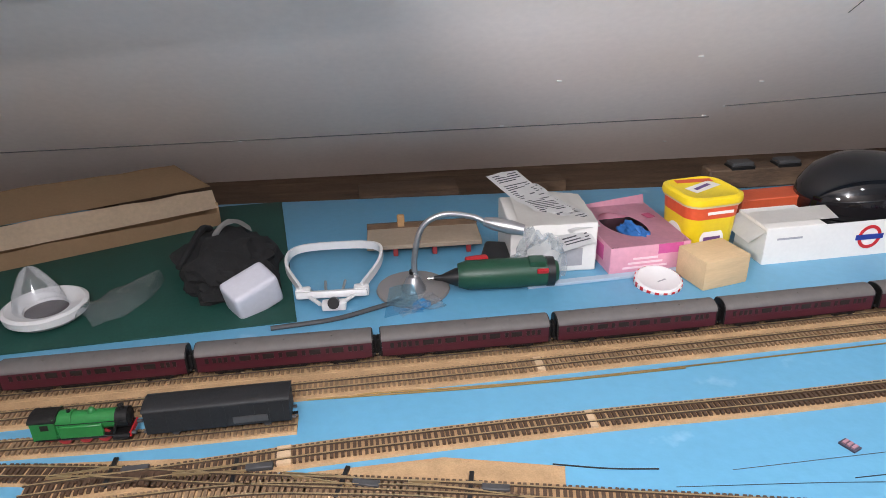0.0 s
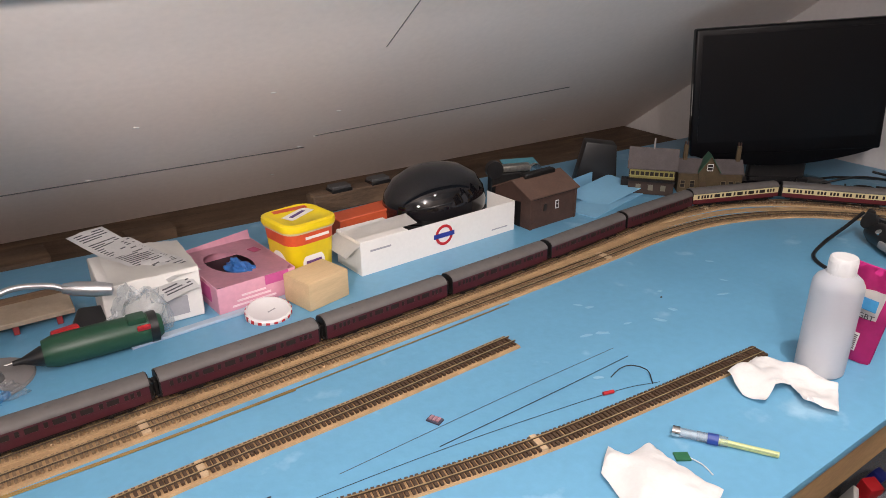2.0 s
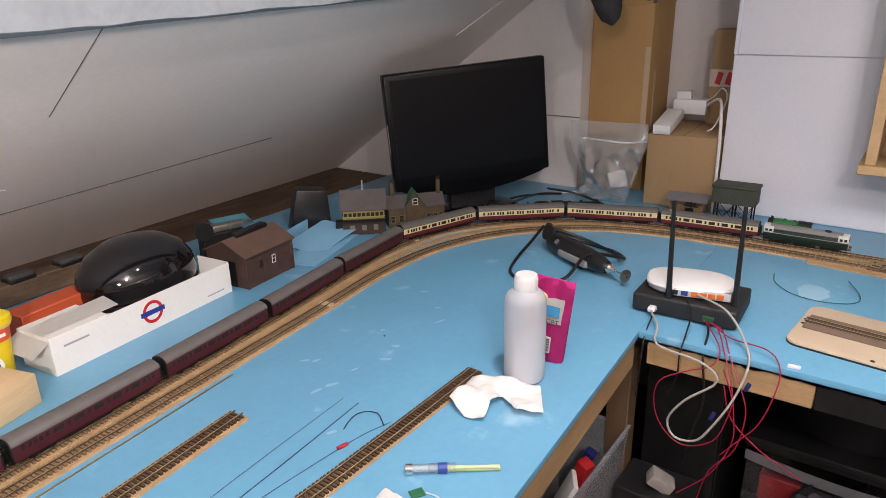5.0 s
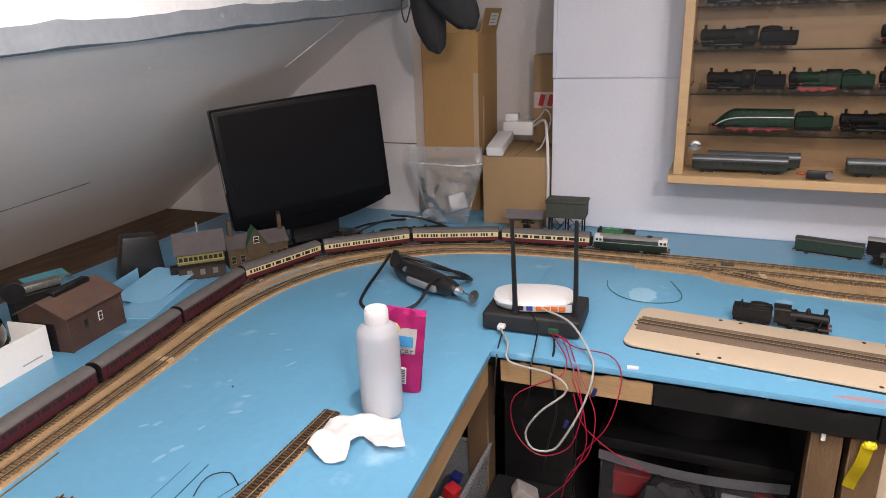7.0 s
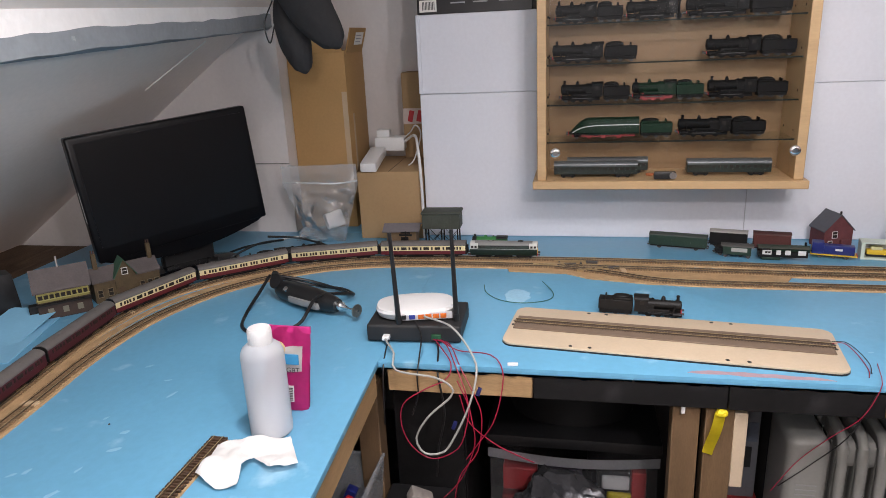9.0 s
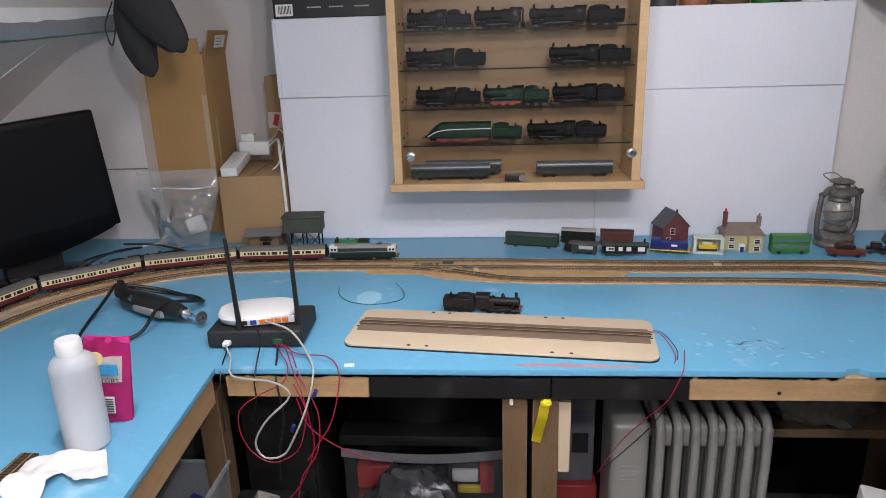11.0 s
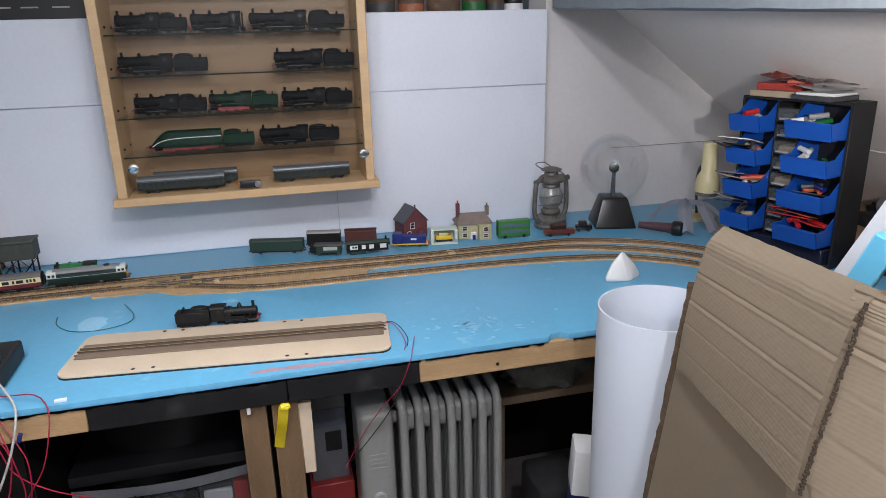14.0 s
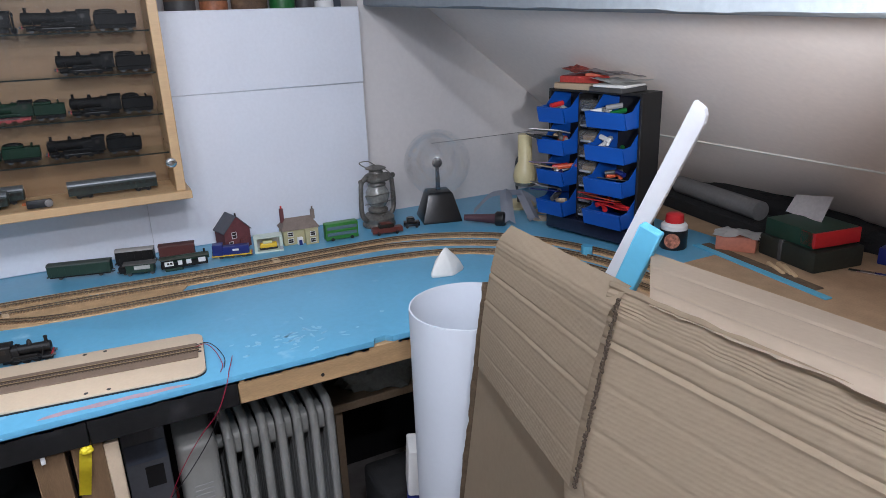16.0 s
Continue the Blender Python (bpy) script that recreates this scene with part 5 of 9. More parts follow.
part("roof", pitched(nb(), 0.165, 0.070, 0.050, 0.024, 0.003), slate, th, "brown-grey slate roof")
gb = along(nb(), [(-0.026, 0.0), (0.026, 0.0), (0.026, 0.055), (0.0, 0.092), (-0.026, 0.055)], 0.040, at(-0.005, -0.020, 0, 90))
part("cross_gable", gb, brick_shaded, th, "taller cross gable")
part("cross_roof", pitched(nb(), 0.046, 0.052, 0.055, 0.037, 0.003, at(-0.005, -0.020, 0, 90)), mat("green_bargeboard", (0.03, 0.10, 0.06), 0.6, bump=0.1), th, "green bargeboards")
window_bits(th, -0.005, -0.0412, 0.058, 0.014, 0.014)
for x in (-0.07, -0.045, 0.035, 0.055, 0.072):
    window_bits(th, x, -0.0358, 0.014, 0.012, 0.016, frame_mat=mat("sandstone", (0.17, 0.13, 0.075), 0.7, bump=0.0) if x == -0.07 else bpy.data.materials["sandstone"])
part("door", box(nb(), 0.016, 0.0016, 0.028, at(-0.018, -0.0408, 0.0)), mat("door_brown", (0.07, 0.04, 0.02), 0.6, bump=0.0), th)
for x in (-0.065, 0.072):
    part("chimney", box(nb(), 0.011, 0.011, 0.046, at(x, 0.0, 0.064), 0.001), brick_shaded, th)
    for q in (-0.003, 0.003):
        part("chimney_pot", cyl(nb(), 0.0020, 0.008, at(x + q, 0, 0.110), 8), brown_brick, th)


def television():
    left, right = Vector((2.104, 1.746, 0)), Vector((2.508, 1.422, 0))
    mid, w = (left + right) / 2, (right - left).length
    ang = math.degrees(math.atan2(right.y - left.y, right.x - left.x))
    th = thing("television", "black flat television on its stand, switched off", "television", at(mid.x, mid.y, B, ang))
    m = at(0, 0, 0.094, 0, -1, -4.2)
    part("bezel", box(nb(), w, 0.040, 0.358, m, 0.008, 3), tv_screen, th)
    part("screen", box(nb(), w - 0.036, 0.002, 0.300, m @ at(0, -0.0206, 0.040)), tv_screen, th, "dull black screen")
    part("rear_shell", box(nb(), w * 0.7, 0.05, 0.22, m @ at(0, 0.04, 0.05), 0.015, 2), black_plastic, th)
    part("side_light", box(nb(), 0.0015, 0.004, 0.09, m @ at(-w / 2 - 0.0004, -0.012, 0.12)), grey_plastic, th)
    chin = [(-w / 2 + 0.004, 0.006)] + [(w * (k / 16 - 0.5), 0.004 - 0.042 * math.sin(math.pi * k / 16) ** 0.8) for k in range(1, 16)] + [(w / 2 - 0.004, 0.006)]
    part("chin", prism(nb(), chin, 0.030, m @ Matrix(((1, 0, 0, 0), (0, 0, -1, 0.012), (0, 1, 0, 0), (0, 0, 0, 1))), 0.003), tv_screen, th, "curved lower bezel")
    part("neck", box(nb(), 0.16, 0.03, 0.115, at(0, 0.02, 0.01), 0.006), black_plastic, th)
    part("foot", lathe(nb(), [(0, 0), (0.150, 0), (0.152, 0.004), (0.140, 0.010), (0.04, 0.016), (0, 0.016)], Matrix.Diagonal((1.0, 0.62, 1.0, 1)), 48), black_gloss, th, "oval stand foot")
    return th


television()

# ---- model stock and things along the far board ----
def steam(name, label, m, body, length=0.145, tender=0.085, group="model locomotives", side_tank=False, sleek=False, red_frame=False, tone=None, r=0.0128, gap=0.0015, stack=1.0):
    """A steam locomotive facing +x from its own middle, with its tender behind."""
    th = thing(name, label, "model locomotive", m, group)
    dark = tone or black_model
    zc = 0.0177 + r
    L = length
    if sleek:
        bm = nb()
        rings = []
        for k in range(19):
            u = k / 18
            x = L * (u - 0.5)
            top = 0.050 if u < 0.72 else 0.050 - 0.040 * ((u - 0.72) / 0.28) ** 1.6
            w = 0.0165 if u < 0.85 else 0.0165 - 0.006 * ((u - 0.85) / 0.15)
            rings.append([bm.verts.new((x, s * w, z)) for s, z in ((-1, 0.011), (1, 0.011), (1, 0.010 + (top - 0.010) * 0.62), (0.62, 0.010 + (top - 0.010) * 0.90), (0.0, top), (-0.62, 0.010 + (top - 0.010) * 0.90), (-1, 0.010 + (top - 0.010) * 0.62))])
        for a, b in zip(rings, rings[1:]):
            for j in range(7):
                bm.faces.new((a[j], b[j], b[(j + 1) % 7], a[(j + 1) % 7]))
        bm.faces.new(rings[0]), bm.faces.new(rings[-1][::-1])
        part("casing", bm, body, th, "streamlined casing")
        for s in (-1, 1):
            part("lining", tube(nb(), spline([(-L / 2, s * 0.0170, 0.033), (0.10 * L, s * 0.0172, 0.032), (0.33 * L, s * 0.0170, 0.026), (0.46 * L, s * 0.0135, 0.013)], 0.01), 0.0010, 6), white_plastic, th, "white lining")
    else:
        part("boiler", cyl(nb(), r, L * 0.60, at(-0.14 * L, 0, zc, 0, 0, 90), 24), body, th)
        part("smokebox", cyl(nb(), r * 1.06, L * 0.13, at(0.36 * L, 0, zc, 0, 0, 90), 24), dark, th)
        part("smokebox_door", lathe(nb(), [(0, 0.003), (0.007, 0.0018), (0.0098, 0)], at(0.49 * L, 0, zc, 0, 0, 90), 20), dark, th)
        part("firebox", along(nb(), shell_ring(0.0265, 0.014, zc + 0.0035, zc + r + 0.0017, 0), L * 0.2, at(-0.20 * L, 0, 0)), body, th)
        part("chimney", lathe(nb(), [(0.0048, 0), (0.0036, 0.002), (0.0034, 0.0062), (0.0044, 0.0074), (0.0030, 0.008), (0, 0.007)], at(0.42 * L, 0, zc + r - 0.001) @ Matrix.Diagonal((1, 1, stack, 1)), 16), dark, th)
        part("dome", lathe(nb(), [(0.0056, 0), (0.0050, 0.002), (0.0042, 0.0046), (0.002, 0.0064), (0, 0.0068)], at(0.10 * L, 0, zc + r - 0.001) @ Matrix.Diagonal((1, 1, stack, 1)), 16), body, th)
        part("safety_valve", cyl(nb(), 0.0026, 0.0045, at(-0.14 * L, 0, zc + r - 0.001), 10), dark, th)
        cab = nb()
        for s in (-1, 1):
            box(cab, 0.030, 0.0016, 0.028, at(-0.39 * L, s * 0.0150, 0.013))
        box(cab, 0.0016, 0.030, 0.030, at(-0.39 * L + 0.0145, 0, 0.014))
        part("cab", cab, body, th)
        part("cab_roof", along(nb(), shell_ring(0.032, 0.0395, 0.0408, 0.0470, 0), 0.034, at(-0.39 * L, 0, 0)), dark, th)
        for s in (-1, 1):
            part("handrail", tube(nb(), [(-0.28 * L, s * (r + 0.0012), zc + 0.004), (0.44 * L, s * (r + 0.0012), zc + 0.004)], 0.0005, 5), dark, th)
            part("splasher", box(nb(), L * 0.50, 0.004, 0.0065, at(-0.02 * L, s * 0.0135, 0.0145), 0.002, 2), body, th)
            part("steam_pipe", tube(nb(), [(0.37 * L, s * 0.0118, 0.030), (0.33 * L, s * 0.0145, 0.016)], 0.0020, 8), dark, th)
            part("cab_window", box(nb(), 0.010, 0.0006, 0.008, at(-0.37 * L, s * 0.0160, 0.029)), glass_dark, th)
        if side_tank:
            for s in (-1, 1):
                part("side_tank", box(nb(), L * 0.46, 0.006, 0.018, at(0.0, s * 0.0145, 0.0150), 0.001), body, th)
    part("running_plate", box(nb(), L, 0.033, 0.0022, at(0, 0, 0.0125), 0.0005), dark, th)
    part("frames", box(nb(), L * 0.9, 0.013, 0.010, at(0, 0, 0.004)), red_dark if red_frame else dark, th)
    for s in (-1, 1):
        for x in (-0.22, 0.0, 0.20):
            w = nb()
            wheel(w, at(x * L, s * 0.0085, 0.0098), 0.0098)
            part("driving_wheel", w, red_dark if red_frame else dark, th)
        w = nb()
        wheel(w, at(0.38 * L, s * 0.0085, 0.006), 0.006)
        part("leading_wheel", w, dark_grey, th)
        part("cylinder", cyl(nb(), 0.0046, 0.020, at(0.32 * L, s * 0.0145, 0.0105, 0, 0, 90), 14), dark, th)
        part("coupling_rod", box(nb(), L * 0.46, 0.0012, 0.0018, at(0, s * 0.0118, 0.0085)), dark_grey, th)
        part("buffer", cyl(nb(), 0.0026, 0.007, at(L / 2, s * 0.0115, 0.0125, 0, 0, 90), 10), dark_grey, th)
    part("buffer_beam", box(nb(), 0.0022, 0.031, 0.0060, at(L / 2, 0, 0.0095)), red_paint, th)
    if tender:
        tx = -L / 2 - tender / 2 - gap
        tn = nb()
        box(tn, tender, 0.031, 0.023, at(tx, 0, 0.0125), 0.0012)
        box(tn, tender * 0.55, 0.027, 0.005, at(tx + tender * 0.2, 0, 0.0355), 0.001)
        box(tn, 0.004, 0.027, 0.007, at(tx - tender * 0.30, 0, 0.0355), 0.001)
        t = part("tender", tn, body, th)
        part("coal", lump(nb(), tender * 0.25, 0.011, 0.0045, 3, at(tx + tender * 0.18, 0, 0.0400), 0.18), black_model, t)
        part("tender_frame", box(nb(), tender * 0.95, 0.029, 0.007, at(tx, 0, 0.0055)), dark, t)
        for s in (-1, 1):
            for q in (-0.33, 0, 0.33):
                w = nb()
                wheel(w, at(tx + q * tender, s * 0.0085, 0.007), 0.007)
                part("tender_wheel", w, dark_grey, t)
    return th


def toward(x0, y0, x1, y1, z=B):
    """A pose midway between two plan points, facing the second."""
    return at((x0 + x1) / 2, (y0 + y1) / 2, z, math.degrees(math.atan2(y1 - y0, x1 - x0)))


steam("tender_locomotive", "plain black model tender locomotive standing on the blue board", at(2.035, 0.222, B, -97) @ Matrix.Diagonal((1.0, 1.05, 1.06, 1)), black_model, 0.100, 0.078, r=0.0100, gap=0.008, stack=1.7)
steam("tender_locomotive", "black model tender locomotive parked below the television", at(2.395, 1.262, B, -56), black_model, 0.150, 0.090)
steam("tank_locomotive", "small bright green model tank locomotive with black smokebox", toward(2.520, 0.620, 2.525, 0.745), bright_green, 0.105, 0, side_tank=True)
steam("tank_locomotive", "bright green model tank locomotive with red rods on the stub line", at(-0.114, 1.218, B + 0.0095, 3), bright_green, 0.118, 0, side_tank=True, red_frame=True)


def van(name, label, m, L, side, roof, h=0.040, w=0.034, category="model wagon", group="model wagons", flat=False, door=None):
    th = thing(name, label, category, m, group)
    part("body", box(nb(), L, w, h - 0.012, at(0, 0, 0.012), 0.0008), side, th)
    if not flat:
        part("roof", along(nb(), shell_ring(w + 0.001, h, h + 0.0006, h + 0.006, 0), L + 0.002), roof, th)
    for k in range(max(3, int(L / 0.018))):
        for s in (-1, 1):
            part("rib", box(nb(), 0.0014, 0.0010, h - 0.016, at(-L / 2 + (k + 0.5) * L / max(3, int(L / 0.018)), s * w / 2, 0.014)), side, th)
    if door:
        for s in (-1, 1):
            part("panel", box(nb(), L * 0.24, 0.0014, 0.010, at(L * 0.22, s * (w / 2 + 0.0002), 0.017)), door, th)
    part("underframe", box(nb(), L * 0.96, 0.026, 0.005, at(0, 0, 0.0072)), black_model, th)
    for q in (-1, 1):
        ws = nb()
        for s in (-1, 1):
            wheel(ws, at(q * L * 0.32, s * 0.0085, 0.0065), 0.0065)
        part("wheelset", ws, dark_grey, th)
        part("coupling", box(nb(), 0.008, 0.004, 0.002, at(q * (L / 2 + 0.003), 0, 0.008)), black_model, th)
        for s in (-1, 1):
            part("buffer", cyl(nb(), 0.0022, 0.005, at(q * L / 2, s * 0.011, 0.011, 0, 0, q * 90), 8), dark_grey, th)
    return th


grey_black = mat("weathered_black", (0.010, 0.0105, 0.012), 0.6, var=0.25, scale=50, grain=260, bump=0.15)
van("bogie_van", "weathered black model bogie van on the stub line", at(0.058, 1.231, B + 0.0095, 5), 0.185, grey_black, grey_black, 0.046, 0.040, door=dark_grey)
th = van("open_wagon", "black model wagon with a pale lettered panel beside the green engine", toward(2.478, 0.738, 2.476, 0.630), 0.100, black_model, black_model, 0.036, flat=True)
part("letter_panel", box(nb(), 0.050, 0.0012, 0.008, at(0.016, -0.0176, 0.024)), mat("faded_white", (0.55, 0.55, 0.52), 0.6, bump=0.0), th, "faded white lettering bar")
van_green = mat("van_green", (0.016, 0.040, 0.026), 0.5, var=0.12, bump=0.0)
van("parcels_van", "dark green model parcels van against the white board", toward(2.585, 0.195, 2.545, 0.030), 0.165, van_green, mat("van_roof", (0.05, 0.062, 0.055), 0.6, bump=0.0), 0.042)
van("covered_wagon", "black model wagon with pale roof behind the row", toward(2.60, 0.02, 2.575, -0.09), 0.105, black_model, mat("pale_roof", (0.33, 0.32, 0.31), 0.6, bump=0.0), 0.048)
van("covered_wagon", "dark red-brown model van behind the row", toward(2.572, -0.095, 2.552, -0.205), 0.10, mat("bauxite", (0.085, 0.022, 0.018), 0.6, bump=0.0), mat("bauxite_roof", (0.06, 0.02, 0.018), 0.6, bump=0.0), 0.050)
van("flat_wagon", "black model flat wagon with a grey load", toward(2.52, 0.02, 2.495, -0.075), 0.085, black_model, grey_plastic, 0.026, flat=True, door=grey_plastic)


def crane_tank(m):
    th = thing("brake_van", "dark green model brake van with a pale panel", "model wagon", m, "model wagons")
    part("body", box(nb(), 0.075, 0.030, 0.024, at(0, 0, 0.010), 0.001), van_green, th)
    part("roof", along(nb(), shell_ring(0.034, 0.034, 0.0345, 0.040, 0), 0.088), mat("dull_roof", (0.07, 0.068, 0.065), 0.6, bump=0.0), th)
    part("panel", box(nb(), 0.042, 0.0014, 0.011, at(0.006, -0.0156, 0.020)), mat("pale_panel", (0.42, 0.42, 0.40), 0.5, bump=0.0), th, "pale grey panel")
    for x in (-0.03, 0.03):
        ws = nb()
        wheel(ws, at(x, -0.0085, 0.0065), 0.0065)
        wheel(ws, at(x, 0.0085, 0.0065), 0.0065)
        part("wheelset", ws, dark_grey, th)
    return th


crane_tank(toward(2.500, -0.002, 2.482, -0.080))
th = thing("pannier_locomotive", "black model locomotive with a white-panelled cab end", "model locomotive", toward(2.480, -0.090, 2.470, -0.225), "model locomotives")
part("body", box(nb(), 0.128, 0.030, 0.016, at(0, 0, 0.010), 0.001), black_model, th)
part("boiler", cyl(nb(), 0.010, 0.10, at(-0.03, 0, 0.032, 0, 0, 90), 20), van_green, th)
part("roof", along(nb(), shell_ring(0.034, 0.036, 0.0365, 0.041, 0), 0.13), mat("olive_roof", (0.040, 0.048, 0.036), 0.6, bump=0.0), th)
part("chimney", cyl(nb(), 0.003, 0.014, at(0.058, 0, 0.038), 10), black_model, th)
for x, w in ((-0.042, 0.024), (-0.012, 0.012), (0.012, 0.014), (0.048, 0.020)):
    part("white_panel", box(nb(), w, 0.0016, 0.013, at(x, -0.0156, 0.018)), white_plastic, th)
for x in (-0.036, -0.044):
    part("pane", box(nb(), 0.006, 0.0022, 0.006, at(x, -0.0160, 0.022)), glass_dark, th)
part("tank", box(nb(), 0.05, 0.028, 0.009, at(-0.03, 0, 0.001), 0.002), van_green, th)
th = thing("shunter_locomotive", "royal blue model diesel shunter with yellow striped ends", "model locomotive", toward(2.512, -0.244, 2.484, -0.352), "model locomotives")
shunt_blue = mat("royal_blue", (0.012, 0.021, 0.15), 0.35, var=0.06, bump=0.0)
part("bonnet", box(nb(), 0.078, 0.026, 0.026, at(0.012, 0, 0.012), 0.002, 2), shunt_blue, th)
part("cab", box(nb(), 0.030, 0.032, 0.034, at(-0.040, 0, 0.012), 0.002, 2), shunt_blue, th)
part("footplate", box(nb(), 0.116, 0.034, 0.003, at(0, 0, 0.010)), warn_yellow, th, "yellow footplate edge")
part("emblem", box(nb(), 0.018, 0.0010, 0.006, at(0.012, -0.0134, 0.024)), white_plastic, th)
for k in range(4):
    part("end_stripe", box(nb(), 0.0012, 0.0055, 0.014, at(-0.0556, -0.011 + 0.0072 * k, 0.014)), warn_yellow if k % 2 else black_model, th)
for x in (-0.032, 0.0, 0.032):
    ws = nb()
    wheel(ws, at(x, -0.0085, 0.007), 0.007)
    wheel(ws, at(x, 0.0085, 0.007), 0.007)
    part("wheelset", ws, dark_grey, th)
part("buffer_beam", box(nb(), 0.002, 0.032, 0.006, at(0.0575, 0, 0.008)), red_paint, th)

red_brick = mat("red_brick", (0.125, 0.036, 0.040), 0.75, var=0.18, scale=60, grain=300, bump=0.15)
th = thing("model_house", "dark red brick model house with a steep grey roof", "model building", at(2.612, -0.325, B, 15))
part("wall", gabled(nb(), 0.070, 0.085, 0.058, 0.045, at(0, 0, 0, 0)), red_brick, th)
part("roof", pitched(nb(), 0.070, 0.085, 0.058, 0.045, 0.004), mat("blue_slate", (0.085, 0.088, 0.105), 0.7, var=0.12, bump=0.15), th, "blue-grey slate roof")
window_bits(th, 0, 0, 0.036, 0.015, 0.018, at(-0.0357, 0.012, 0, 90))
part("finial", box(nb(), 0.004, 0.004, 0.014, at(-0.034, 0, 0.100)), black_model, th)
part("porch", box(nb(), 0.012, 0.026, 0.030, at(-0.040, -0.018, 0), 0.001), red_brick, th)
for m_, y in ((at(-0.0357, -0.016, 0, 90), 0.0), (at(-0.0357, 0.024, 0, 90), 0.0)):
    window_bits(th, 0, 0, 0.012, 0.012, 0.014, m_)
pale_green = mat("pale_green_box", (0.55, 0.62, 0.54), 0.4, var=0.05, bump=0.0)
th = thing("boxed_model_car", "yellow model car in a pale green window box", "model vehicle", toward(2.507, -0.366, 2.493, -0.452))
part("frame", box(nb(), 0.086, 0.045, 0.006, I4, 0.001), pale_green, th)
part("frame", box(nb(), 0.086, 0.045, 0.004, at(0, 0, 0.046), 0.001), pale_green, th)
for s in (-1, 1):
    part("frame", box(nb(), 0.010, 0.045, 0.040, at(s * 0.038, 0, 0.006), 0.001), pale_green, th)
part("backing", box(nb(), 0.066, 0.002, 0.040, at(0, 0.021, 0.006)), white_card, th)
part("car", box(nb(), 0.052, 0.022, 0.014, at(0, 0, 0.012), 0.004, 2), warn_yellow, th, "yellow car")
part("car_roof", box(nb(), 0.030, 0.020, 0.010, at(-0.002, 0, 0.025), 0.004, 2), mat("car_cream", (0.62, 0.58, 0.30), 0.4, bump=0.0), th)
part("car_base", box(nb(), 0.054, 0.024, 0.006, at(0, 0, 0.007), 0.001), black_plastic, th)
part("print_disc", cyl(nb(), 0.006, 0.001, at(0.037, -0.0228, 0.012, 0, 90), 14), grey_print, th)
th = thing("model_cottage", "cream model cottage with a brown hipped roof and chimneys", "model building", at(2.548, -0.520, B, -4))
cottage = mat("cream_render", (0.43, 0.39, 0.22), 0.75, var=0.10, scale=40, bump=0.1)
tile = mat("brown_tile", (0.19, 0.15, 0.125), 0.75, var=0.18, scale=50, grain=260, bump=0.2)
part("wall", box(nb(), 0.075, 0.112, 0.050, I4, 0.001), cottage, th)
bm = nb()
base = [bm.verts.new(q) for q in ((-0.043, -0.061, 0.049), (0.043, -0.061, 0.049), (0.043, 0.061, 0.049), (-0.043, 0.061, 0.049))]
ridge = [bm.verts.new((0, -0.040, 0.080)), bm.verts.new((0, 0.040, 0.080))]
bm.faces.new(base)
for f in ((base[0], base[1], ridge[0]), (base[2], base[3], ridge[1]), (base[1], base[2], ridge[1], ridge[0]), (base[3], base[0], ridge[0], ridge[1])):
    bm.faces.new(f)
part("roof", bm, tile, th, "brown tiled hipped roof")
part("wing", box(nb(), 0.030, 0.040, 0.048, at(-0.045, -0.030, 0), 0.001), cottage, th)
for y in (-0.032, 0.034):
    for z in (0.008, 0.030):
        window_bits(th, 0, 0, z, 0.016, 0.012, at(-0.0384 if y > 0 else -0.0608, y, 0, 90))
part("porch", box(nb(), 0.012, 0.018, 0.024, at(-0.043, 0.006, 0), 0.002), white_plastic, th, "white porch")
part("door", box(nb(), 0.002, 0.010, 0.016, at(-0.0500, 0.006, 0)), shunt_blue, th)
for y, h in ((0.048, 0.046), (-0.050, 0.032)):
    part("chimney", box(nb(), 0.012, 0.012, h, at(0.004, y, 0.066), 0.001), red_brick if y > 0 else tile, th)
    part("chimney_pot", cyl(nb(), 0.0028, 0.009, at(0.004, y, 0.066 + h), 8), red_paint if y > 0 else tile, th)
th = thing("model_bus", "green double-deck model bus with grey-blue windows", "model vehicle", toward(2.492, -0.588, 2.486, -0.696))
bus_green = mat("bus_green", (0.04, 0.18, 0.03), 0.35, var=0.06, bump=0.0)
part("body", box(nb(), 0.108, 0.032, 0.054, at(0, 0, 0.004), 0.003, 2), bus_green, th)
for z in (0.017, 0.037):
    part("window_strip", box(nb(), 0.098, 0.034, 0.011, at(0, 0, z), 0.001), mat("bus_glass", (0.10, 0.15, 0.18), 0.2, bump=0.0) if z < 0.02 else bpy.data.materials["bus_glass"], th)
for x in (-0.032, 0.032):
    for s in (-1, 1):
        w = nb()
        wheel(w, at(x, s * 0.0155, 0.006), 0.006)
        part("wheel", w, black_plastic, th)


def saloon(name, label, m, colour, L=0.058):
    th = thing(name, label, "model vehicle", m, "model cars")
    part("body", box(nb(), L, 0.024, 0.011, at(0, 0, 0.004), 0.003, 2), colour, th)
    part("cabin", box(nb(), L * 0.5, 0.021, 0.009, at(-0.003, 0, 0.014), 0.003, 2), glass_dark, th)
    part("cabin_roof", box(nb(), L * 0.36, 0.019, 0.002, at(-0.003, 0, 0.0222), 0.0008), colour, th)
    for x in (-0.3, 0.3):
        for s in (-1, 1):
            w = nb()
            wheel(w, at(x * L, s * 0.011, 0.005), 0.005)
            part("wheel", w, black_plastic, th)
    part("bumper", box(nb(), L * 1.02, 0.020, 0.002, at(0, 0, 0.0055)), chrome, th)
    return th


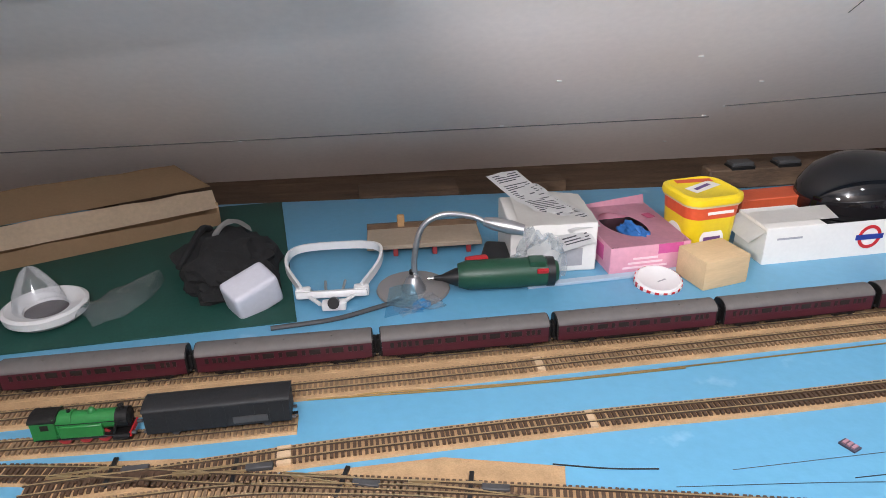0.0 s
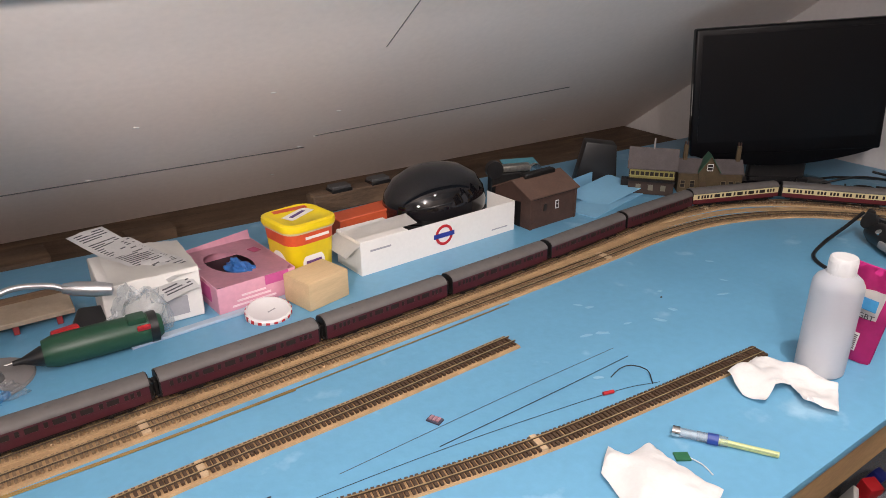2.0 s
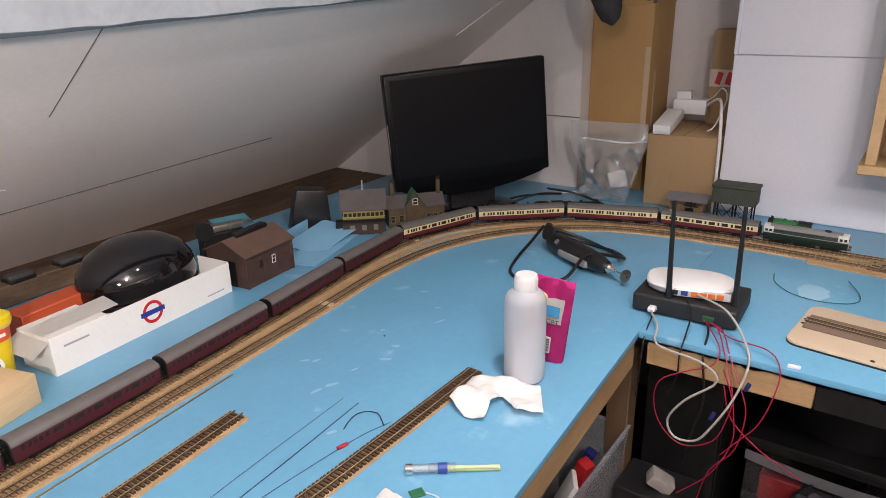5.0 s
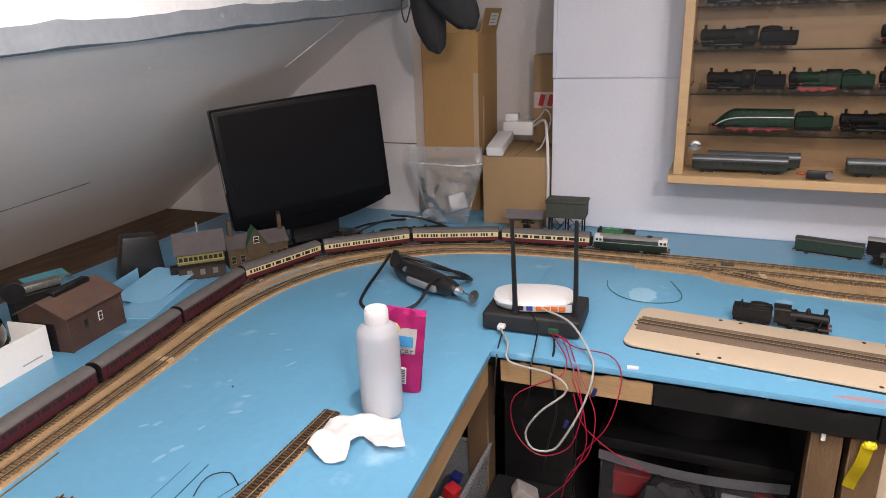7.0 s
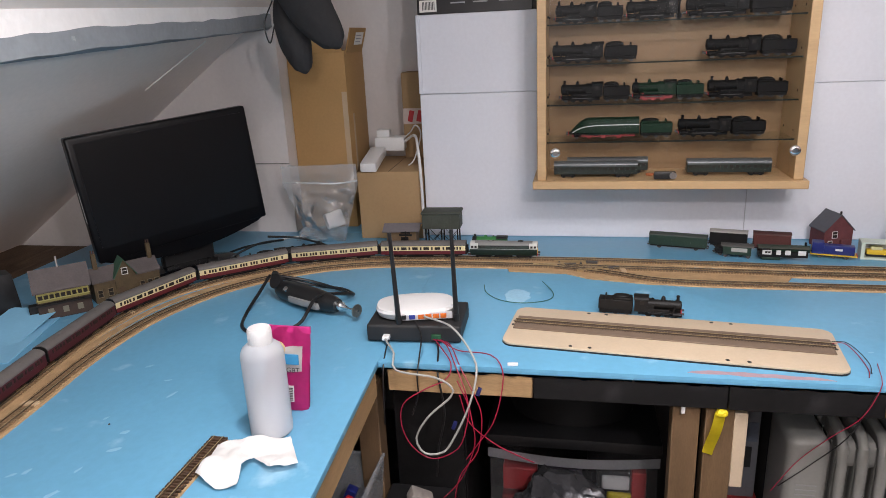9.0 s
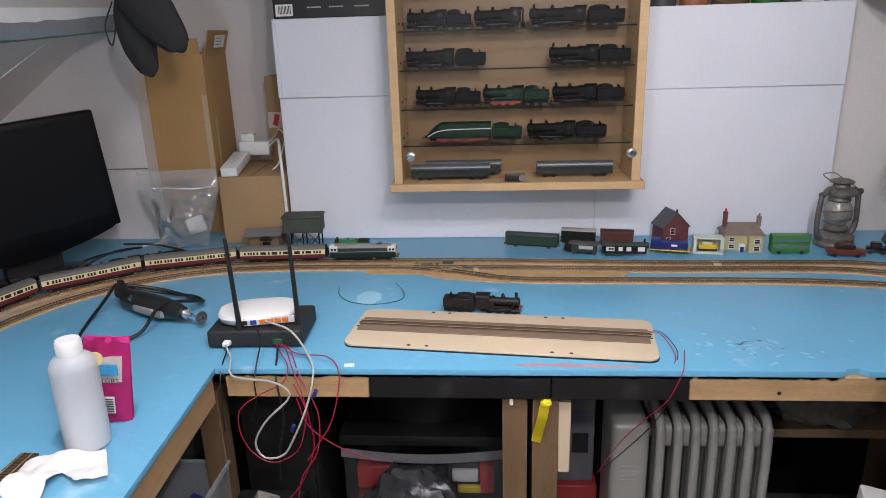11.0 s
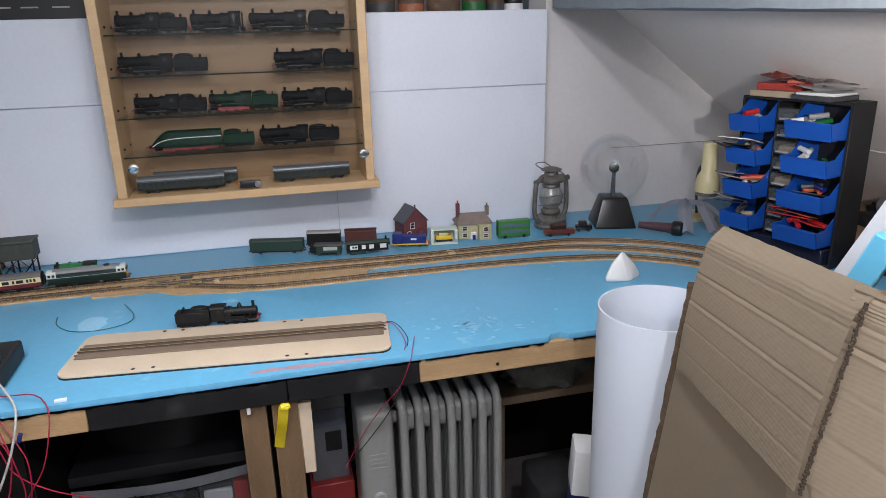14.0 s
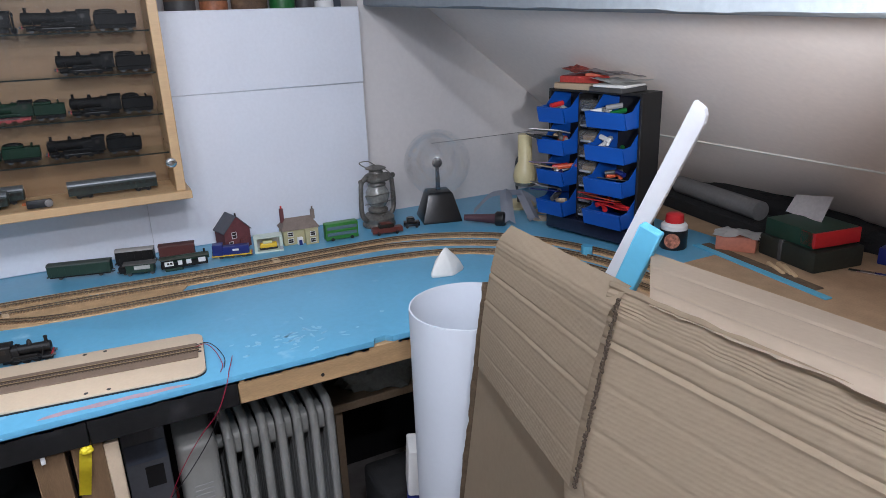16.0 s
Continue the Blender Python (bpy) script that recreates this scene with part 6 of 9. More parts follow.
saloon("model_car", "dark red-brown model car before the lantern", toward(2.462, -0.735, 2.445, -0.840) @ Matrix.Diagonal((1.1, 1.3, 1.6, 1)), mat("oxblood", (0.12, 0.030, 0.022), 0.35, bump=0.0), 0.092)
saloon("model_car", "black model car beside the globe's base", toward(2.485, -0.862, 2.468, -0.912) @ Matrix.Diagonal((1.1, 1.2, 1.45, 1)), black_gloss, 0.050)


def lantern():
    tin = mat("sooty_tin", (0.155, 0.145, 0.130), 0.5, metal=0.45, var=0.35, scale=40, grain=160, bump=0.15)
    th = thing("hurricane_lantern", "aged grey tin hurricane lantern with a sooty chimney", "lantern", at(2.560, -0.803, B, 20) @ Matrix.Diagonal((1.12, 1.12, 1.16, 1)))
    part("fount", lathe(nb(), [(0, 0), (0.047, 0), (0.050, 0.004), (0.050, 0.010), (0.047, 0.014), (0.048, 0.028), (0.040, 0.036), (0.024, 0.040), (0, 0.042)], I4, 36), tin, th, "tin oil fount")
    part("filler_cap", cyl(nb(), 0.008, 0.008, at(-0.030, 0.012, 0.034), 14), tin, th)
    part("burner", lathe(nb(), [(0.024, 0.040), (0.030, 0.046), (0.030, 0.052), (0.020, 0.060), (0, 0.060)], I4, 26), tin, th)
    part("chimney_glass", lathe(nb(), [(0.022, 0.060), (0.031, 0.072), (0.036, 0.088), (0.034, 0.104), (0.025, 0.120)], I4, 30), mat("sooty_glass", (0.22, 0.22, 0.205), 0.22, var=0.3, scale=30, bump=0.0, spec=0.6), th, "sooty grey glass chimney")
    part("hood", lathe(nb(), [(0.025, 0.120), (0.028, 0.124), (0.026, 0.132), (0.040, 0.138), (0.041, 0.144), (0.034, 0.152), (0.022, 0.158), (0.020, 0.166), (0, 0.168)], I4, 32), tin, th, "stepped tin hood")
    part("cap", lathe(nb(), [(0.008, 0.166), (0.030, 0.170), (0.031, 0.173), (0.018, 0.178), (0, 0.180)], I4, 30), tin, th, "flat round cap")
    for s in (-1, 1):
        part("side_tube", tube(nb(), spline([(0, s * 0.040, 0.022), (0, s * 0.058, 0.034), (0, s * 0.065, 0.060), (0, s * 0.063, 0.110), (0, s * 0.058, 0.138), (0, s * 0.040, 0.147), (0, s * 0.030, 0.146)], 0.008), 0.0072, 10), tin, th)
        part("ear", cyl(nb(), 0.008, 0.006, at(0, s * 0.064, 0.140, 0, 90), 14), tin, th)
        for q in (0.076, 0.100):
            part("wire_guard", tube(nb(), [(-0.012, s * 0.060, q), (-0.030, s * 0.030, q), (-0.037, 0, q + 0.002)], 0.0014, 6), tin, th)
    part("bail", tube(nb(), spline([(0.0, -0.064, 0.142), (0.020, -0.050, 0.158), (0.028, 0.0, 0.166), (0.020, 0.045, 0.190), (0.0, 0.030, 0.196), (-0.004, 0.006, 0.182)], 0.008), 0.0016, 6), tin, th)
    return th


lantern()


def plasma_globe():
    th = thing("plasma_globe", "clear glass plasma globe on a black plinth, unlit", "globe lamp", at(2.522, -1.014, B, -15))
    bm = nb()
    lo = [(-0.069, -0.069), (0.069, -0.069), (0.069, 0.069), (-0.069, 0.069)]
    verts = [[bm.verts.new((x * k, y * k, z)) for x, y in lo] for k, z in ((0.98, 0.0), (0.98, 0.006), (0.62, 0.096), (0.55, 0.102))]
    bm.faces.new(verts[0][::-1]), bm.faces.new(verts[-1])
    for a, b in zip(verts, verts[1:]):
        for k in range(4):
            bm.faces.new((a[k], a[(k + 1) % 4], b[(k + 1) % 4], b[k]))
    bmesh.ops.bevel(bm, geom=bm.edges[:], offset=0.003, segments=2, profile=0.6, affect="EDGES")
    part("plinth", bm, mat("satin_black", (0.010, 0.010, 0.011), 0.28, var=0.1, bump=0.0), th, "black plinth with sloping faces")
    gl = clear("globe_glass", (0.985, 0.988, 0.99), 0.05, 0.20, 0.010, 0.09)
    part("glass", ball(nb(), 0.113, at(0, 0, 0.198), 48), gl, th, "clear glass sphere")
    part("stem", tube(nb(), [(0, 0, 0.090), (0, 0, 0.185)], 0.009, 14, taper=0.006), mat("smoke_stem", (0.05, 0.05, 0.055), 0.2, bump=0.0), th)
    part("electrode", ball(nb(), 0.018, at(0, 0, 0.197), 24), black_gloss, th)
    part("collar", cyl(nb(), 0.032, 0.010, at(0, 0, 0.090), 28), black_plastic, th)
    part("switch", box(nb(), 0.012, 0.004, 0.008, at(-0.015, -0.0500, 0.030)), dark_grey, th)
    return th


plasma_globe()
th = thing("torch", "grey and maroon hand torch lying on the board", "torch", toward(2.402, -1.066, 2.328, -1.146, B + 0.022) @ Matrix.Diagonal((1.15, 1.3, 1.3, 1)))
part("barrel", lathe(nb(), [(0, -0.060), (0.008, -0.060), (0.010, -0.02), (0.013, 0.030), (0.017, 0.036), (0.017, 0.058), (0.014, 0.060), (0, 0.060)], at(0, 0, 0, 0, 0, 90), 24), mat("maroon_rubber", (0.08, 0.035, 0.045), 0.5, bump=0.05), th)
part("head_ring", lathe(nb(), [(0.0172, 0.034), (0.0190, 0.038), (0.0190, 0.058), (0.0150, 0.063), (0, 0.064)], at(0, 0, 0, 0, 0, 90), 24), black_plastic, th, "black rubber head")

# ---- water tank, hut and other buildings by the recess ----
tank_green = mat("tank_green", (0.045, 0.052, 0.040), 0.65, var=0.2, scale=40, bump=0.15)
th = thing("water_tank", "dark olive model water tank on braced legs", "model building", at(2.510, 0.826, B, 92))
part("tank", box(nb(), 0.118, 0.062, 0.046, at(0, 0, 0.078), 0.0015), tank_green, th)
part("lid", box(nb(), 0.124, 0.068, 0.008, at(0, 0, 0.124), 0.002), tank_green, th)
for k in range(6):
    for s in (-1, 1):
        part("rib", box(nb(), 0.002, 0.002, 0.044, at(-0.05 + 0.02 * k, s * 0.031, 0.079)), tank_green, th)
for x in (-0.05, 0, 0.05):
    for y in (-0.024, 0.024):
        leg = part("leg", box(nb(), 0.004, 0.004, 0.078, at(x, y, 0)), black_model, th)
        part("foot", box(nb(), 0.008, 0.008, 0.005, at(x, y, 0)), white_plastic, leg)
for x in (-0.025, 0.025):
    for y in (-0.026, 0.026):
        for s in (-1, 1):
            part("brace", tube(nb(), [(x - s * 0.025, y, 0.010), (x + s * 0.025, y, 0.068)], 0.0010, 6), black_model, th)
th = thing("goods_hut", "brown low model hut with a grey roof and loading steps", "model building", at(2.545, 0.965, B, 96))
part("wall", box(nb(), 0.095, 0.070, 0.064, I4, 0.001), mat("hut_wood", (0.17, 0.11, 0.06), 0.8, var=0.2, bump=0.15), th)
part("roof", pitched(nb(), 0.098, 0.074, 0.064, 0.012, 0.010), mat("hut_roof", (0.15, 0.14, 0.15), 0.7, var=0.12, bump=0.1), th, "grey roof")
part("doorway", box(nb(), 0.024, 0.002, 0.034, at(-0.01, 0.0356, 0.008)), black_model, th)
part("steps", box(nb(), 0.045, 0.030, 0.016, at(0.055, 0.030, 0), 0.002), mat("stone_steps", (0.30, 0.21, 0.12), 0.8, bump=0.2), th)
th = thing("signal_post", "black two-armed model signal post near the hut", "model signal", at(2.462, 0.935, B))
part("post", cyl(nb(), 0.0022, 0.075, I4, 8), black_model, th)
part("arm", box(nb(), 0.004, 0.040, 0.006, at(0, 0, 0.060)), black_model, th)
part("arm", box(nb(), 0.004, 0.030, 0.005, at(0, 0, 0.068)), black_model, th)
part("base", cyl(nb(), 0.007, 0.004, I4, 12), black_model, th)

# ---- cartons, bag and adapter in the recess ----
def carton(name, label, m, sx, sy, sz, material=card, tape=True, flaps=True):
    th = thing(name, label, "cardboard box", m, "cardboard boxes")
    part("body", box(nb(), sx, sy, sz, I4, 0.003, 2), material, th)
    if flaps:
        part("seam", box(nb(), sx * 0.98, 0.0016, 0.0010, at(0, 0, sz)), card_dark, th)
    return th


th = carton("tall_carton", "tall plain brown cardboard box with an open taped top", at(2.888, 1.300, B, 2), 0.235, 0.205, 0.615, mat("carton_tan", (0.42, 0.25, 0.10), 0.8, var=0.08, scale=5, grain=120, bump=0.06))
part("tape", box(nb(), 0.0014, 0.018, 0.30, at(-0.1181, -0.092, 0.18)), card_pale, th, "pale packing tape")
part("tape", box(nb(), 0.016, 0.0014, 0.20, at(-0.06, -0.1032, 0.20)), card_pale, th)
part("front_flap", box(nb(), 0.003, 0.195, 0.052, at(-0.121, 0, 0.612, 0, 0, -8)), bpy.data.materials["carton_tan"], th)
part("label_flap", box(nb(), 0.200, 0.004, 0.085, at(0.0, -0.103, 0.606, 0, 16)), bpy.data.materials["carton_tan"], th)
part("label", box(nb(), 0.095, 0.0012, 0.042, at(0.0, -0.120, 0.632, 0, 16)), white_card, th, "white address label with bars")
for k in range(3):
    part("print_bar", box(nb(), 0.060, 0.0012, 0.003, at(-0.01, -0.1228 - 0.0030 * k, 0.640 + 0.0105 * k, 0, 16)), grey_print, th)
th = carton("small_carton", "plain brown cardboard box in the recess", at(2.790, 1.032, B, 2), 0.31, 0.215, 0.228, mat("carton_brown", (0.36, 0.235, 0.12), 0.82, var=0.07, scale=5, grain=120, bump=0.06))
th = carton("courier_carton", "brown courier box with red striped tape", at(2.955, 0.965, B, 0), 0.10, 0.14, 0.53, bpy.data.materials["carton_brown"])
part("courier_tape", box(nb(), 0.0014, 0.139, 0.055, at(-0.0508, 0, 0.350)), mat("courier_pale", (0.62, 0.50, 0.44), 0.5, bump=0.0), th, "pale courier tape")
for k in range(4):
    part("tape_mark", box(nb(), 0.0020, 0.018, 0.040, at(-0.0512, 0.045 - 0.032 * k, 0.358, 0, 14)), red_paint, th)
th = thing("power_adapter", "white power strip with a plug block and lead", "power strip", at(2.735, 1.085, B + 0.229, 0))
part("strip", box(nb(), 0.175, 0.054, 0.030, at(-0.025, 0.012, 0.014, 4, 0, -9), 0.004, 2), white_plastic, th)
part("plug_block", box(nb(), 0.060, 0.105, 0.048, at(0.120, -0.012, 0.036, 6), 0.006, 2), white_plastic, th)
part("plug_block", box(nb(), 0.040, 0.046, 0.026, at(0.122, 0.012, 0.083, 6), 0.004, 2), white_plastic, th)
part("lead", tube(nb(), spline([(0.115, -0.060, 0.062), (0.02, -0.125, 0.100), (-0.072, -0.157, 0.062), (-0.108, -0.170, -0.02), (-0.110, -0.172, -0.12), (-0.106, -0.172, -0.224)], 0.012), 0.0048, 8), white_plastic, th, "thick white lead")
part("lead", tube(nb(), spline([(0.12, -0.05, 0.070), (0.10, -0.09, 0.10), (0.06, -0.12, 0.13), (0.05, -0.14, 0.10), (0.02, -0.12, 0.02), (0.01, -0.10, 0.0)], 0.012), 0.0025, 6), white_plastic, th)
th = thing("zip_bag", "clear zip bag holding a white plug, standing in the corner", "plastic bag", at(2.585, 1.250, B, 98))
bag_film = clear("bag_film", (0.95, 0.955, 0.96), 0.14, 0.75, 0.24)
for s in (-1, 1):
    part("film", sheet(nb(), 22, 26, lambda u, v: ((u - 0.5) * (0.115 + 0.135 * min(1.0, v / 0.76)) - 0.012 * (1 - v), s * (0.042 * math.sin(3.1 * min(1, v / 0.78)) * (1 - abs(2 * u - 1) ** 2.2) * (v < 0.78) + 0.003) + 0.030 * noise.noise((u * 5, v * 6, s + 3)) * math.sin(3.1 * v) + 0.014 * abs(noise.noise((u * 9, v * 11, s + 5))) * math.sin(3.1 * min(1, v / 0.8)), 0.262 * v - 0.010 * noise.noise((u * 4, v, 5)) * v), 0.0006), bag_film, th)
part("zip_seal", tube(nb(), spline([(-0.125, 0.0, 0.206), (-0.05, 0.006, 0.200), (0.04, -0.004, 0.203), (0.125, 0.0, 0.208)], 0.01), 0.0026, 6), mat("seal_white", (0.72, 0.74, 0.76), 0.4, bump=0.0), th)
part("plug", box(nb(), 0.060, 0.040, 0.055, at(-0.045, 0, 0.050, 30, 18, 10), 0.008, 2), white_plastic, th, "white plug inside")
part("inner_wrap", crumple(nb(), 0.15, 0.05, 0.07, 15, 12, at(0.01, 0, 0.01)), film_cloudy, th)

# ---- display cabinet ----
Y0, Y1, XF, XB, Z0 = 0.530, -0.196, 2.490, 2.676, 1.104
YM, WY = (Y0 + Y1) / 2, Y0 - Y1
th = thing("display_cabinet", "beech wall cabinet with glass shelves of model locomotives", "cabinet", at(0, 0, 0))
for y in (Y0 - 0.013, Y1 + 0.013):
    part("side_panel", box(nb(), XB - XF, 0.026, 0.80, at((XF + XB) / 2, y, Z0 + 0.022), 0.0015), beech, th)
part("base_board", box(nb(), XB - XF + 0.012, WY + 0.026, 0.024, at((XF + XB) / 2 - 0.006, YM, Z0 - 0.002), 0.002), beech, th)
part("top_board", box(nb(), XB - XF, WY, 0.024, at((XF + XB) / 2, YM, Z0 + 0.822), 0.002), beech, th)
part("back_panel", box(nb(), 0.006, WY - 0.05, 0.79, at(XB - 0.006, YM, Z0 + 0.022)), beech_dimmed, th)
shelf_glass = clear("shelf_glass", (0.93, 0.95, 0.94), 0.10, 0.02, base=0.0)
SHELVES = [1.236, 1.343, 1.455, 1.564, 1.676, 1.785]
for z in SHELVES:
    part("glass_shelf", box(nb(), XB - XF - 0.034, WY - 0.054, 0.004, at((XF + XB) / 2 + 0.010, YM, z - 0.004)), shelf_glass, th)
    part("shelf_edge", box(nb(), 0.0012, WY - 0.054, 0.004, at(XF + 0.0262, YM, z - 0.004)), mat("glass_edge", (0.016, 0.020, 0.017), 0.6, bump=0.0, spec=0.1) if z < 1.3 else bpy.data.materials["glass_edge"], th, "dark green glass edge")
    for y in (Y0 - 0.0268, Y1 + 0.0268):
        for x in (XF + 0.05, XB - 0.04):
            part("shelf_pin", cyl(nb(), 0.003, 0.004, at(x, y, z + 0.02, 0, 90), 8), screw_hole, th)
pane_glass = clear("door_glass", (0.985, 0.99, 0.99), 0.28, 0.05, base=0.003)
for y, x in ((YM + WY / 4 - 0.012, XF + 0.006), (YM - WY / 4 + 0.012, XF + 0.012)):
    d = part("glass_door", box(nb(), 0.003, WY / 2 - 0.016, 0.796, at(x, y, Z0 + 0.023)), pane_glass, th, "clear sliding glass door")
    d.visible_shadow = False
for y in (0.478, -0.168):
    part("door_knob", lathe(nb(), [(0, 0), (0.014, 0), (0.015, 0.003), (0.012, 0.006), (0.006, 0.007), (0, 0.006)], at(XF + 0.004, y, 1.207, 0, 0, -90), 24), chrome, th, "round chrome finger pull")
lk = part("lock", box(nb(), 0.010, 0.060, 0.022, at(XF + 0.001, 0.170, Z0 + 0.026), 0.004, 2), black_plastic, th, "black and chrome sliding lock")
part("lock_barrel", cyl(nb(), 0.010, 0.012, at(XF - 0.008, 0.148, Z0 + 0.037, 0, 0, 90), 18), chrome, lk)


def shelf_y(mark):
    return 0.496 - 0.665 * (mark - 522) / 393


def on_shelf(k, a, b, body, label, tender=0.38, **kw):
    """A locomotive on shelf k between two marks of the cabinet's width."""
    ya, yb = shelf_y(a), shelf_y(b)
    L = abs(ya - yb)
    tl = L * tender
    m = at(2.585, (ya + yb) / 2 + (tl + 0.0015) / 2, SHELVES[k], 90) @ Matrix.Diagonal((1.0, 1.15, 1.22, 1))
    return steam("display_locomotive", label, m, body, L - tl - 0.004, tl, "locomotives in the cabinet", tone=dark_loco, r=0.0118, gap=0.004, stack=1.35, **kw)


dark_loco = mat("satin_black_loco", (0.006, 0.006, 0.0065), 0.6, var=0.35, scale=60, bump=0.05, spec=0.12)
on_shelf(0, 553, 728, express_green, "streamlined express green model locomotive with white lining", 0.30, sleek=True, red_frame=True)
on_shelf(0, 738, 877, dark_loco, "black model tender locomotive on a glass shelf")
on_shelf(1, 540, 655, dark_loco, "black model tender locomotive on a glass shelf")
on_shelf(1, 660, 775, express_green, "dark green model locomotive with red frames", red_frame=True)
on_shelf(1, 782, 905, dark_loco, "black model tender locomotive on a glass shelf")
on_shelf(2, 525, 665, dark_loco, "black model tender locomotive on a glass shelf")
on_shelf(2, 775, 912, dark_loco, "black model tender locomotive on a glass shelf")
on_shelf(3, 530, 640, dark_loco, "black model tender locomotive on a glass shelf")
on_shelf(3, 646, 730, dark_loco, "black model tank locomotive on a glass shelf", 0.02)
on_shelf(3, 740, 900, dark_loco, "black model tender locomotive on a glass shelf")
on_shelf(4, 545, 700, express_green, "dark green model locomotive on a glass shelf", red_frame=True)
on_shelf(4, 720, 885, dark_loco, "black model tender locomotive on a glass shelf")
coach_green = mat("coach_green", (0.012, 0.022, 0.019), 0.4, var=0.1, bump=0.0)
silver = mat("silver_roof", (0.13, 0.14, 0.148), 0.35, metal=0.3, var=0.05, bump=0.0)


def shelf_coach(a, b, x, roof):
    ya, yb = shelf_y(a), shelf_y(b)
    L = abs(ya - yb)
    c = thing("display_coach", "dark green model coach with a silver-grey roof", "railway coach", at(x, (ya + yb) / 2, Z0 + 0.022, 90), "coaches in the cabinet")
    part("body", box(nb(), L, 0.035, 0.026, at(0, 0, 0.011), 0.001), coach_green, c)
    part("roof", along(nb(), shell_ring(0.036, 0.037, 0.038, 0.049, 0), L), roof, c)
    for k in range(int(L / 0.016)):
        part("window", box(nb(), 0.010, 0.0360, 0.008, at(-L / 2 + 0.012 + 0.016 * k, 0, 0.024)), glass_dark, c)
    part("lining", box(nb(), L * 0.99, 0.0358, 0.0014, at(0, 0, 0.034)), silver, c)
    for q in (-1, 1):
        bogie(c, q * L * 0.33)
    return c


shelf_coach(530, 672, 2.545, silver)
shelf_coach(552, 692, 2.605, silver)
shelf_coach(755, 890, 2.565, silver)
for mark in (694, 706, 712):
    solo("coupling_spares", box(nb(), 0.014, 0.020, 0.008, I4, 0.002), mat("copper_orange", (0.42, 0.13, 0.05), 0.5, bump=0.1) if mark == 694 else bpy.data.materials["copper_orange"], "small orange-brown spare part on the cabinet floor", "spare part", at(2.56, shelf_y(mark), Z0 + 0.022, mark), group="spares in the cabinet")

# ---- what stands along the ledge's top ----
th = thing("black_product_box", "black printed product box with a white barcode label", "box", at(2.80, 0.735, 1.612))
part("carton", box(nb(), 0.20, 0.36, 0.16, I4, 0.002), mat("black_card", (0.010, 0.010, 0.012), 0.35, var=0.15, bump=0.0), th)
part("barcode_label", box(nb(), 0.001, 0.055, 0.035, at(-0.1006, 0.145, 0.008)), white_card, th)
for k in range(9):
    part("barcode_bar", box(nb(), 0.0014, 0.0022, 0.024, at(-0.1010, 0.125 + 0.0046 * k, 0.014)), black_plastic, th)
for y, z in ((-0.02, 0.03), (0.05, 0.03), (-0.10, 0.03), (0.02, 0.06)):
    part("print_bar", box(nb(), 0.001, 0.045, 0.004, at(-0.1006, y, z)), grey_print, th)
part("red_mark", cyl(nb(), 0.010, 0.001, at(-0.1002, 0.02, 0.085, 0, 0, -90), 16), red_dark, th)
for y, r, h, material, label in ((-0.29, 0.045, 0.14, dark_grey, "dark storage jar on the ledge"), (-0.39, 0.042, 0.13, mat("orange_tin", (0.30, 0.11, 0.05), 0.5, var=0.4, scale=40), "patterned orange and black tin"), (-0.50, 0.055, 0.10, rough_wood, "brown wooden bowl on the ledge"), (-0.605, 0.040, 0.14, mat("green_tin", (0.02, 0.12, 0.03), 0.4, var=0.2), "green tin with pale print"), (-0.68, 0.030, 0.12, dark_grey, "dark bottle on the ledge"), (-0.745, 0.032, 0.11, white_plastic, "small white pot with dark markings")):
    th = thing("storage_tin", label, "container", at(2.78, y, 1.612), "containers on the ledge")
    part("body", lathe(nb(), [(0, 0), (r, 0), (r * 1.02, 0.006), (r, h * 0.75), (r * 0.86, h * 0.86), (r * 0.88, h), (0, h)], I4, 28), material, th)
    part("band", lathe(nb(), [(r * 1.012, h * 0.20), (r * 1.03, h * 0.22), (r * 1.02, h * 0.40), (r * 1.005, h * 0.42)], I4, 28), rough_wood if material is not white_plastic else black_plastic, th)
th = thing("hanging_slippers", "pair of black fabric slippers hung from the purlin end", "slippers", at(2.33, 1.13, 1.50, 0))
for x, y, z, a, s in ((0.02, 0.060, 0.080, -10, 0.9), (-0.03, 0.000, 0.160, -32, 1.2)):
    bm = nb()
    geo = bmesh.ops.create_icosphere(bm, subdivisions=4, radius=1.0)
    for v in geo["verts"]:
        d_ = v.co.normalized()
        k = 1 + 0.06 * noise.noise(d_ * 3)
        v.co = at(x, y, z, 0, a) @ Vector((d_.x * 0.035 * k, d_.y * 0.052 * s * k, d_.z * 0.13 * s * k * (1 - 0.12 * d_.y)))
    part("slipper", bm, mat("charcoal_felt", (0.018, 0.018, 0.020), 0.8, var=0.2, bump=0.2) if s == 0.9 else bpy.data.materials["charcoal_felt"], th)
part("cord", tube(nb(), spline([(0, 0.10, 0.16), (0.0, 0.13, 0.10), (0, 0.12, 0.05), (0.0, 0.10, 0.10)], 0.01), 0.002, 6), black_plastic, th)
part("hook", tube(nb(), [(0.02, 0.0, 0.20), (0.02, 0.0, 0.26), (0.02, 0.14, 0.275), (0.02, 0.28, 0.275)], 0.004, 8), black_plastic, th)

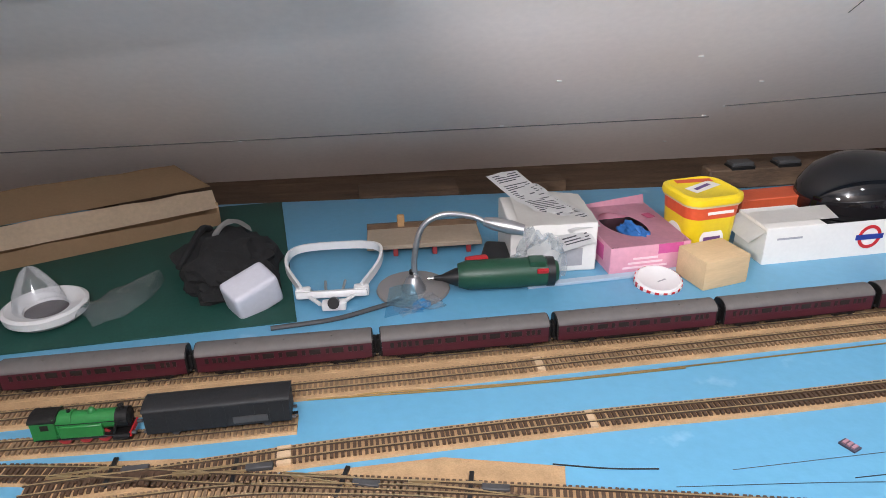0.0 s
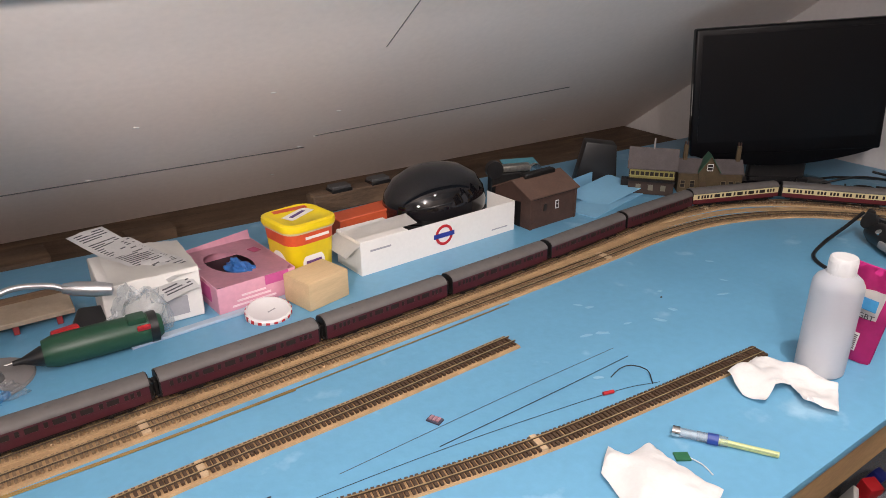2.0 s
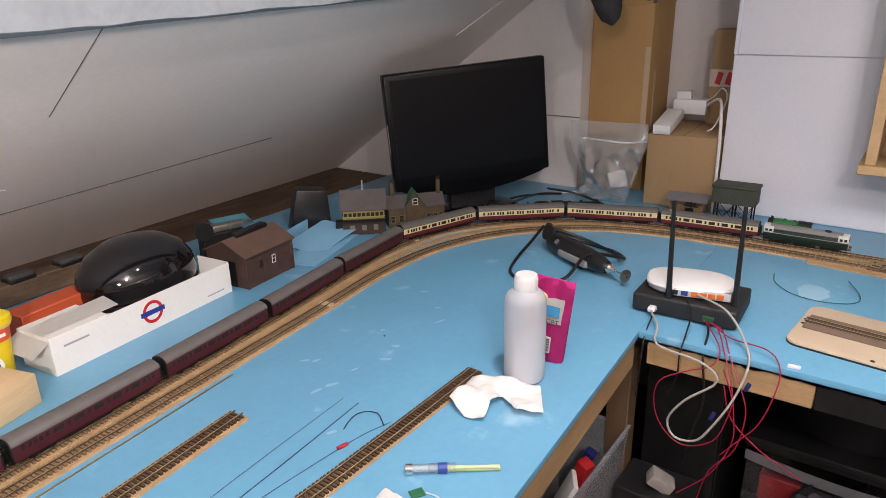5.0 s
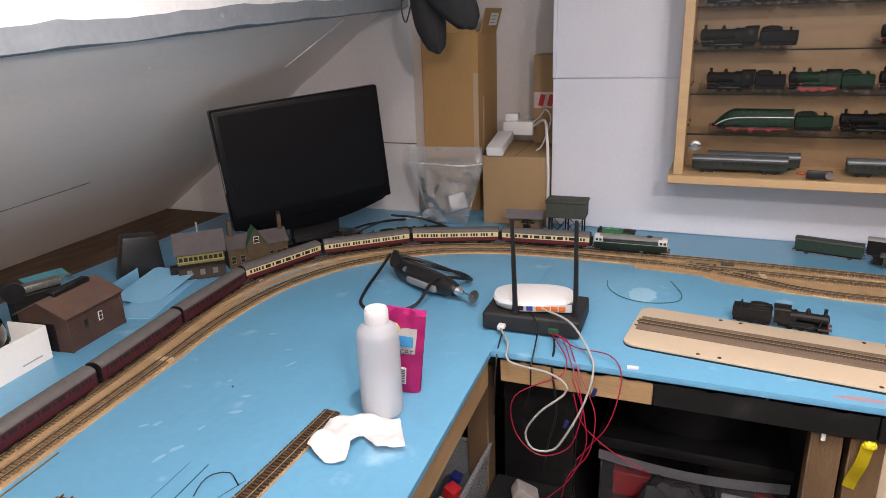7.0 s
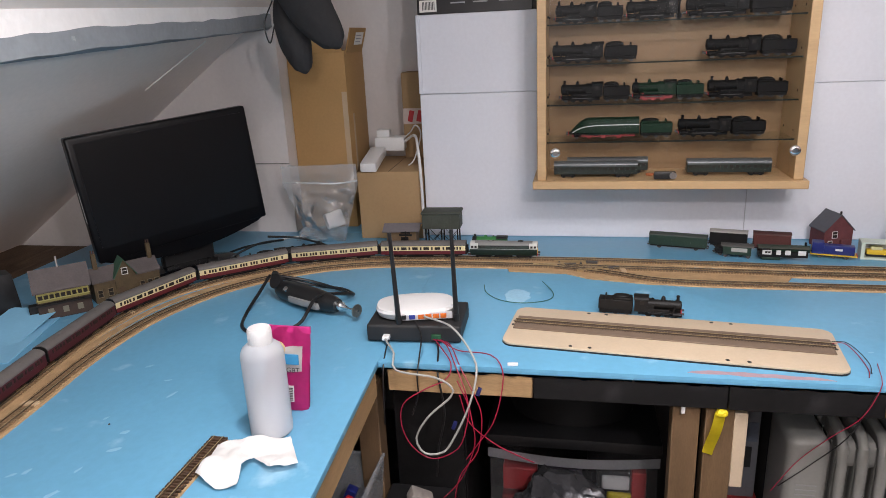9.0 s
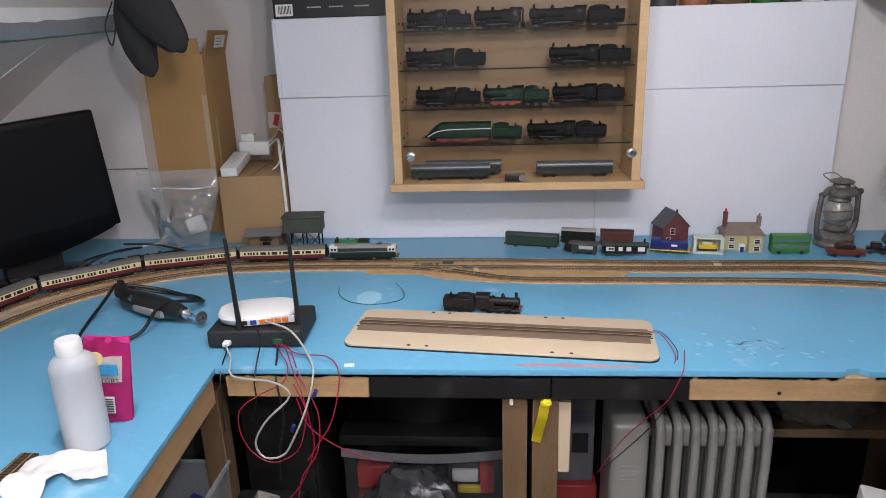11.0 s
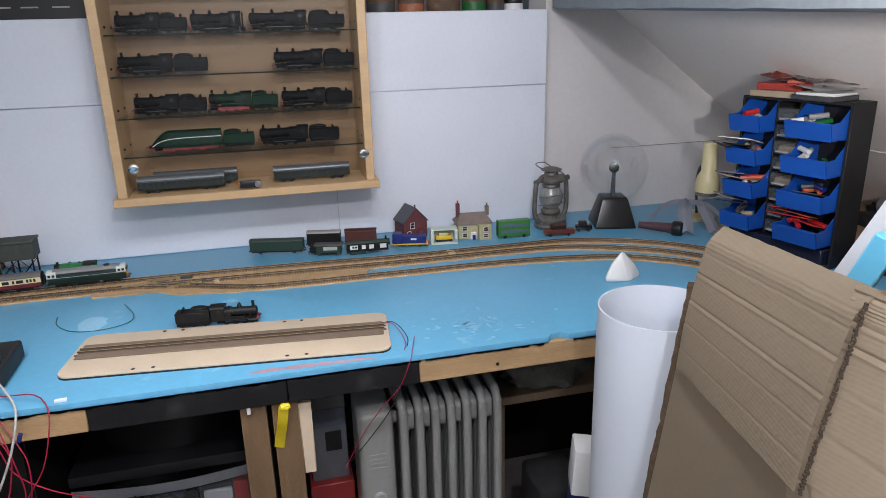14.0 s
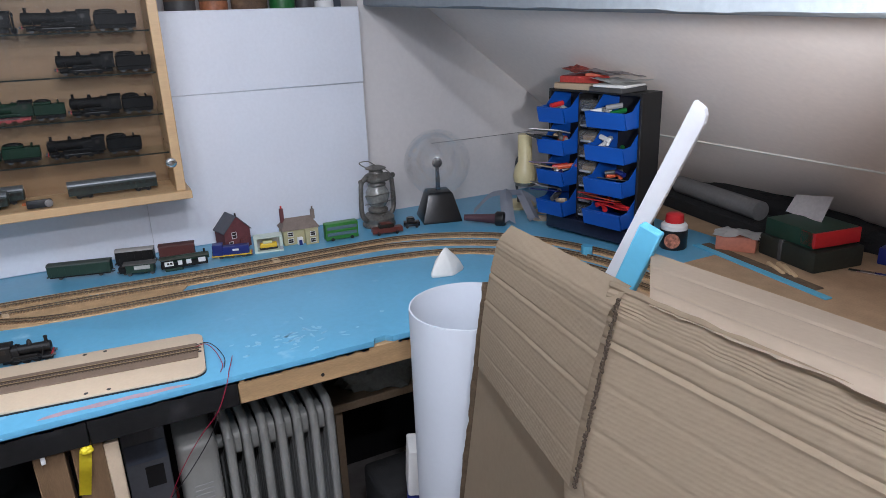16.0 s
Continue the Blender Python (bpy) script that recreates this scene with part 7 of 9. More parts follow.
# ---- things in the middle of the boards ----
wire_red = mat("red_wire", (0.30, 0.010, 0.040), 0.4, var=0.05, bump=0.0)
wire_black = mat("black_wire", (0.008, 0.008, 0.009), 0.4, bump=0.0)
th = thing("test_track_board", "pale rounded board carrying one length of test track", "test board", at(1.9055, 0.222, B, -96.3))
bm = nb()
pts = []
for cx, cy, a0 in ((1, 1, 0), (-1, 1, 90), (-1, -1, 180), (1, -1, 270)):
    for k in range(7):
        a = radians(a0 + 15 * k)
        pts.append((cx * (0.340 - 0.026) + 0.026 * math.cos(a), cy * (0.1035 - 0.026) + 0.026 * math.sin(a)))
part("dark_base", prism(nb(), pts, 0.0035), black_plastic, th, "dark lower layer")
part("board", prism(nb(), [(x * 0.998, y * 0.995) for x, y in pts], 0.0042, at(0, 0, 0.0036), 0.0006), mdf, th, "pale board")
grey_bed = mat("grey_brown_bed", (0.175, 0.125, 0.088), 0.7, var=0.12, scale=40, grain=300, bump=0.2)
part("track_bed", box(nb(), 0.655, 0.070, 0.003, at(0.0, 0.008, 0.0078), 0.001), grey_bed, th, "grey-brown moulded track bed")
for s in (-1, 1):
    part("rail", box(nb(), 0.66, 0.0016, 0.003, at(0, 0.0115 + s * 0.00825, 0.0105)), rail_side, th)
    part("rail_head", box(nb(), 0.66, 0.0016, 0.0006, at(0, 0.0115 + s * 0.00825, 0.0135)), rail_steel, th)
tie = mesh_of("sleeper", box(nb(), 0.0030, 0.026, 0.0016, I4), mat("bed_sleeper", (0.060, 0.042, 0.030), 0.7, var=0.2, bump=0.1))
for k in range(108):
    part("sleeper", tie, None, th, "", at(-0.325 + 0.00607 * k, 0.0115, 0.0102))
for x, y in ((-0.17, 0.092), (-0.13, 0.092), (0.10, 0.092), (0.14, 0.092), (-0.19, -0.092), (-0.15, -0.092), (0.12, -0.092), (0.16, -0.092), (-0.331, 0.018), (-0.331, -0.004), (0.331, 0.022), (0.331, 0.002)):
    part("screw_hole", cyl(nb(), 0.0042, 0.0006, at(x, y, 0.0076), 14), black_plastic, th)
part("feed_wire", tube(nb(), spline([(0.325, 0.012, 0.016), (0.345, 0.008, 0.020), (0.362, -0.02, 0.012), (0.372, -0.07, 0.003), (0.366, -0.10, 0.002)], 0.01), 0.0009, 6), wire_red, th, "red feed wire")
part("feed_wire", tube(nb(), spline([(0.325, 0.020, 0.016), (0.348, 0.014, 0.020), (0.366, -0.01, 0.014), (0.378, -0.05, 0.006), (0.374, -0.085, 0.003)], 0.01), 0.0009, 6), wire_black, th, "black feed wire")

# router on a black box
th = thing("wireless_router", "white wireless router with two black aerials", "router", at(1.905, 0.772, B + 0.044, -77))
bm = nb()
for k, (sx, sy, z) in enumerate(((0.155, 0.092, 0.0), (0.172, 0.108, 0.006), (0.180, 0.118, 0.018), (0.174, 0.112, 0.025), (0.140, 0.088, 0.0285), (0.050, 0.030, 0.0300))):
    ring = [bm.verts.new((sx / 2 * abs(math.cos(a)) ** 0.75 * (1 if math.cos(a) >= 0 else -1), sy / 2 * abs(math.sin(a)) ** 0.75 * (1 if math.sin(a) >= 0 else -1), z)) for a in [2 * math.pi * j / 48 for j in range(48)]]
    if k:
        for j in range(48):
            bm.faces.new((last[j], last[(j + 1) % 48], ring[(j + 1) % 48], ring[j]))
    else:
        bm.faces.new(ring[::-1])
    last = ring
bm.faces.new(last)
part("case", bm, white_plastic, th, "smooth white case")
part("port_panel", box(nb(), 0.112, 0.004, 0.017, at(0.026, -0.0555, 0.004), 0.001), mat("silver_panel", (0.50, 0.50, 0.52), 0.4, bump=0.0), th)
for k in range(4):
    part("port", box(nb(), 0.0135, 0.003, 0.0105, at(0.012 + 0.0165 * k, -0.0580, 0.007), 0.0008), mat("port_orange", (0.62, 0.14, 0.02), 0.45, bump=0.0) if k == 0 else bpy.data.materials["port_orange"], th, "orange socket")
part("port", box(nb(), 0.0135, 0.003, 0.0105, at(-0.008, -0.0580, 0.007), 0.0008), mat("port_blue", (0.02, 0.04, 0.25), 0.45, bump=0.0), th, "blue socket")
part("power_socket", box(nb(), 0.010, 0.003, 0.0105, at(-0.026, -0.0580, 0.007), 0.001), black_plastic, th)
part("reset_hole", cyl(nb(), 0.002, 0.002, at(0.062, -0.0570, 0.012, 0, 90), 8), black_plastic, th)
for x, lean in ((-0.038, -2.0), (0.090, -1.0)):
    an = part("aerial", tube(nb(), [(0, 0, 0), (0, 0, 0.208)], 0.0062, 12, taper=0.0040), black_plastic, th, "black rod aerial", at(x, -0.060, 0.002, 0, 0, lean))
    part("hinge", cyl(nb(), 0.0072, 0.016, at(0, 0, -0.002), 14), black_plastic, an)
th = thing("network_box", "low matt black network box under the router", "network box", at(1.905, 0.765, B, -88))
bm = nb()
box(bm, 0.212, 0.150, 0.040, at(0, 0, 0.003), 0.007, 3)
part("case", bm, mat("matt_black", (0.014, 0.014, 0.015), 0.6, var=0.15, bump=0.05), th)
part("plug", box(nb(), 0.016, 0.020, 0.010, at(-0.060, -0.082, 0.012), 0.002), white_plastic, th, "white network plug")
part("terminal", box(nb(), 0.022, 0.006, 0.012, at(0.052, -0.077, 0.012), 0.001), mat("terminal_green", (0.012, 0.075, 0.03), 0.5, bump=0.0), th, "green terminal block")
for x in (-0.09, 0.09):
    for y in (-0.06, 0.06):
        part("foot", cyl(nb(), 0.006, 0.004, at(x, y, 0), 10), black_plastic, th)
grey_lead = mat("grey_white_lead", (0.36, 0.36, 0.34), 0.5, var=0.05, bump=0.0)

def cable(label, pts, r, material, group="leads below the router"):
    return solo("hanging_lead", tube(nb(), spline(pts, 0.015), r, 8), material, label, "cable", group=group)


cable("pale grey network lead looping from the router to the black box", [(1.850, 0.740, 0.958), (1.80, 0.668, 0.956), (1.75, 0.616, 0.914), (1.72, 0.607, 0.884), (1.70, 0.621, 0.827), (1.69, 0.65, 0.763), (1.69, 0.676, 0.723), (1.69, 0.716, 0.717), (1.69, 0.732, 0.752), (1.69, 0.704, 0.804), (1.70, 0.657, 0.848), (1.70, 0.656, 0.871), (1.705, 0.691, 0.887), (1.715, 0.774, 0.894), (1.75, 0.786, 0.915), (1.80, 0.815, 0.917), (1.818, 0.824, 0.917)], 0.0023, grey_lead)
cable("thin black lead from the router", [(1.842, 0.760, 0.95), (1.80, 0.737, 0.935), (1.75, 0.73, 0.914), (1.722, 0.731, 0.880), (1.72, 0.731, 0.835), (1.72, 0.746, 0.787)], 0.0016, wire_black)
cable("thin black lead over the board's edge", [(1.815, 0.815, 0.915), (1.775, 0.812, 0.904), (1.733, 0.806, 0.89), (1.722, 0.806, 0.84), (1.72, 0.808, 0.76)], 0.0016, wire_black)
for k, pts in enumerate([[(1.822, 0.712, 0.916), (1.78, 0.690, 0.918), (1.735, 0.661, 0.905), (1.71, 0.667, 0.882), (1.70, 0.713, 0.86), (1.69, 0.755, 0.831), (1.69, 0.762, 0.781), (1.69, 0.742, 0.731), (1.69, 0.698, 0.705), (1.69, 0.644, 0.735), (1.695, 0.625, 0.79), (1.70, 0.622, 0.829), (1.71, 0.645, 0.88)],
                         [(1.822, 0.700, 0.916), (1.79, 0.655, 0.908), (1.76, 0.582, 0.916), (1.732, 0.554, 0.895), (1.71, 0.557, 0.845), (1.70, 0.573, 0.791), (1.70, 0.602, 0.745), (1.705, 0.63, 0.70)],
                         [(1.822, 0.716, 0.916), (1.79, 0.682, 0.922), (1.738, 0.654, 0.903), (1.71, 0.63, 0.86), (1.70, 0.616, 0.801), (1.70, 0.612, 0.736), (1.70, 0.645, 0.65), (1.71, 0.704, 0.572)],
                         [(1.822, 0.708, 0.916), (1.79, 0.672, 0.920), (1.735, 0.641, 0.895), (1.71, 0.61, 0.848), (1.70, 0.595, 0.803), (1.70, 0.606, 0.723), (1.70, 0.645, 0.66), (1.71, 0.665, 0.568)],
                         [(1.705, 0.640, 0.85), (1.70, 0.62, 0.79), (1.70, 0.57, 0.745), (1.705, 0.52, 0.716), (1.71, 0.49, 0.70)]]):
    cable("thin red layout wire hanging in a loop", pts, 0.0013, wire_red)
for p_ in ((1.697, 0.655, 0.775), (1.702, 0.603, 0.853)):
    solo("wire_connector", box(nb(), 0.007, 0.008, 0.018, I4, 0.002, 2), mat("connector_blue", (0.015, 0.02, 0.11), 0.45, bump=0.0) if p_[2] < 0.80 else bpy.data.materials["connector_blue"], "blue crimp connector on the red wires", "connector", at(*p_, 10, 20), group="crimp connectors")
cable("dark wires bunched with the red ones", [(1.822, 0.708, 0.916), (1.775, 0.695, 0.912), (1.735, 0.690, 0.88), (1.715, 0.675, 0.80), (1.712, 0.69, 0.72), (1.72, 0.70, 0.64)], 0.0022, wire_black)
cable("red wire from the test board over the edge", [(1.822, -0.165, 0.9035), (1.780, -0.154, 0.906), (1.745, -0.144, 0.908), (1.727, -0.136, 0.895), (1.722, -0.110, 0.84), (1.745, -0.07, 0.78), (1.78, -0.03, 0.70), (1.79, 0.01, 0.62)], 0.0009, wire_red)
cable("thin dark wire hanging before the heater", [(1.727, -0.132, 0.888), (1.724, -0.095, 0.80), (1.76, -0.05, 0.71), (1.78, 0.0, 0.64)], 0.0011, wire_black)
cable("thin green wire offcut curled on the blue board", [(2.205, 0.655, B + 0.0015), (2.150, 0.642, B + 0.0015), (2.100, 0.600, B + 0.0015), (2.085, 0.540, B + 0.0015), (2.110, 0.480, B + 0.0015), (2.155, 0.470, B + 0.004), (2.215, 0.500, B + 0.012)], 0.0012, mat("wire_green", (0.02, 0.12, 0.10), 0.4, bump=0.0), "wire offcuts")

# rotary tool
th = thing("rotary_tool", "black and grey rotary tool with a cutting disc", "power tool", toward(2.092, 1.226, 1.942, 0.936, B + 0.028))
part("barrel", lathe(nb(), [(0, -0.115), (0.018, -0.115), (0.026, -0.095), (0.028, -0.02), (0.026, 0.05), (0.021, 0.090), (0.016, 0.108), (0, 0.110)], at(0, 0, 0, 0, 0, 90), 28), black_plastic, th)
part("grey_panel", box(nb(), 0.11, 0.046, 0.018, at(0.01, -0.010, -0.014, 0, 0, 0), 0.006, 2), grey_plastic, th, "grey grip panel")
part("collet", lathe(nb(), [(0.011, 0.108), (0.012, 0.122), (0.007, 0.128), (0.005, 0.140), (0, 0.141)], at(0, 0, 0, 0, 0, 90), 18), chrome, th)
part("mandrel", cyl(nb(), 0.0022, 0.040, at(0.138, 0, 0, 0, 0, 90), 10), chrome, th)
part("disc", cyl(nb(), 0.016, 0.003, at(0.172, 0, 0, 0, 0, 90), 26), tin, th, "thin cutting disc")
part("switch", cyl(nb(), 0.007, 0.006, at(-0.060, -0.020, 0.014, 0, 40), 14), chrome, th)
part("strain_relief", tube(nb(), spline([(-0.112, 0, 0.004), (-0.132, 0.0, 0.022), (-0.126, 0.0, 0.042)], 0.006), 0.012, 12, taper=0.009), black_plastic, th)
part("hanger", cyl(nb(), 0.020, 0.010, at(-0.110, -0.008, 0.022, 0, 60), 20), black_plastic, th)
cable("black lead of the rotary tool looped round it", [(2.095, 1.220, B + 0.055), (2.04, 1.225, B + 0.03), (1.955, 1.225, B + 0.004), (1.865, 1.190, B + 0.004), (1.835, 1.120, B + 0.004), (1.885, 1.055, B + 0.012), (1.965, 1.035, B + 0.050), (2.04, 0.985, B + 0.030), (2.085, 0.985, B + 0.012), (2.125, 1.03, B + 0.010), (2.140, 1.11, B + 0.012), (2.110, 1.18, B + 0.040), (2.065, 1.20, B + 0.058)], 0.0042, wire_black, "tool leads")
cable("black lead of the rotary tool in a second loop", [(2.090, 1.210, B + 0.058), (2.130, 1.13, B + 0.030), (2.125, 1.05, B + 0.012), (2.085, 0.995, B + 0.012), (2.035, 1.00, B + 0.045)], 0.0040, wire_black, "tool leads")
for pts in ([(2.300, 1.560, B + 0.004), (2.36, 1.50, B + 0.006), (2.45, 1.43, B + 0.030), (2.53, 1.38, B + 0.020), (2.56, 1.42, B + 0.008), (2.50, 1.50, B + 0.004), (2.42, 1.53, B + 0.004)], [(2.47, 1.40, B + 0.05), (2.53, 1.33, B + 0.03), (2.53, 1.26, B + 0.015), (2.50, 1.19, B + 0.006), (2.45, 1.15, B + 0.004)], [(2.235, 1.480, B + 0.010), (2.195, 1.520, B + 0.004), (2.185, 1.575, B + 0.004), (2.23, 1.62, B + 0.004)]):
    cable("black mains lead lying behind the far track", pts, 0.0036, wire_black, "mains leads")
th = thing("mains_plug", "black mains plug with a red label", "plug", at(2.238, 1.465, B, 30))
part("body", box(nb(), 0.045, 0.030, 0.050, I4, 0.006, 2), black_plastic, th)
part("label", box(nb(), 0.018, 0.001, 0.020, at(0.0, -0.0154, 0.016)), mat("plug_red", (0.40, 0.05, 0.05), 0.5, bump=0.0), th)
cable("white lead behind the far engines", [(2.58, 1.42, B + 0.003), (2.60, 1.36, B + 0.012), (2.58, 1.30, B + 0.006), (2.60, 1.25, B + 0.003)], 0.003, white_plastic, "mains leads")

# bottle and pouch
def milky_plastic(name, col, see):
    """Cloudy polythene: scattered light from both sides, a little clear sight through it and a soft gloss."""
    ma = bpy.data.materials.new(name)
    ma.use_nodes = True
    nd, ln = ma.node_tree.nodes, ma.node_tree.links
    bs = nd["Principled BSDF"]
    bs.inputs["Base Color"].default_value, bs.inputs["Roughness"].default_value, bs.inputs["Specular IOR Level"].default_value = (*col, 1), 0.38, 0.35
    tl, tr, m1, m2 = nd.new("ShaderNodeBsdfTranslucent"), nd.new("ShaderNodeBsdfTransparent"), nd.new("ShaderNodeMixShader"), nd.new("ShaderNodeMixShader")
    tl.inputs[0].default_value, tr.inputs[0].default_value = (*col, 1), (0.86, 0.90, 0.94, 1)
    m1.inputs[0].default_value, m2.inputs[0].default_value = 0.35, see
    ln.new(bs.outputs[0], m1.inputs[1])
    ln.new(tl.outputs[0], m1.inputs[2])
    ln.new(m1.outputs[0], m2.inputs[1])
    ln.new(tr.outputs[0], m2.inputs[2])
    ln.new(m2.outputs[0], nd["Material Output"].inputs["Surface"])
    return ma


milky = milky_plastic("milky_plastic", (0.74, 0.76, 0.79), 0.30)
th = thing("plastic_bottle", "translucent white plastic bottle, part full, with a white cap", "bottle", at(1.458, 0.929, B) @ Matrix.Diagonal((1.03, 1.03, 1.015, 1)))
part("body", lathe(nb(), [(0, 0.0), (0.031, 0.0), (0.035, 0.004), (0.0355, 0.02), (0.0355, 0.146), (0.0348, 0.152), (0.0310, 0.160), (0.0230, 0.167), (0.0150, 0.171), (0, 0.171)], I4, 44), milky, th)
part("cap", lathe(nb(), [(0.0192, 0.166), (0.0198, 0.168), (0.0194, 0.192), (0.0175, 0.195), (0, 0.195)], I4, 36), white_plastic, th, "white screw cap")
for k in range(30):
    a = 12 * k
    part("cap_rib", box(nb(), 0.0006, 0.0010, 0.020, at(0.0195 * math.cos(radians(a)), 0.0195 * math.sin(radians(a)), 0.169, a)), white_plastic, th)
part("liquid", lathe(nb(), [(0, 0.003), (0.0335, 0.003), (0.0342, 0.020), (0.0342, 0.074), (0, 0.074)], I4, 40), mat("clear_liquid", (0.70, 0.73, 0.77), 0.3, var=0.02, bump=0.0), th, "pale liquid in the lower half")
mag = mat("magenta_foil", (0.62, 0.030, 0.22), 0.35, var=0.10, scale=20, grain=80, bump=0.12)
th = thing("foil_pouch", "magenta foil pouch with a white label and barcode", "pouch", at(1.5345, 0.932, B + 0.003, -84, -2, 4))
f = lambda u, v, s: ((u - 0.5) * 0.080 + 0.006 * v, s * (0.014 * math.sin(math.pi * (0.15 + 0.80 * u)) * (1 - v ** 2.2) + 0.001) + 0.0045 * noise.noise((u * 4, v * 5, s)) + 0.0018 * noise.noise((u * 11, v * 13, 2)), 0.158 * v + 0.005 * u * v)
for s in (-1, 1):
    part("film", sheet(nb(), 14, 20, lambda u, v: f(u, v, s), 0.0008), mag, th)
part("top_seal", box(nb(), 0.080, 0.003, 0.012, at(0.006, 0, 0.150)), mag, th)
part("label", sheet(nb(), 8, 8, lambda u, v: (lambda q: (q[0], q[1] - 0.0012, q[2]))(f(0.22 + 0.62 * u, 0.48 + 0.30 * v, -1)), 0.0006), white_card, th, "white label")
part("badge", box(nb(), 0.030, 0.002, 0.020, at(0.012, -0.0148, 0.094, 0, 4)), mat("label_cyan", (0.05, 0.33, 0.62), 0.4, bump=0.0), th, "pale blue badge")
part("logo", cyl(nb(), 0.014, 0.0016, at(-0.012, -0.0112, 0.122, 0, 84), 22), mat("label_cream", (0.75, 0.62, 0.30), 0.5, bump=0.0), th)
words("label_text", "LGBT", 0.013, dark_grey, th, at(0.013, -0.0166, 0.083, 0, 86))
part("barcode", box(nb(), 0.026, 0.0016, 0.032, at(0.004, -0.0160, 0.020)), white_card, th)
for k in range(8):
    part("barcode_bar", box(nb(), 0.022, 0.0022, 0.0016, at(0.004, -0.0164, 0.023 + 0.0034 * k)), dark_grey, th)

# paper towels, dropper, chips and wires
def towel(label, outline, lift, seed):
    """A torn, puffed sheet of paper towel with the given outline on the board."""
    bm = nb()
    face = bm.faces.new([bm.verts.new((x, y, 0)) for x, y in outline])
    bmesh.ops.triangulate(bm, faces=[face])
    for _ in range(4):
        bmesh.ops.subdivide_edges(bm, edges=[e for e in bm.edges if e.calc_length() > 0.007], cuts=1, use_grid_fill=True)
        bmesh.ops.triangulate(bm, faces=bm.faces[:])
    edge = {v for e in bm.edges if e.is_boundary for v in e.verts}
    for v in bm.verts:
        x, y = v.co.x * 22, v.co.y * 22
        z = lift * (0.45 + 0.8 * noise.noise((x * 0.9, y * 0.9, seed))) + lift * 0.55 * abs(noise.noise((x * 1.6 + y, y * 1.6, seed + 3)))
        v.co.z = max(0.0012, z * (0.62 if v in edge else 1.0))
        if v not in edge:
            v.co.x += 0.003 * noise.noise((x * 2, y * 2, seed + 7))
    for _ in range(3):
        bmesh.ops.smooth_vert(bm, verts=[v for v in bm.verts if v not in edge], factor=0.4, use_axis_x=True, use_axis_y=True, use_axis_z=True)
    bmesh.ops.solidify(bm, geom=bm.faces[:], thickness=0.0008)
    return solo("paper_towel", bm, paper, label, "paper towel", at(0, 0, B + 0.001), "paper towels")


towel("crumpled white paper towel by the bottle", [(1.310, 0.990), (1.393, 0.997), (1.407, 0.965), (1.437, 0.886), (1.360, 0.840), (1.340, 0.878), (1.368, 0.920), (1.340, 0.928), (1.296, 0.914), (1.288, 0.945)], 0.024, 1.0)
towel("crumpled white paper towel at the board's edge", [(0.985, 0.930), (1.030, 0.964), (1.034, 0.934), (1.083, 0.940), (1.078, 0.886), (1.090, 0.826), (1.020, 0.800), (0.965, 0.840)], 0.020, 5.0)
th = thing("dropper", "clear plastic dropper with a blue collar lying on the board", "dropper", toward(1.128, 0.940, 1.210, 0.832, B + 0.007))
part("barrel", tube(nb(), [(-0.036, 0, 0), (0.004, 0, 0)], 0.0070, 14), clear("dropper_clear", (0.90, 0.93, 0.95), 0.1, 0.5, 0.15), th)
part("cap", cyl(nb(), 0.0078, 0.010, at(-0.068, 0, 0, 0, 0, 90), 16), chrome, th)
part("inner", tube(nb(), [(-0.060, 0, 0), (-0.01, 0, 0)], 0.0046, 10), mat("ice_blue", (0.45, 0.58, 0.66), 0.2, bump=0.0), th)
part("sleeve", tube(nb(), [(-0.060, 0, 0), (-0.020, 0, 0)], 0.0068, 14), clear("sleeve_clear", (0.90, 0.93, 0.95), 0.1, 0.5, 0.15), th)
part("collar", cyl(nb(), 0.0080, 0.014, at(-0.022, 0, 0, 0, 0, 90), 16), mat("collar_blue", (0.02, 0.06, 0.30), 0.35, bump=0.0), th, "dark blue collar")
part("stem", tube(nb(), [(-0.008, 0, -0.001), (0.068, 0, -0.003)], 0.0042, 12), mat("stem_green", (0.55, 0.62, 0.28), 0.3, bump=0.0), th, "yellow-green stem")
part("stem_core", tube(nb(), [(0.0, -0.0036, 0.001), (0.066, -0.0036, -0.001)], 0.0012, 6), mat("stem_dark", (0.30, 0.40, 0.20), 0.4, bump=0.0), th)
solo("circuit_chip", box(nb(), 0.020, 0.016, 0.003, I4, 0.0004), mat("pcb_green", (0.015, 0.14, 0.06), 0.5, bump=0.1), "small green circuit board with a white wire", "circuit board", at(1.102, 0.900, B, -30))
cable("thin white wire from the green circuit board", [(1.108, 0.894, B + 0.002), (1.112, 0.875, B + 0.002), (1.108, 0.855, B + 0.001)], 0.0009, white_plastic, "wire offcuts")
th = thing("circuit_module", "tiny grey and pink circuit module", "circuit board", at(0.864, 1.143, B, 28))
part("board", box(nb(), 0.015, 0.022, 0.003, I4, 0.0004), mat("module_grey", (0.055, 0.055, 0.085), 0.5, bump=0.1), th)
for k in range(3):
    part("chip", box(nb(), 0.010, 0.004, 0.002, at(0, -0.006 + 0.006 * k, 0.003)), mat("module_pink", (0.42, 0.22, 0.26), 0.5, bump=0.0) if k == 0 else bpy.data.materials["module_pink"], th)

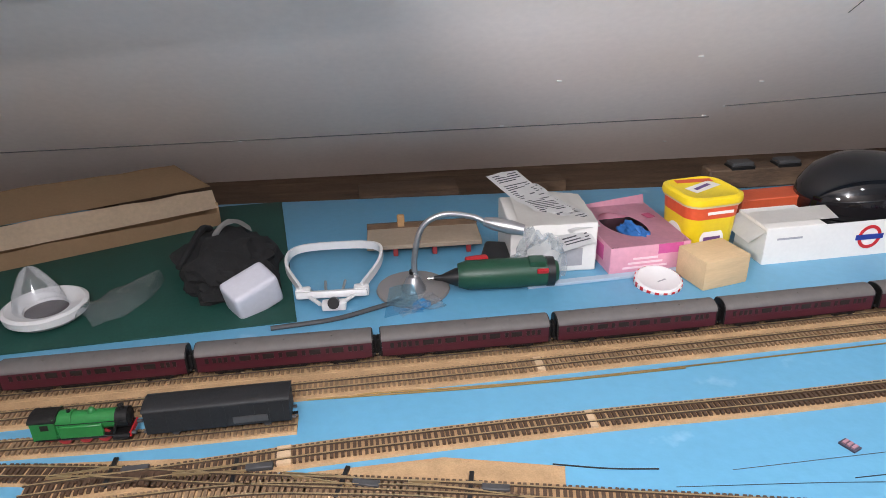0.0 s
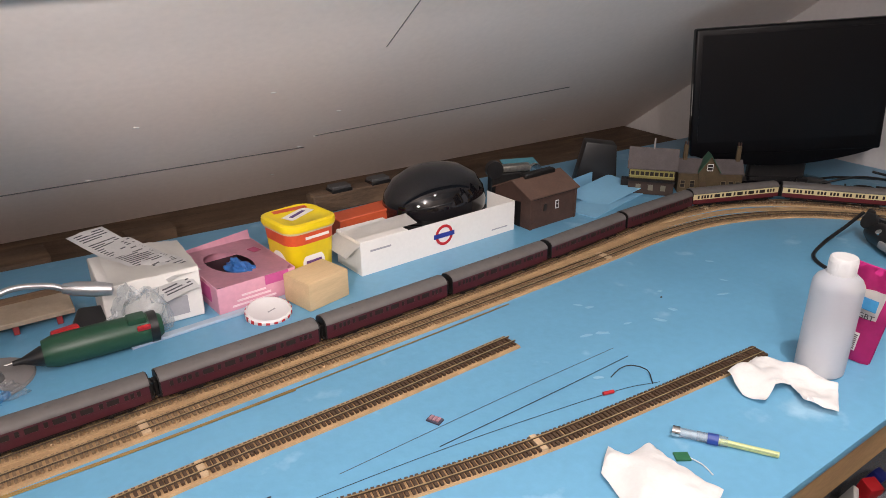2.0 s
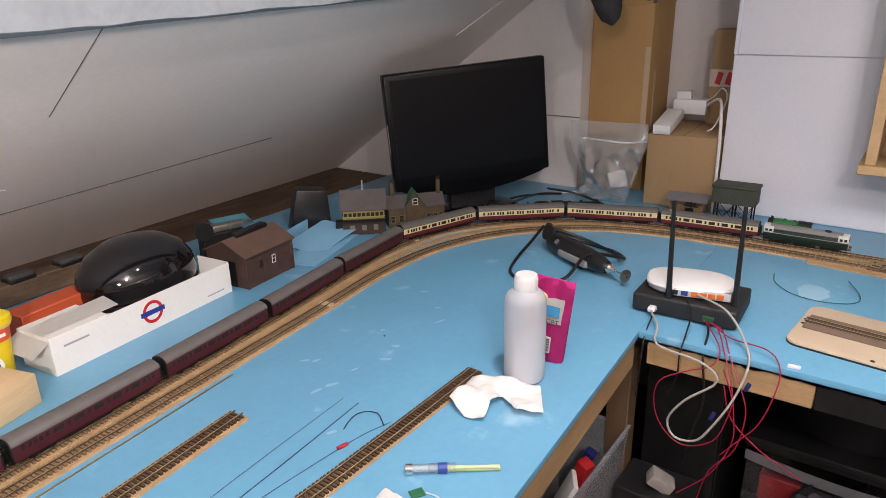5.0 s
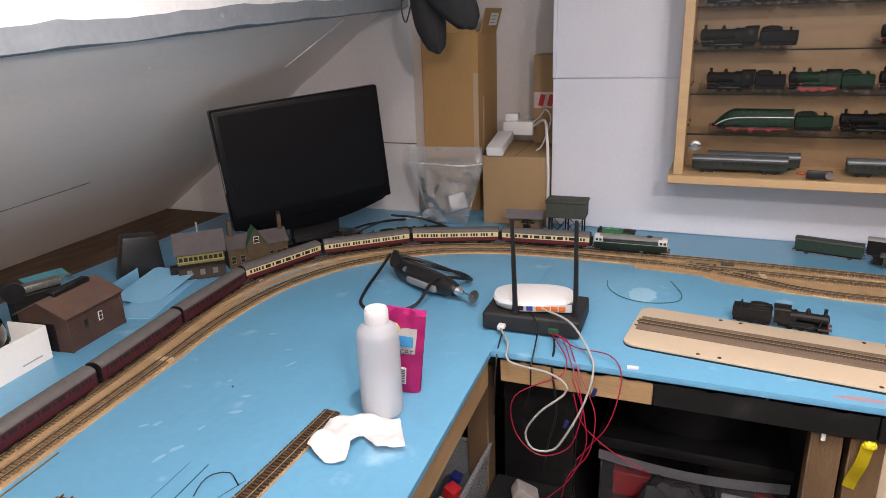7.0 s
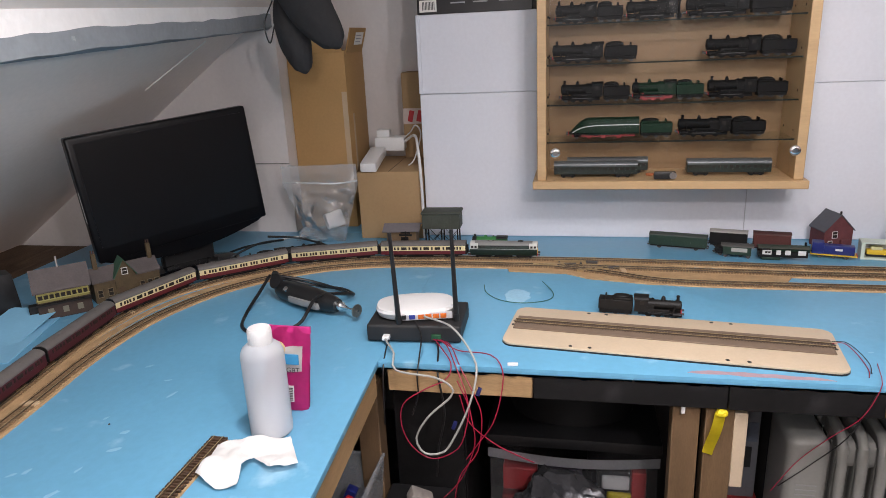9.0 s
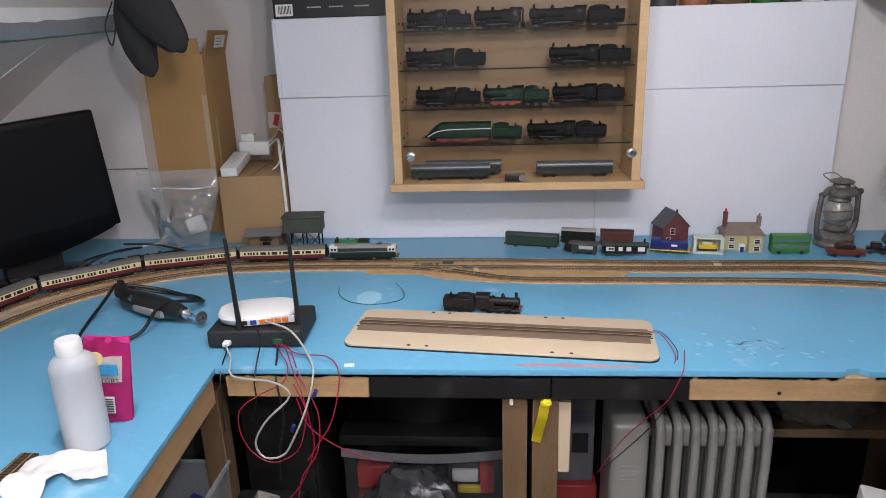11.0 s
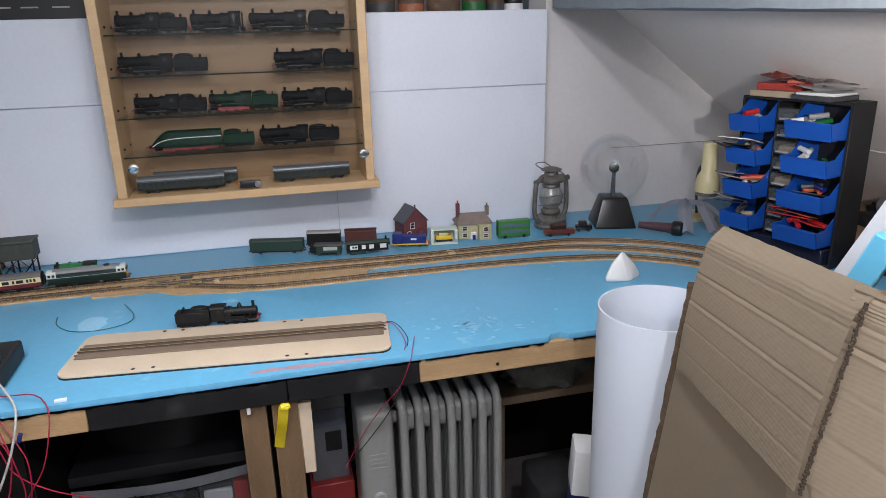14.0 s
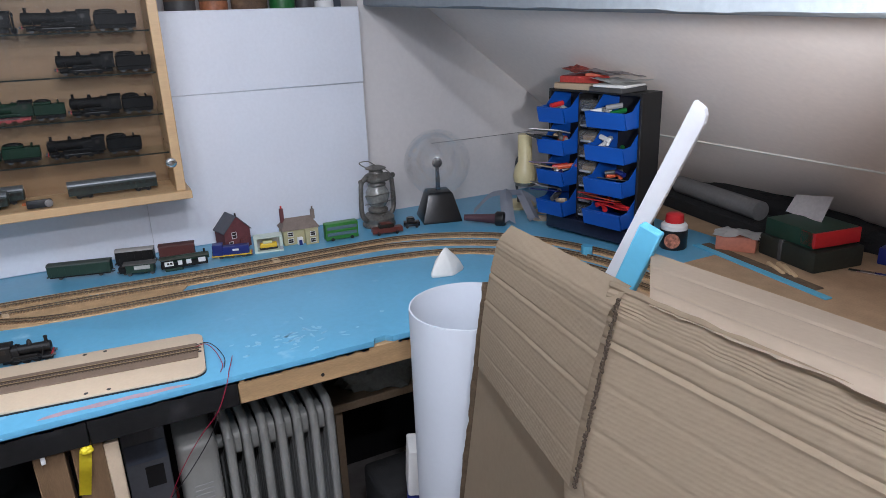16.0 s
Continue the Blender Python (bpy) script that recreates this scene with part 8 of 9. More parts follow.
# ---- wire offcuts on the left board ----
for label, pts, r, material in (
        ("fine steel wire offcut lying straight on the board", [(0.702, 1.113, 0), (0.99, 1.136, 0.001), (1.225, 1.152, 0)], 0.0004, dark_grey),
        ("dark wire offcut lying on the board", [(0.84, 1.090, 0), (1.051, 1.104, 0.001), (1.227, 1.120, 0)], 0.0006, wire_black),
        ("fine dark wire offcut with a red joint", [(0.624, 1.090, 0), (0.86, 1.081, 0.001), (1.127, 1.058, 0.001), (1.214, 1.039, 0)], 0.0004, wire_black),
        ("bent black wire offcut", [(1.158, 1.089, 0), (1.183, 1.095, 0.004), (1.203, 1.090, 0.006), (1.217, 1.069, 0.004), (1.200, 1.041, 0)], 0.0009, wire_black),
        ("short dark wire offcut", [(0.485, 1.137, 0), (0.551, 1.125, 0), (0.613, 1.120, 0)], 0.0010, wire_black),
        ("long loose brass rail lying beside the inner line", [(0.16, 1.293, 0), (0.521, 1.308, 0), (0.924, 1.349, 0), (1.17, 1.377, 0)], 0.0013, mat("old_brass", (0.40, 0.26, 0.10), 0.4, metal=0.7, bump=0.0)),
        ("second loose brass rail under the first", [(0.16, 1.288, 0), (0.45, 1.300, 0), (0.72, 1.323, 0)], 0.0013, bpy.data.materials.get("old_brass") or rail_steel)):
    cable(label, [(x, y, B + r + z) for x, y, z in pts], r, material, "wire offcuts")
solo("fuse", tube(nb(), [(-0.009, 0, 0), (0.009, 0, 0)], 0.0030, 10), red_paint, "small red wire joint", "connector", at(1.122, 1.058, B + 0.003, -12))
solo("track_pin", box(nb(), 0.004, 0.003, 0.003, I4, 0.0008), dark_grey, "tiny dark pin on the board", "pin", at(1.44, 1.24, B))
for x, y, a in ((1.748, 0.535, 95), (1.752, 0.200, 10)):
    solo("white_clip", box(nb(), 0.022 if a > 50 else 0.006, 0.008, 0.006 if a > 50 else 0.030, I4, 0.002, 2), white_plastic, "small white plastic cable clip", "clip", at(x if a > 50 else 1.745, y, B if a > 50 else 0.815, a), group="cable clips")
ye_tape = mat("yellow_tape", (0.72, 0.58, 0.02), 0.45, var=0.08, bump=0.1)
th = thing("yellow_ribbon", "knotted strip of yellow tape hung on the leg", "tape", at(1.748, 0.120, 0.0))
part("strip", sheet(nb(), 4, 14, lambda u, v: (-0.004 - 0.006 * math.sin(v * 5), 0.010 + (u - 0.5) * 0.020 + 0.018 * v, 0.822 - 0.098 * v + 0.006 * (u - 0.5)), 0.001), ye_tape, th)
part("knot", lump(nb(), 0.008, 0.011, 0.010, 2, at(-0.006, 0.008, 0.818)), ye_tape, th)

# ---- under the far board ----
th = thing("storage_crate", "clear plastic storage crate with a dark lid, full of boxes", "storage crate", at(2.10, 0.415, 0.0))
crate_film = clear("crate_clear", (0.90, 0.91, 0.93), 0.15, 0.25, 0.035)
for s in (-1, 1):
    part("wall", box(nb(), 0.004, 0.40, 0.42, at(s * 0.15, 0, 0.12), 0.001), crate_film, th)
    part("wall", box(nb(), 0.30, 0.004, 0.42, at(0, s * 0.20, 0.12), 0.001), crate_film, th)
part("base", box(nb(), 0.30, 0.40, 0.12, I4, 0.004), dark_grey, th)
part("rim", sheet(nb(), 20, 4, lambda u, v: (-0.158 - 0.010 * math.sin(math.pi * u), -0.205 + 0.41 * u, 0.548 - 0.010 * math.sin(math.pi * u) + 0.026 * v), 0.006), mat("rim_grey", (0.36, 0.37, 0.40), 0.35, bump=0.0), th, "pale grey front rim")
part("lid", box(nb(), 0.32, 0.42, 0.030, at(0.004, 0, 0.578), 0.008, 2), black_plastic, th, "dark lid")
for x, y, z, sx, sy, sz, material in ((-0.12, 0.128, 0.465, 0.05, 0.085, 0.065, red_paint), (-0.12, -0.160, 0.455, 0.05, 0.034, 0.085, red_paint), (-0.138, -0.105, 0.487, 0.012, 0.066, 0.036, white_card), (-0.11, -0.100, 0.480, 0.04, 0.078, 0.052, dark_grey), (-0.11, 0.01, 0.44, 0.04, 0.12, 0.06, dark_grey), (-0.135, -0.115, 0.452, 0.012, 0.06, 0.022, ye_tape), (-0.11, 0.05, 0.38, 0.05, 0.25, 0.06, red_dark), (-0.11, 0.02, 0.505, 0.03, 0.09, 0.022, mat("lilac_box", (0.20, 0.18, 0.24), 0.5, bump=0.0))):
    part("packet", box(nb(), sx, sy, sz, at(x, y, z - 0.02), 0.003), material, th)
solo("black_bin", lathe(nb(), [(0, 0), (0.15, 0), (0.17, 0.15), (0.175, 0.155), (0.175, 0.17), (0, 0.165)], Matrix.Diagonal((0.8, 1.05, 1, 1)), 40), black_plastic, "black plastic bin standing on the crate", "bin", at(2.12, 0.42, 0.609))
solo("foil_bag", lump(nb(), 0.07, 0.12, 0.112, 5, rough=0.35), mat("silver_foil", (0.07, 0.072, 0.08), 0.26, metal=0.6, var=0.2, scale=30, bump=0.4), "crumpled dark shiny foil bag before the crate", "bag", at(1.86, 0.44, 0.41))
solo("bag_stool", box(nb(), 0.16, 0.26, 0.41, I4, 0.01, 2), black_plastic, "black plastic stool under the foil bag", "stool", at(1.86, 0.44, 0))
th = thing("floor_cabinet", "tall black cabinet under the board's corner", "cabinet", at(2.06, 0.745, 0))
part("carcass", box(nb(), 0.39, 0.17, 0.74, at(0.005, 0, 0.05), 0.004, 2), black_paint, th)
part("plinth", box(nb(), 0.37, 0.16, 0.05, at(0.01, 0, 0)), black_plastic, th)
part("door", box(nb(), 0.016, 0.164, 0.72, at(-0.198, 0, 0.06), 0.003, 2), black_paint, th)
solo("adapter_brick", box(nb(), 0.04, 0.055, 0.030, I4, 0.006, 2), mat("dusty_grey", (0.30, 0.27, 0.25), 0.5), "small grey mains adapter among the wires", "adapter", at(1.745, 0.755, 0.545, 20, 30))
solo("adapter_shelf", box(nb(), 0.12, 0.16, 0.54, I4, 0.004), black_plastic, "low black box below the wires", "box", at(1.76, 0.755, 0))


def heater():
    th = thing("oil_heater", "pale grey oil-filled radiator with tall ribbed fins", "radiator", at(1.905, -0.195, 0.0))
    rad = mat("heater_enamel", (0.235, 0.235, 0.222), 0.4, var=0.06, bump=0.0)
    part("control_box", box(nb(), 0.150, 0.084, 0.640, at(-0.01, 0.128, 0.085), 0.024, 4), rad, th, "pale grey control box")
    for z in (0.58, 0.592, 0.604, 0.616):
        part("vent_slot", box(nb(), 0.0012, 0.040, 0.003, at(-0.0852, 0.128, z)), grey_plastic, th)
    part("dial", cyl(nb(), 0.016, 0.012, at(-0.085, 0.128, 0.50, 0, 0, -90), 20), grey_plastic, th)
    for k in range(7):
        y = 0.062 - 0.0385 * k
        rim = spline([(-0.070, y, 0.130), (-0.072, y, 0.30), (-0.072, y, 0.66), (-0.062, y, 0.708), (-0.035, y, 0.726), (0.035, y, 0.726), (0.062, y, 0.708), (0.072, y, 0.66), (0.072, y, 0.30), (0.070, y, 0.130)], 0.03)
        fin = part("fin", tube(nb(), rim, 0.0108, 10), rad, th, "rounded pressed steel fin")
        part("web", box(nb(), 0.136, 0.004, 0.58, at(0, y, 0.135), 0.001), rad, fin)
        if k < 6:
            part("shoulder", box(nb(), 0.126, 0.022, 0.060, at(0, y - 0.01925, 0.650), 0.018, 3), rad, fin, "pressed shoulder joining two fins")
        for x in (-0.042, -0.014, 0.014, 0.042):
            part("flute", tube(nb(), [(x, y, 0.15), (x, y, 0.69)], 0.0065, 8), rad, fin)
        for z in (0.66, 0.17):
            part("link_pipe", cyl(nb(), 0.016, 0.0385, at(0, y - 0.019, z, 0, -90), 14), rad, fin)
    for y in (0.09, -0.16):
        ft = part("foot", box(nb(), 0.22, 0.03, 0.02, at(0, y, 0.075), 0.005), black_plastic, th)
        for s in (-1, 1):
            cs = nb()
            cyl(cs, 0.038, 0.02, at(s * 0.10, y - 0.01, 0.0385, 0, -90), 20)
            part("castor", cs, black_plastic, ft)
    return th


heater()
solo("red_carton", box(nb(), 0.12, 0.11, 0.46, I4, 0.003), red_dark, "dark red carton beside the heater", "box", at(2.02, 0.035, 0.0))
th = thing("white_meter", "grey-white instrument with a dark display on the red carton", "instrument", at(2.02, 0.035, 0.46))
part("case", box(nb(), 0.08, 0.095, 0.24, I4, 0.006, 2), mat("meter_grey", (0.13, 0.135, 0.15), 0.45), th)
part("display", box(nb(), 0.003, 0.040, 0.055, at(-0.0405, -0.012, 0.085)), black_plastic, th)
part("panel", box(nb(), 0.003, 0.085, 0.05, at(-0.0405, 0.0, 0.155)), mat("meter_blue", (0.10, 0.12, 0.16), 0.5), th)
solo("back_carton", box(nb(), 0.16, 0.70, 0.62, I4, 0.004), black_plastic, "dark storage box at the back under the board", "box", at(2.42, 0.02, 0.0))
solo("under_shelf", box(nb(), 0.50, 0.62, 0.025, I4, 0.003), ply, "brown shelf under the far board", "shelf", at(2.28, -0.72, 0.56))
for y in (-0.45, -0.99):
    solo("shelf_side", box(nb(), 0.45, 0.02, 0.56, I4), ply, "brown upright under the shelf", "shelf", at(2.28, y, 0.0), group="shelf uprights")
solo("grey_sack", lump(nb(), 0.12, 0.15, 0.085, 6, rough=0.25), mat("grey_green_sack", (0.13, 0.135, 0.12), 0.75, var=0.25, bump=0.3), "folded grey-green sack on the shelf", "bag", at(2.16, -0.60, 0.585))
solo("black_case", box(nb(), 0.16, 0.14, 0.40, I4, 0.02, 3), soft_black, "black soft case standing on the floor", "case", at(1.93, -0.56, 0.0))
solo("blue_crate", box(nb(), 0.16, 0.13, 0.535, I4, 0.006, 2), shunt_blue, "blue plastic box standing on the floor behind the tube", "box", at(1.69, -0.560, 0.0, -24))
solo("paper_packet", box(nb(), 0.085, 0.100, 0.112, I4, 0.006, 2), paper, "plain white paper packet on the blue box", "packet", at(1.672, -0.535, 0.536, -20, 4, 3))
# black sheets stand in for the darkness below the boards
wall("dark_under_right", 2.56, 2.60, -1.62, 0.80, 0.0, 0.88, black_paint, "black sheet standing in for the dark under the far board")
wall("dark_under_left", -1.1, 2.56, 1.96, 2.0, 0.0, 0.88, black_paint, "black sheet standing in for the dark under the left board")

# ---- clear tub with tools under the left board ----
th = thing("tool_tub", "clear plastic tub of tools and packets on a wooden stand", "tub", at(1.600, 0.985, 0.0))
tub_film = clear("tub_clear", (0.86, 0.90, 0.95), 0.15, 0.40, 0.26)
for s in (-1, 1):
    part("wall", box(nb(), 0.004, 0.26, 0.20, at(s * 0.165, 0, 0.44, 0, 0, s * 6), 0.001), tub_film, th)
    part("wall", box(nb(), 0.335, 0.004, 0.20, at(0, s * 0.130, 0.44, 0, -s * 6), 0.001), tub_film, th)
part("rim", tube(nb(), [(0.18, 0.148, 0.642), (-0.18, 0.148, 0.642), (-0.18, -0.148, 0.642), (0.18, -0.148, 0.642), (0.18, 0.148, 0.642)], 0.005, 8), tub_film, th)
part("floor", box(nb(), 0.32, 0.25, 0.006, at(0, 0, 0.436)), tub_film, th)
for x, y, z, sx, sy, sz, a, b, material in ((-0.06, -0.06, 0.50, 0.06, 0.012, 0.16, 30, 24, white_card), (0.06, -0.07, 0.47, 0.03, 0.03, 0.17, -20, 14, red_paint), (0.0, -0.02, 0.46, 0.05, 0.03, 0.15, 50, -20, bright_green), (-0.11, 0.0, 0.47, 0.06, 0.04, 0.13, 10, 16, red_paint), (0.03, 0.05, 0.45, 0.20, 0.10, 0.10, 12, 4, dark_grey), (0.11, -0.03, 0.46, 0.025, 0.025, 0.17, 0, 22, shunt_blue)):
    part("tool", box(nb(), sx, sy, sz, at(x, y, z - 0.02, a, b), 0.004, 2), material, th)
solo("tub_stand", box(nb(), 0.36, 0.28, 0.436, I4, 0.004), ply, "brown wooden stand under the tool tub", "stand", at(1.600, 0.985, 0.0))

# ---- tall white tube and the big carton ----
th = thing("plastic_tube", "tall white plastic tube standing open on the floor", "tube", at(1.405, -0.510, 0.0))
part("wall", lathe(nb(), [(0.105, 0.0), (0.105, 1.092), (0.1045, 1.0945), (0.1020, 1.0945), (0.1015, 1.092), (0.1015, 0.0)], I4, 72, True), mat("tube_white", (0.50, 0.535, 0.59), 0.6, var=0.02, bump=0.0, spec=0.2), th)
part("floor_cap", cyl(nb(), 0.101, 0.01, at(0, 0, 0.0), 48), white_plastic, th)
scrap = nb()
for p in ((-0.012, 0.040, 0), (0.020, 0.030, 0), (0.030, -0.030, 0), (0.004, -0.050, 0), (-0.022, -0.010, 0), (-0.014, 0.044, 0.012), (0.0, 0.024, 0.046), (-0.004, 0.004, 0.073), (0.006, -0.006, 0.071), (0.004, -0.036, 0.036), (0.010, -0.052, 0.008)):
    scrap.verts.new(p)
bmesh.ops.convex_hull(scrap, input=scrap.verts[:])
bmesh.ops.bevel(scrap, geom=scrap.edges[:], offset=0.003, segments=2, profile=0.5, affect="EDGES")
solo("paper_scrap", scrap, white_card, "crumpled wad of white tissue paper on the board", "paper", at(2.016, -0.776, B, 0) @ Matrix.Diagonal((1.1, 1.2, 1.08, 1)))


def crease(v, marks, depth, w=0.012):
    return sum(depth * max(0.0, 1 - abs(v - q) / w) * s for q, s in marks)


card_ribbed = mat("corrugated_card", (0.360, 0.287, 0.203), 0.82, var=0.035, scale=5, grain=150, bump=0.12)
nd, ln = card_ribbed.node_tree.nodes, card_ribbed.node_tree.links
wv, bp, bp0 = nd.new("ShaderNodeTexWave"), nd.new("ShaderNodeBump"), nd["Bump"]
wv.bands_direction, wv.inputs["Scale"].default_value, wv.inputs["Distortion"].default_value, wv.inputs["Detail"].default_value = "Z", 72.0, 0.5, 1.0
bp.inputs["Strength"].default_value, bp.inputs["Distance"].default_value = 0.11, 0.0007
ln.new(nd["Mapping"].outputs["Vector"], wv.inputs["Vector"])
ln.new(wv.outputs["Fac"], bp.inputs["Height"])
ln.new(bp0.outputs["Normal"], bp.inputs["Normal"])
ln.new(bp.outputs["Normal"], nd["Principled BSDF"].inputs["Normal"])


def big_carton():
    th = thing("large_carton", "large open brown carton with torn, creased flaps", "cardboard box", at(0, 0, 0), "cardboard boxes")
    a, b, c, d = Vector((1.222, -0.462, 1.290)), Vector((0.912, -0.396, 1.318)), Vector((0.690, -0.432, 1.303)), Vector((0.420, -0.480, 1.296))
    n1 = Vector((0.20, 0.97, 0.10)).normalized()
    marks = [(0.105, -1.6), (0.145, 0.7), (0.19, -0.8), (0.33, -1.3), (0.352, 0.8), (0.52, -1.1), (0.54, 0.9), (0.68, -0.8), (0.86, -0.6)]
    al, bl = Vector((1.197, -0.407, 1.100)), Vector((0.888, -0.328, 1.138))

    def flap1(u, v):
        top, low = a.lerp(b, u), al.lerp(bl, u)
        rag = 0.0014 * noise.noise((u * 18, 0, 1)) * (1 - v)
        return top.lerp(low, v) + n1 * ((0.8 + 0.35 * noise.noise((u * 1.6, v * 3, 4))) * crease(v + 0.0012 * noise.noise((u * 2.2, v * 2, 9)), marks, 0.0013, 0.011) + 0.006 * math.sin(3 * v) - 0.015 * max(0.0, 1 - v / 0.105) + 0.0006 * noise.noise((u * 5, v * 5, 2))) + Vector((0, 0, rag))
    part("torn_flap", sheet(nb(), 24, 160, flap1, 0.005), card_ribbed, th, "creased flap folded outwards")
    marks2 = [(0.013, -1.4), (0.056, -0.9), (0.062, 0.7), (0.092, -1.2), (0.100, 1.0), (0.160, -0.5), (0.235, -0.6), (0.320, -0.6), (0.50, -0.5)]
    bl2 = Vector((0.838, -0.308, 0.745))

    b2 = b + (b - c).normalized() * 0.018
    bl3 = bl + (b - c).normalized() * 0.018

    def flap2(u, v):
        v = v ** 1.7
        top = b2.lerp(c, u / 0.5) if u < 0.5 else c.lerp(d, (u - 0.5) / 0.5)
        top = top + Vector((0.0, -0.009, -0.002))
        low = bl2.lerp(Vector((0.28, -0.42, 0.74)), u)
        mid = (bl3 + Vector((0, -0.009, 0))).lerp(Vector((0.40, -0.420, 1.08)), u)
        p = top.lerp(mid, v / 0.33) if v < 0.33 else mid.lerp(low, (v - 0.33) / 0.67)
        rag = 0.002 * noise.noise((u * 22, 0, 5)) * max(0, 1 - v * 8)
        crush = max(0.0, 1 - abs(v - 0.034) / 0.024) * (0.55 + 0.9 * noise.noise((u * 7, v * 9, 3)))
        ripple = 0.0007 * crush * math.sin(v * 1100 + 2.5 * noise.noise((u * 5, 1, 6))) + 0.0022 * crush * noise.noise((u * 40, v * 90, 3))
        return p + n1 * ((0.8 + 0.4 * noise.noise((u * 2.0, v * 4, 8))) * crease(v + 0.0006 * noise.noise((u * 3, 2, 7)), marks2, 0.0024, 0.0050) + ripple) + Vector((0, 0, rag))
    part("long_flap", sheet(nb(), 90, 260, flap2, 0.005), card_ribbed, th, "long creased flap hanging to the side")
    # ragged corrugated edge of the tear
    bm = nb()
    rnd = random.Random(8)
    for k in range(8, 130):
        q = b.lerp(bl, k / 129) + n1 * rnd.uniform(-0.001, 0.001)
        box(bm, rnd.uniform(0.0012, 0.0036), rnd.uniform(0.002, 0.003), rnd.uniform(0.0014, 0.0030), at(q.x - 0.002 + rnd.gauss(0, 0.0004), q.y - 0.003, q.z - 0.002, rnd.uniform(-20, 20), rnd.uniform(-20, 20)))
    part("torn_edge", bm, mat("torn_flute", (0.055, 0.038, 0.024), 0.9, bump=0.2), th, "ragged brown torn edge")
    # body below and behind the flaps
    body = nb()
    prism(body, [(1.205, -0.470), (0.905, -0.410), (0.40, -0.500), (0.44, -0.790), (1.23, -0.790)], 1.12)
    part("body", body, card, th, "plain lower body")
    part("side_edge", sheet(nb(), 5, 90, lambda u, v: Vector((1.212, -0.436, 1.215)).lerp(Vector((1.196, -0.322, 0.50)), v) + Vector((0.012, 0.020, 0)) * u * (0.42 - 0.10 * v + 0.06 * noise.noise((v * 12, 1, 2)) + 0.05 * noise.noise((v * 120, 3, 2))) + Vector((0, 0.002 * noise.noise((v * 50, u * 3, 5)), 0)), 0.004), card_dark, th, "frayed dark side edge")
    part("lower_panel", sheet(nb(), 10, 12, lambda u, v: Vector((1.2097, -0.418, 1.112)).lerp(Vector((0.880, -0.338, 1.145)), u).lerp(Vector((1.197, -0.321, 0.5)).lerp(Vector((0.80, -0.300, 0.5)), u), v), 0.004), mat("plain_card", (0.370, 0.292, 0.205), 0.8, var=0.05, scale=4, grain=120, bump=0.05), th, "plain lower panel")
    # pale inside of the far flap
    def back(u, v):
        front = Vector((0.880, -0.406, 1.308)).lerp(Vector((0.40, -0.476, 1.292)), u) + Vector((0, 0.005 * noise.noise((u * 14, 3, 1)) + 0.003 * noise.noise((u * 50, 1, 1)), 0)) * max(0.0, 1 - 6 * v)
        far = Vector((1.088, -0.608, 1.262)).lerp(Vector((0.42, -0.650, 1.262)), u)
        dip = 0.007 * math.exp(-((v - 0.15) / 0.09) ** 2) - 0.0018 * math.exp(-((v - 0.30) / 0.015) ** 2) - 0.0018 * math.exp(-((v - 0.66) / 0.015) ** 2)
        return front.lerp(far, v) + Vector((0, 0, dip + 0.003 * noise.noise((u * 3, v * 2, 1))))
    part("inner_flap", sheet(nb(), 60, 60, back, 0.004), mat("carton_inside", (0.47, 0.39, 0.30), 0.8, var=0.06, bump=0.08), th, "pale inside of the far flap")
    return th


big_carton()
foam_blue = mat("foam_blue", (0.12, 0.42, 0.62), 0.6, var=0.05)


def strut(p, q):
    """The pose at p of a flat strip that runs to q, its wide face turned to the room's middle, and its length."""
    p, q = Vector(p), Vector(q)
    way = (q - p).normalized()
    face = Vector((-0.45, 0.85, 0.2))
    face = (face - way * face.dot(way)).normalized()
    side = way.cross(face)
    m = Matrix.Translation(p) @ Matrix((side, face, way)).transposed().to_4x4()
    return m, (q - p).length


m, L = strut((1.165, -0.588, 1.16), (1.031, -0.620, 1.455))
th = thing("trim_strip", "white foam strip with a rounded end, stuck into the carton", "strip", m)
bm = nb()
prism(bm, [(-0.0115, 0), (0.0115, 0), (0.0115, L - 0.018), (0.009, L - 0.008), (0.004, L - 0.002), (-0.003, L), (-0.0115, L + 0.001)], 0.010, Matrix(((1, 0, 0, 0), (0, 0, -1, 0.005), (0, 1, 0, 0), (0, 0, 0, 1))), 0.001)
part("strip", bm, mat("foam_white", (0.56, 0.57, 0.60), 0.6, var=0.03), th)
m, L = strut((1.112, -0.577, 1.19), (1.067, -0.588, 1.303))
solo("foam_offcut", box(nb(), 0.030, 0.016, L, I4, 0.002), foam_blue, "sky blue foam offcut in the carton", "foam", m)

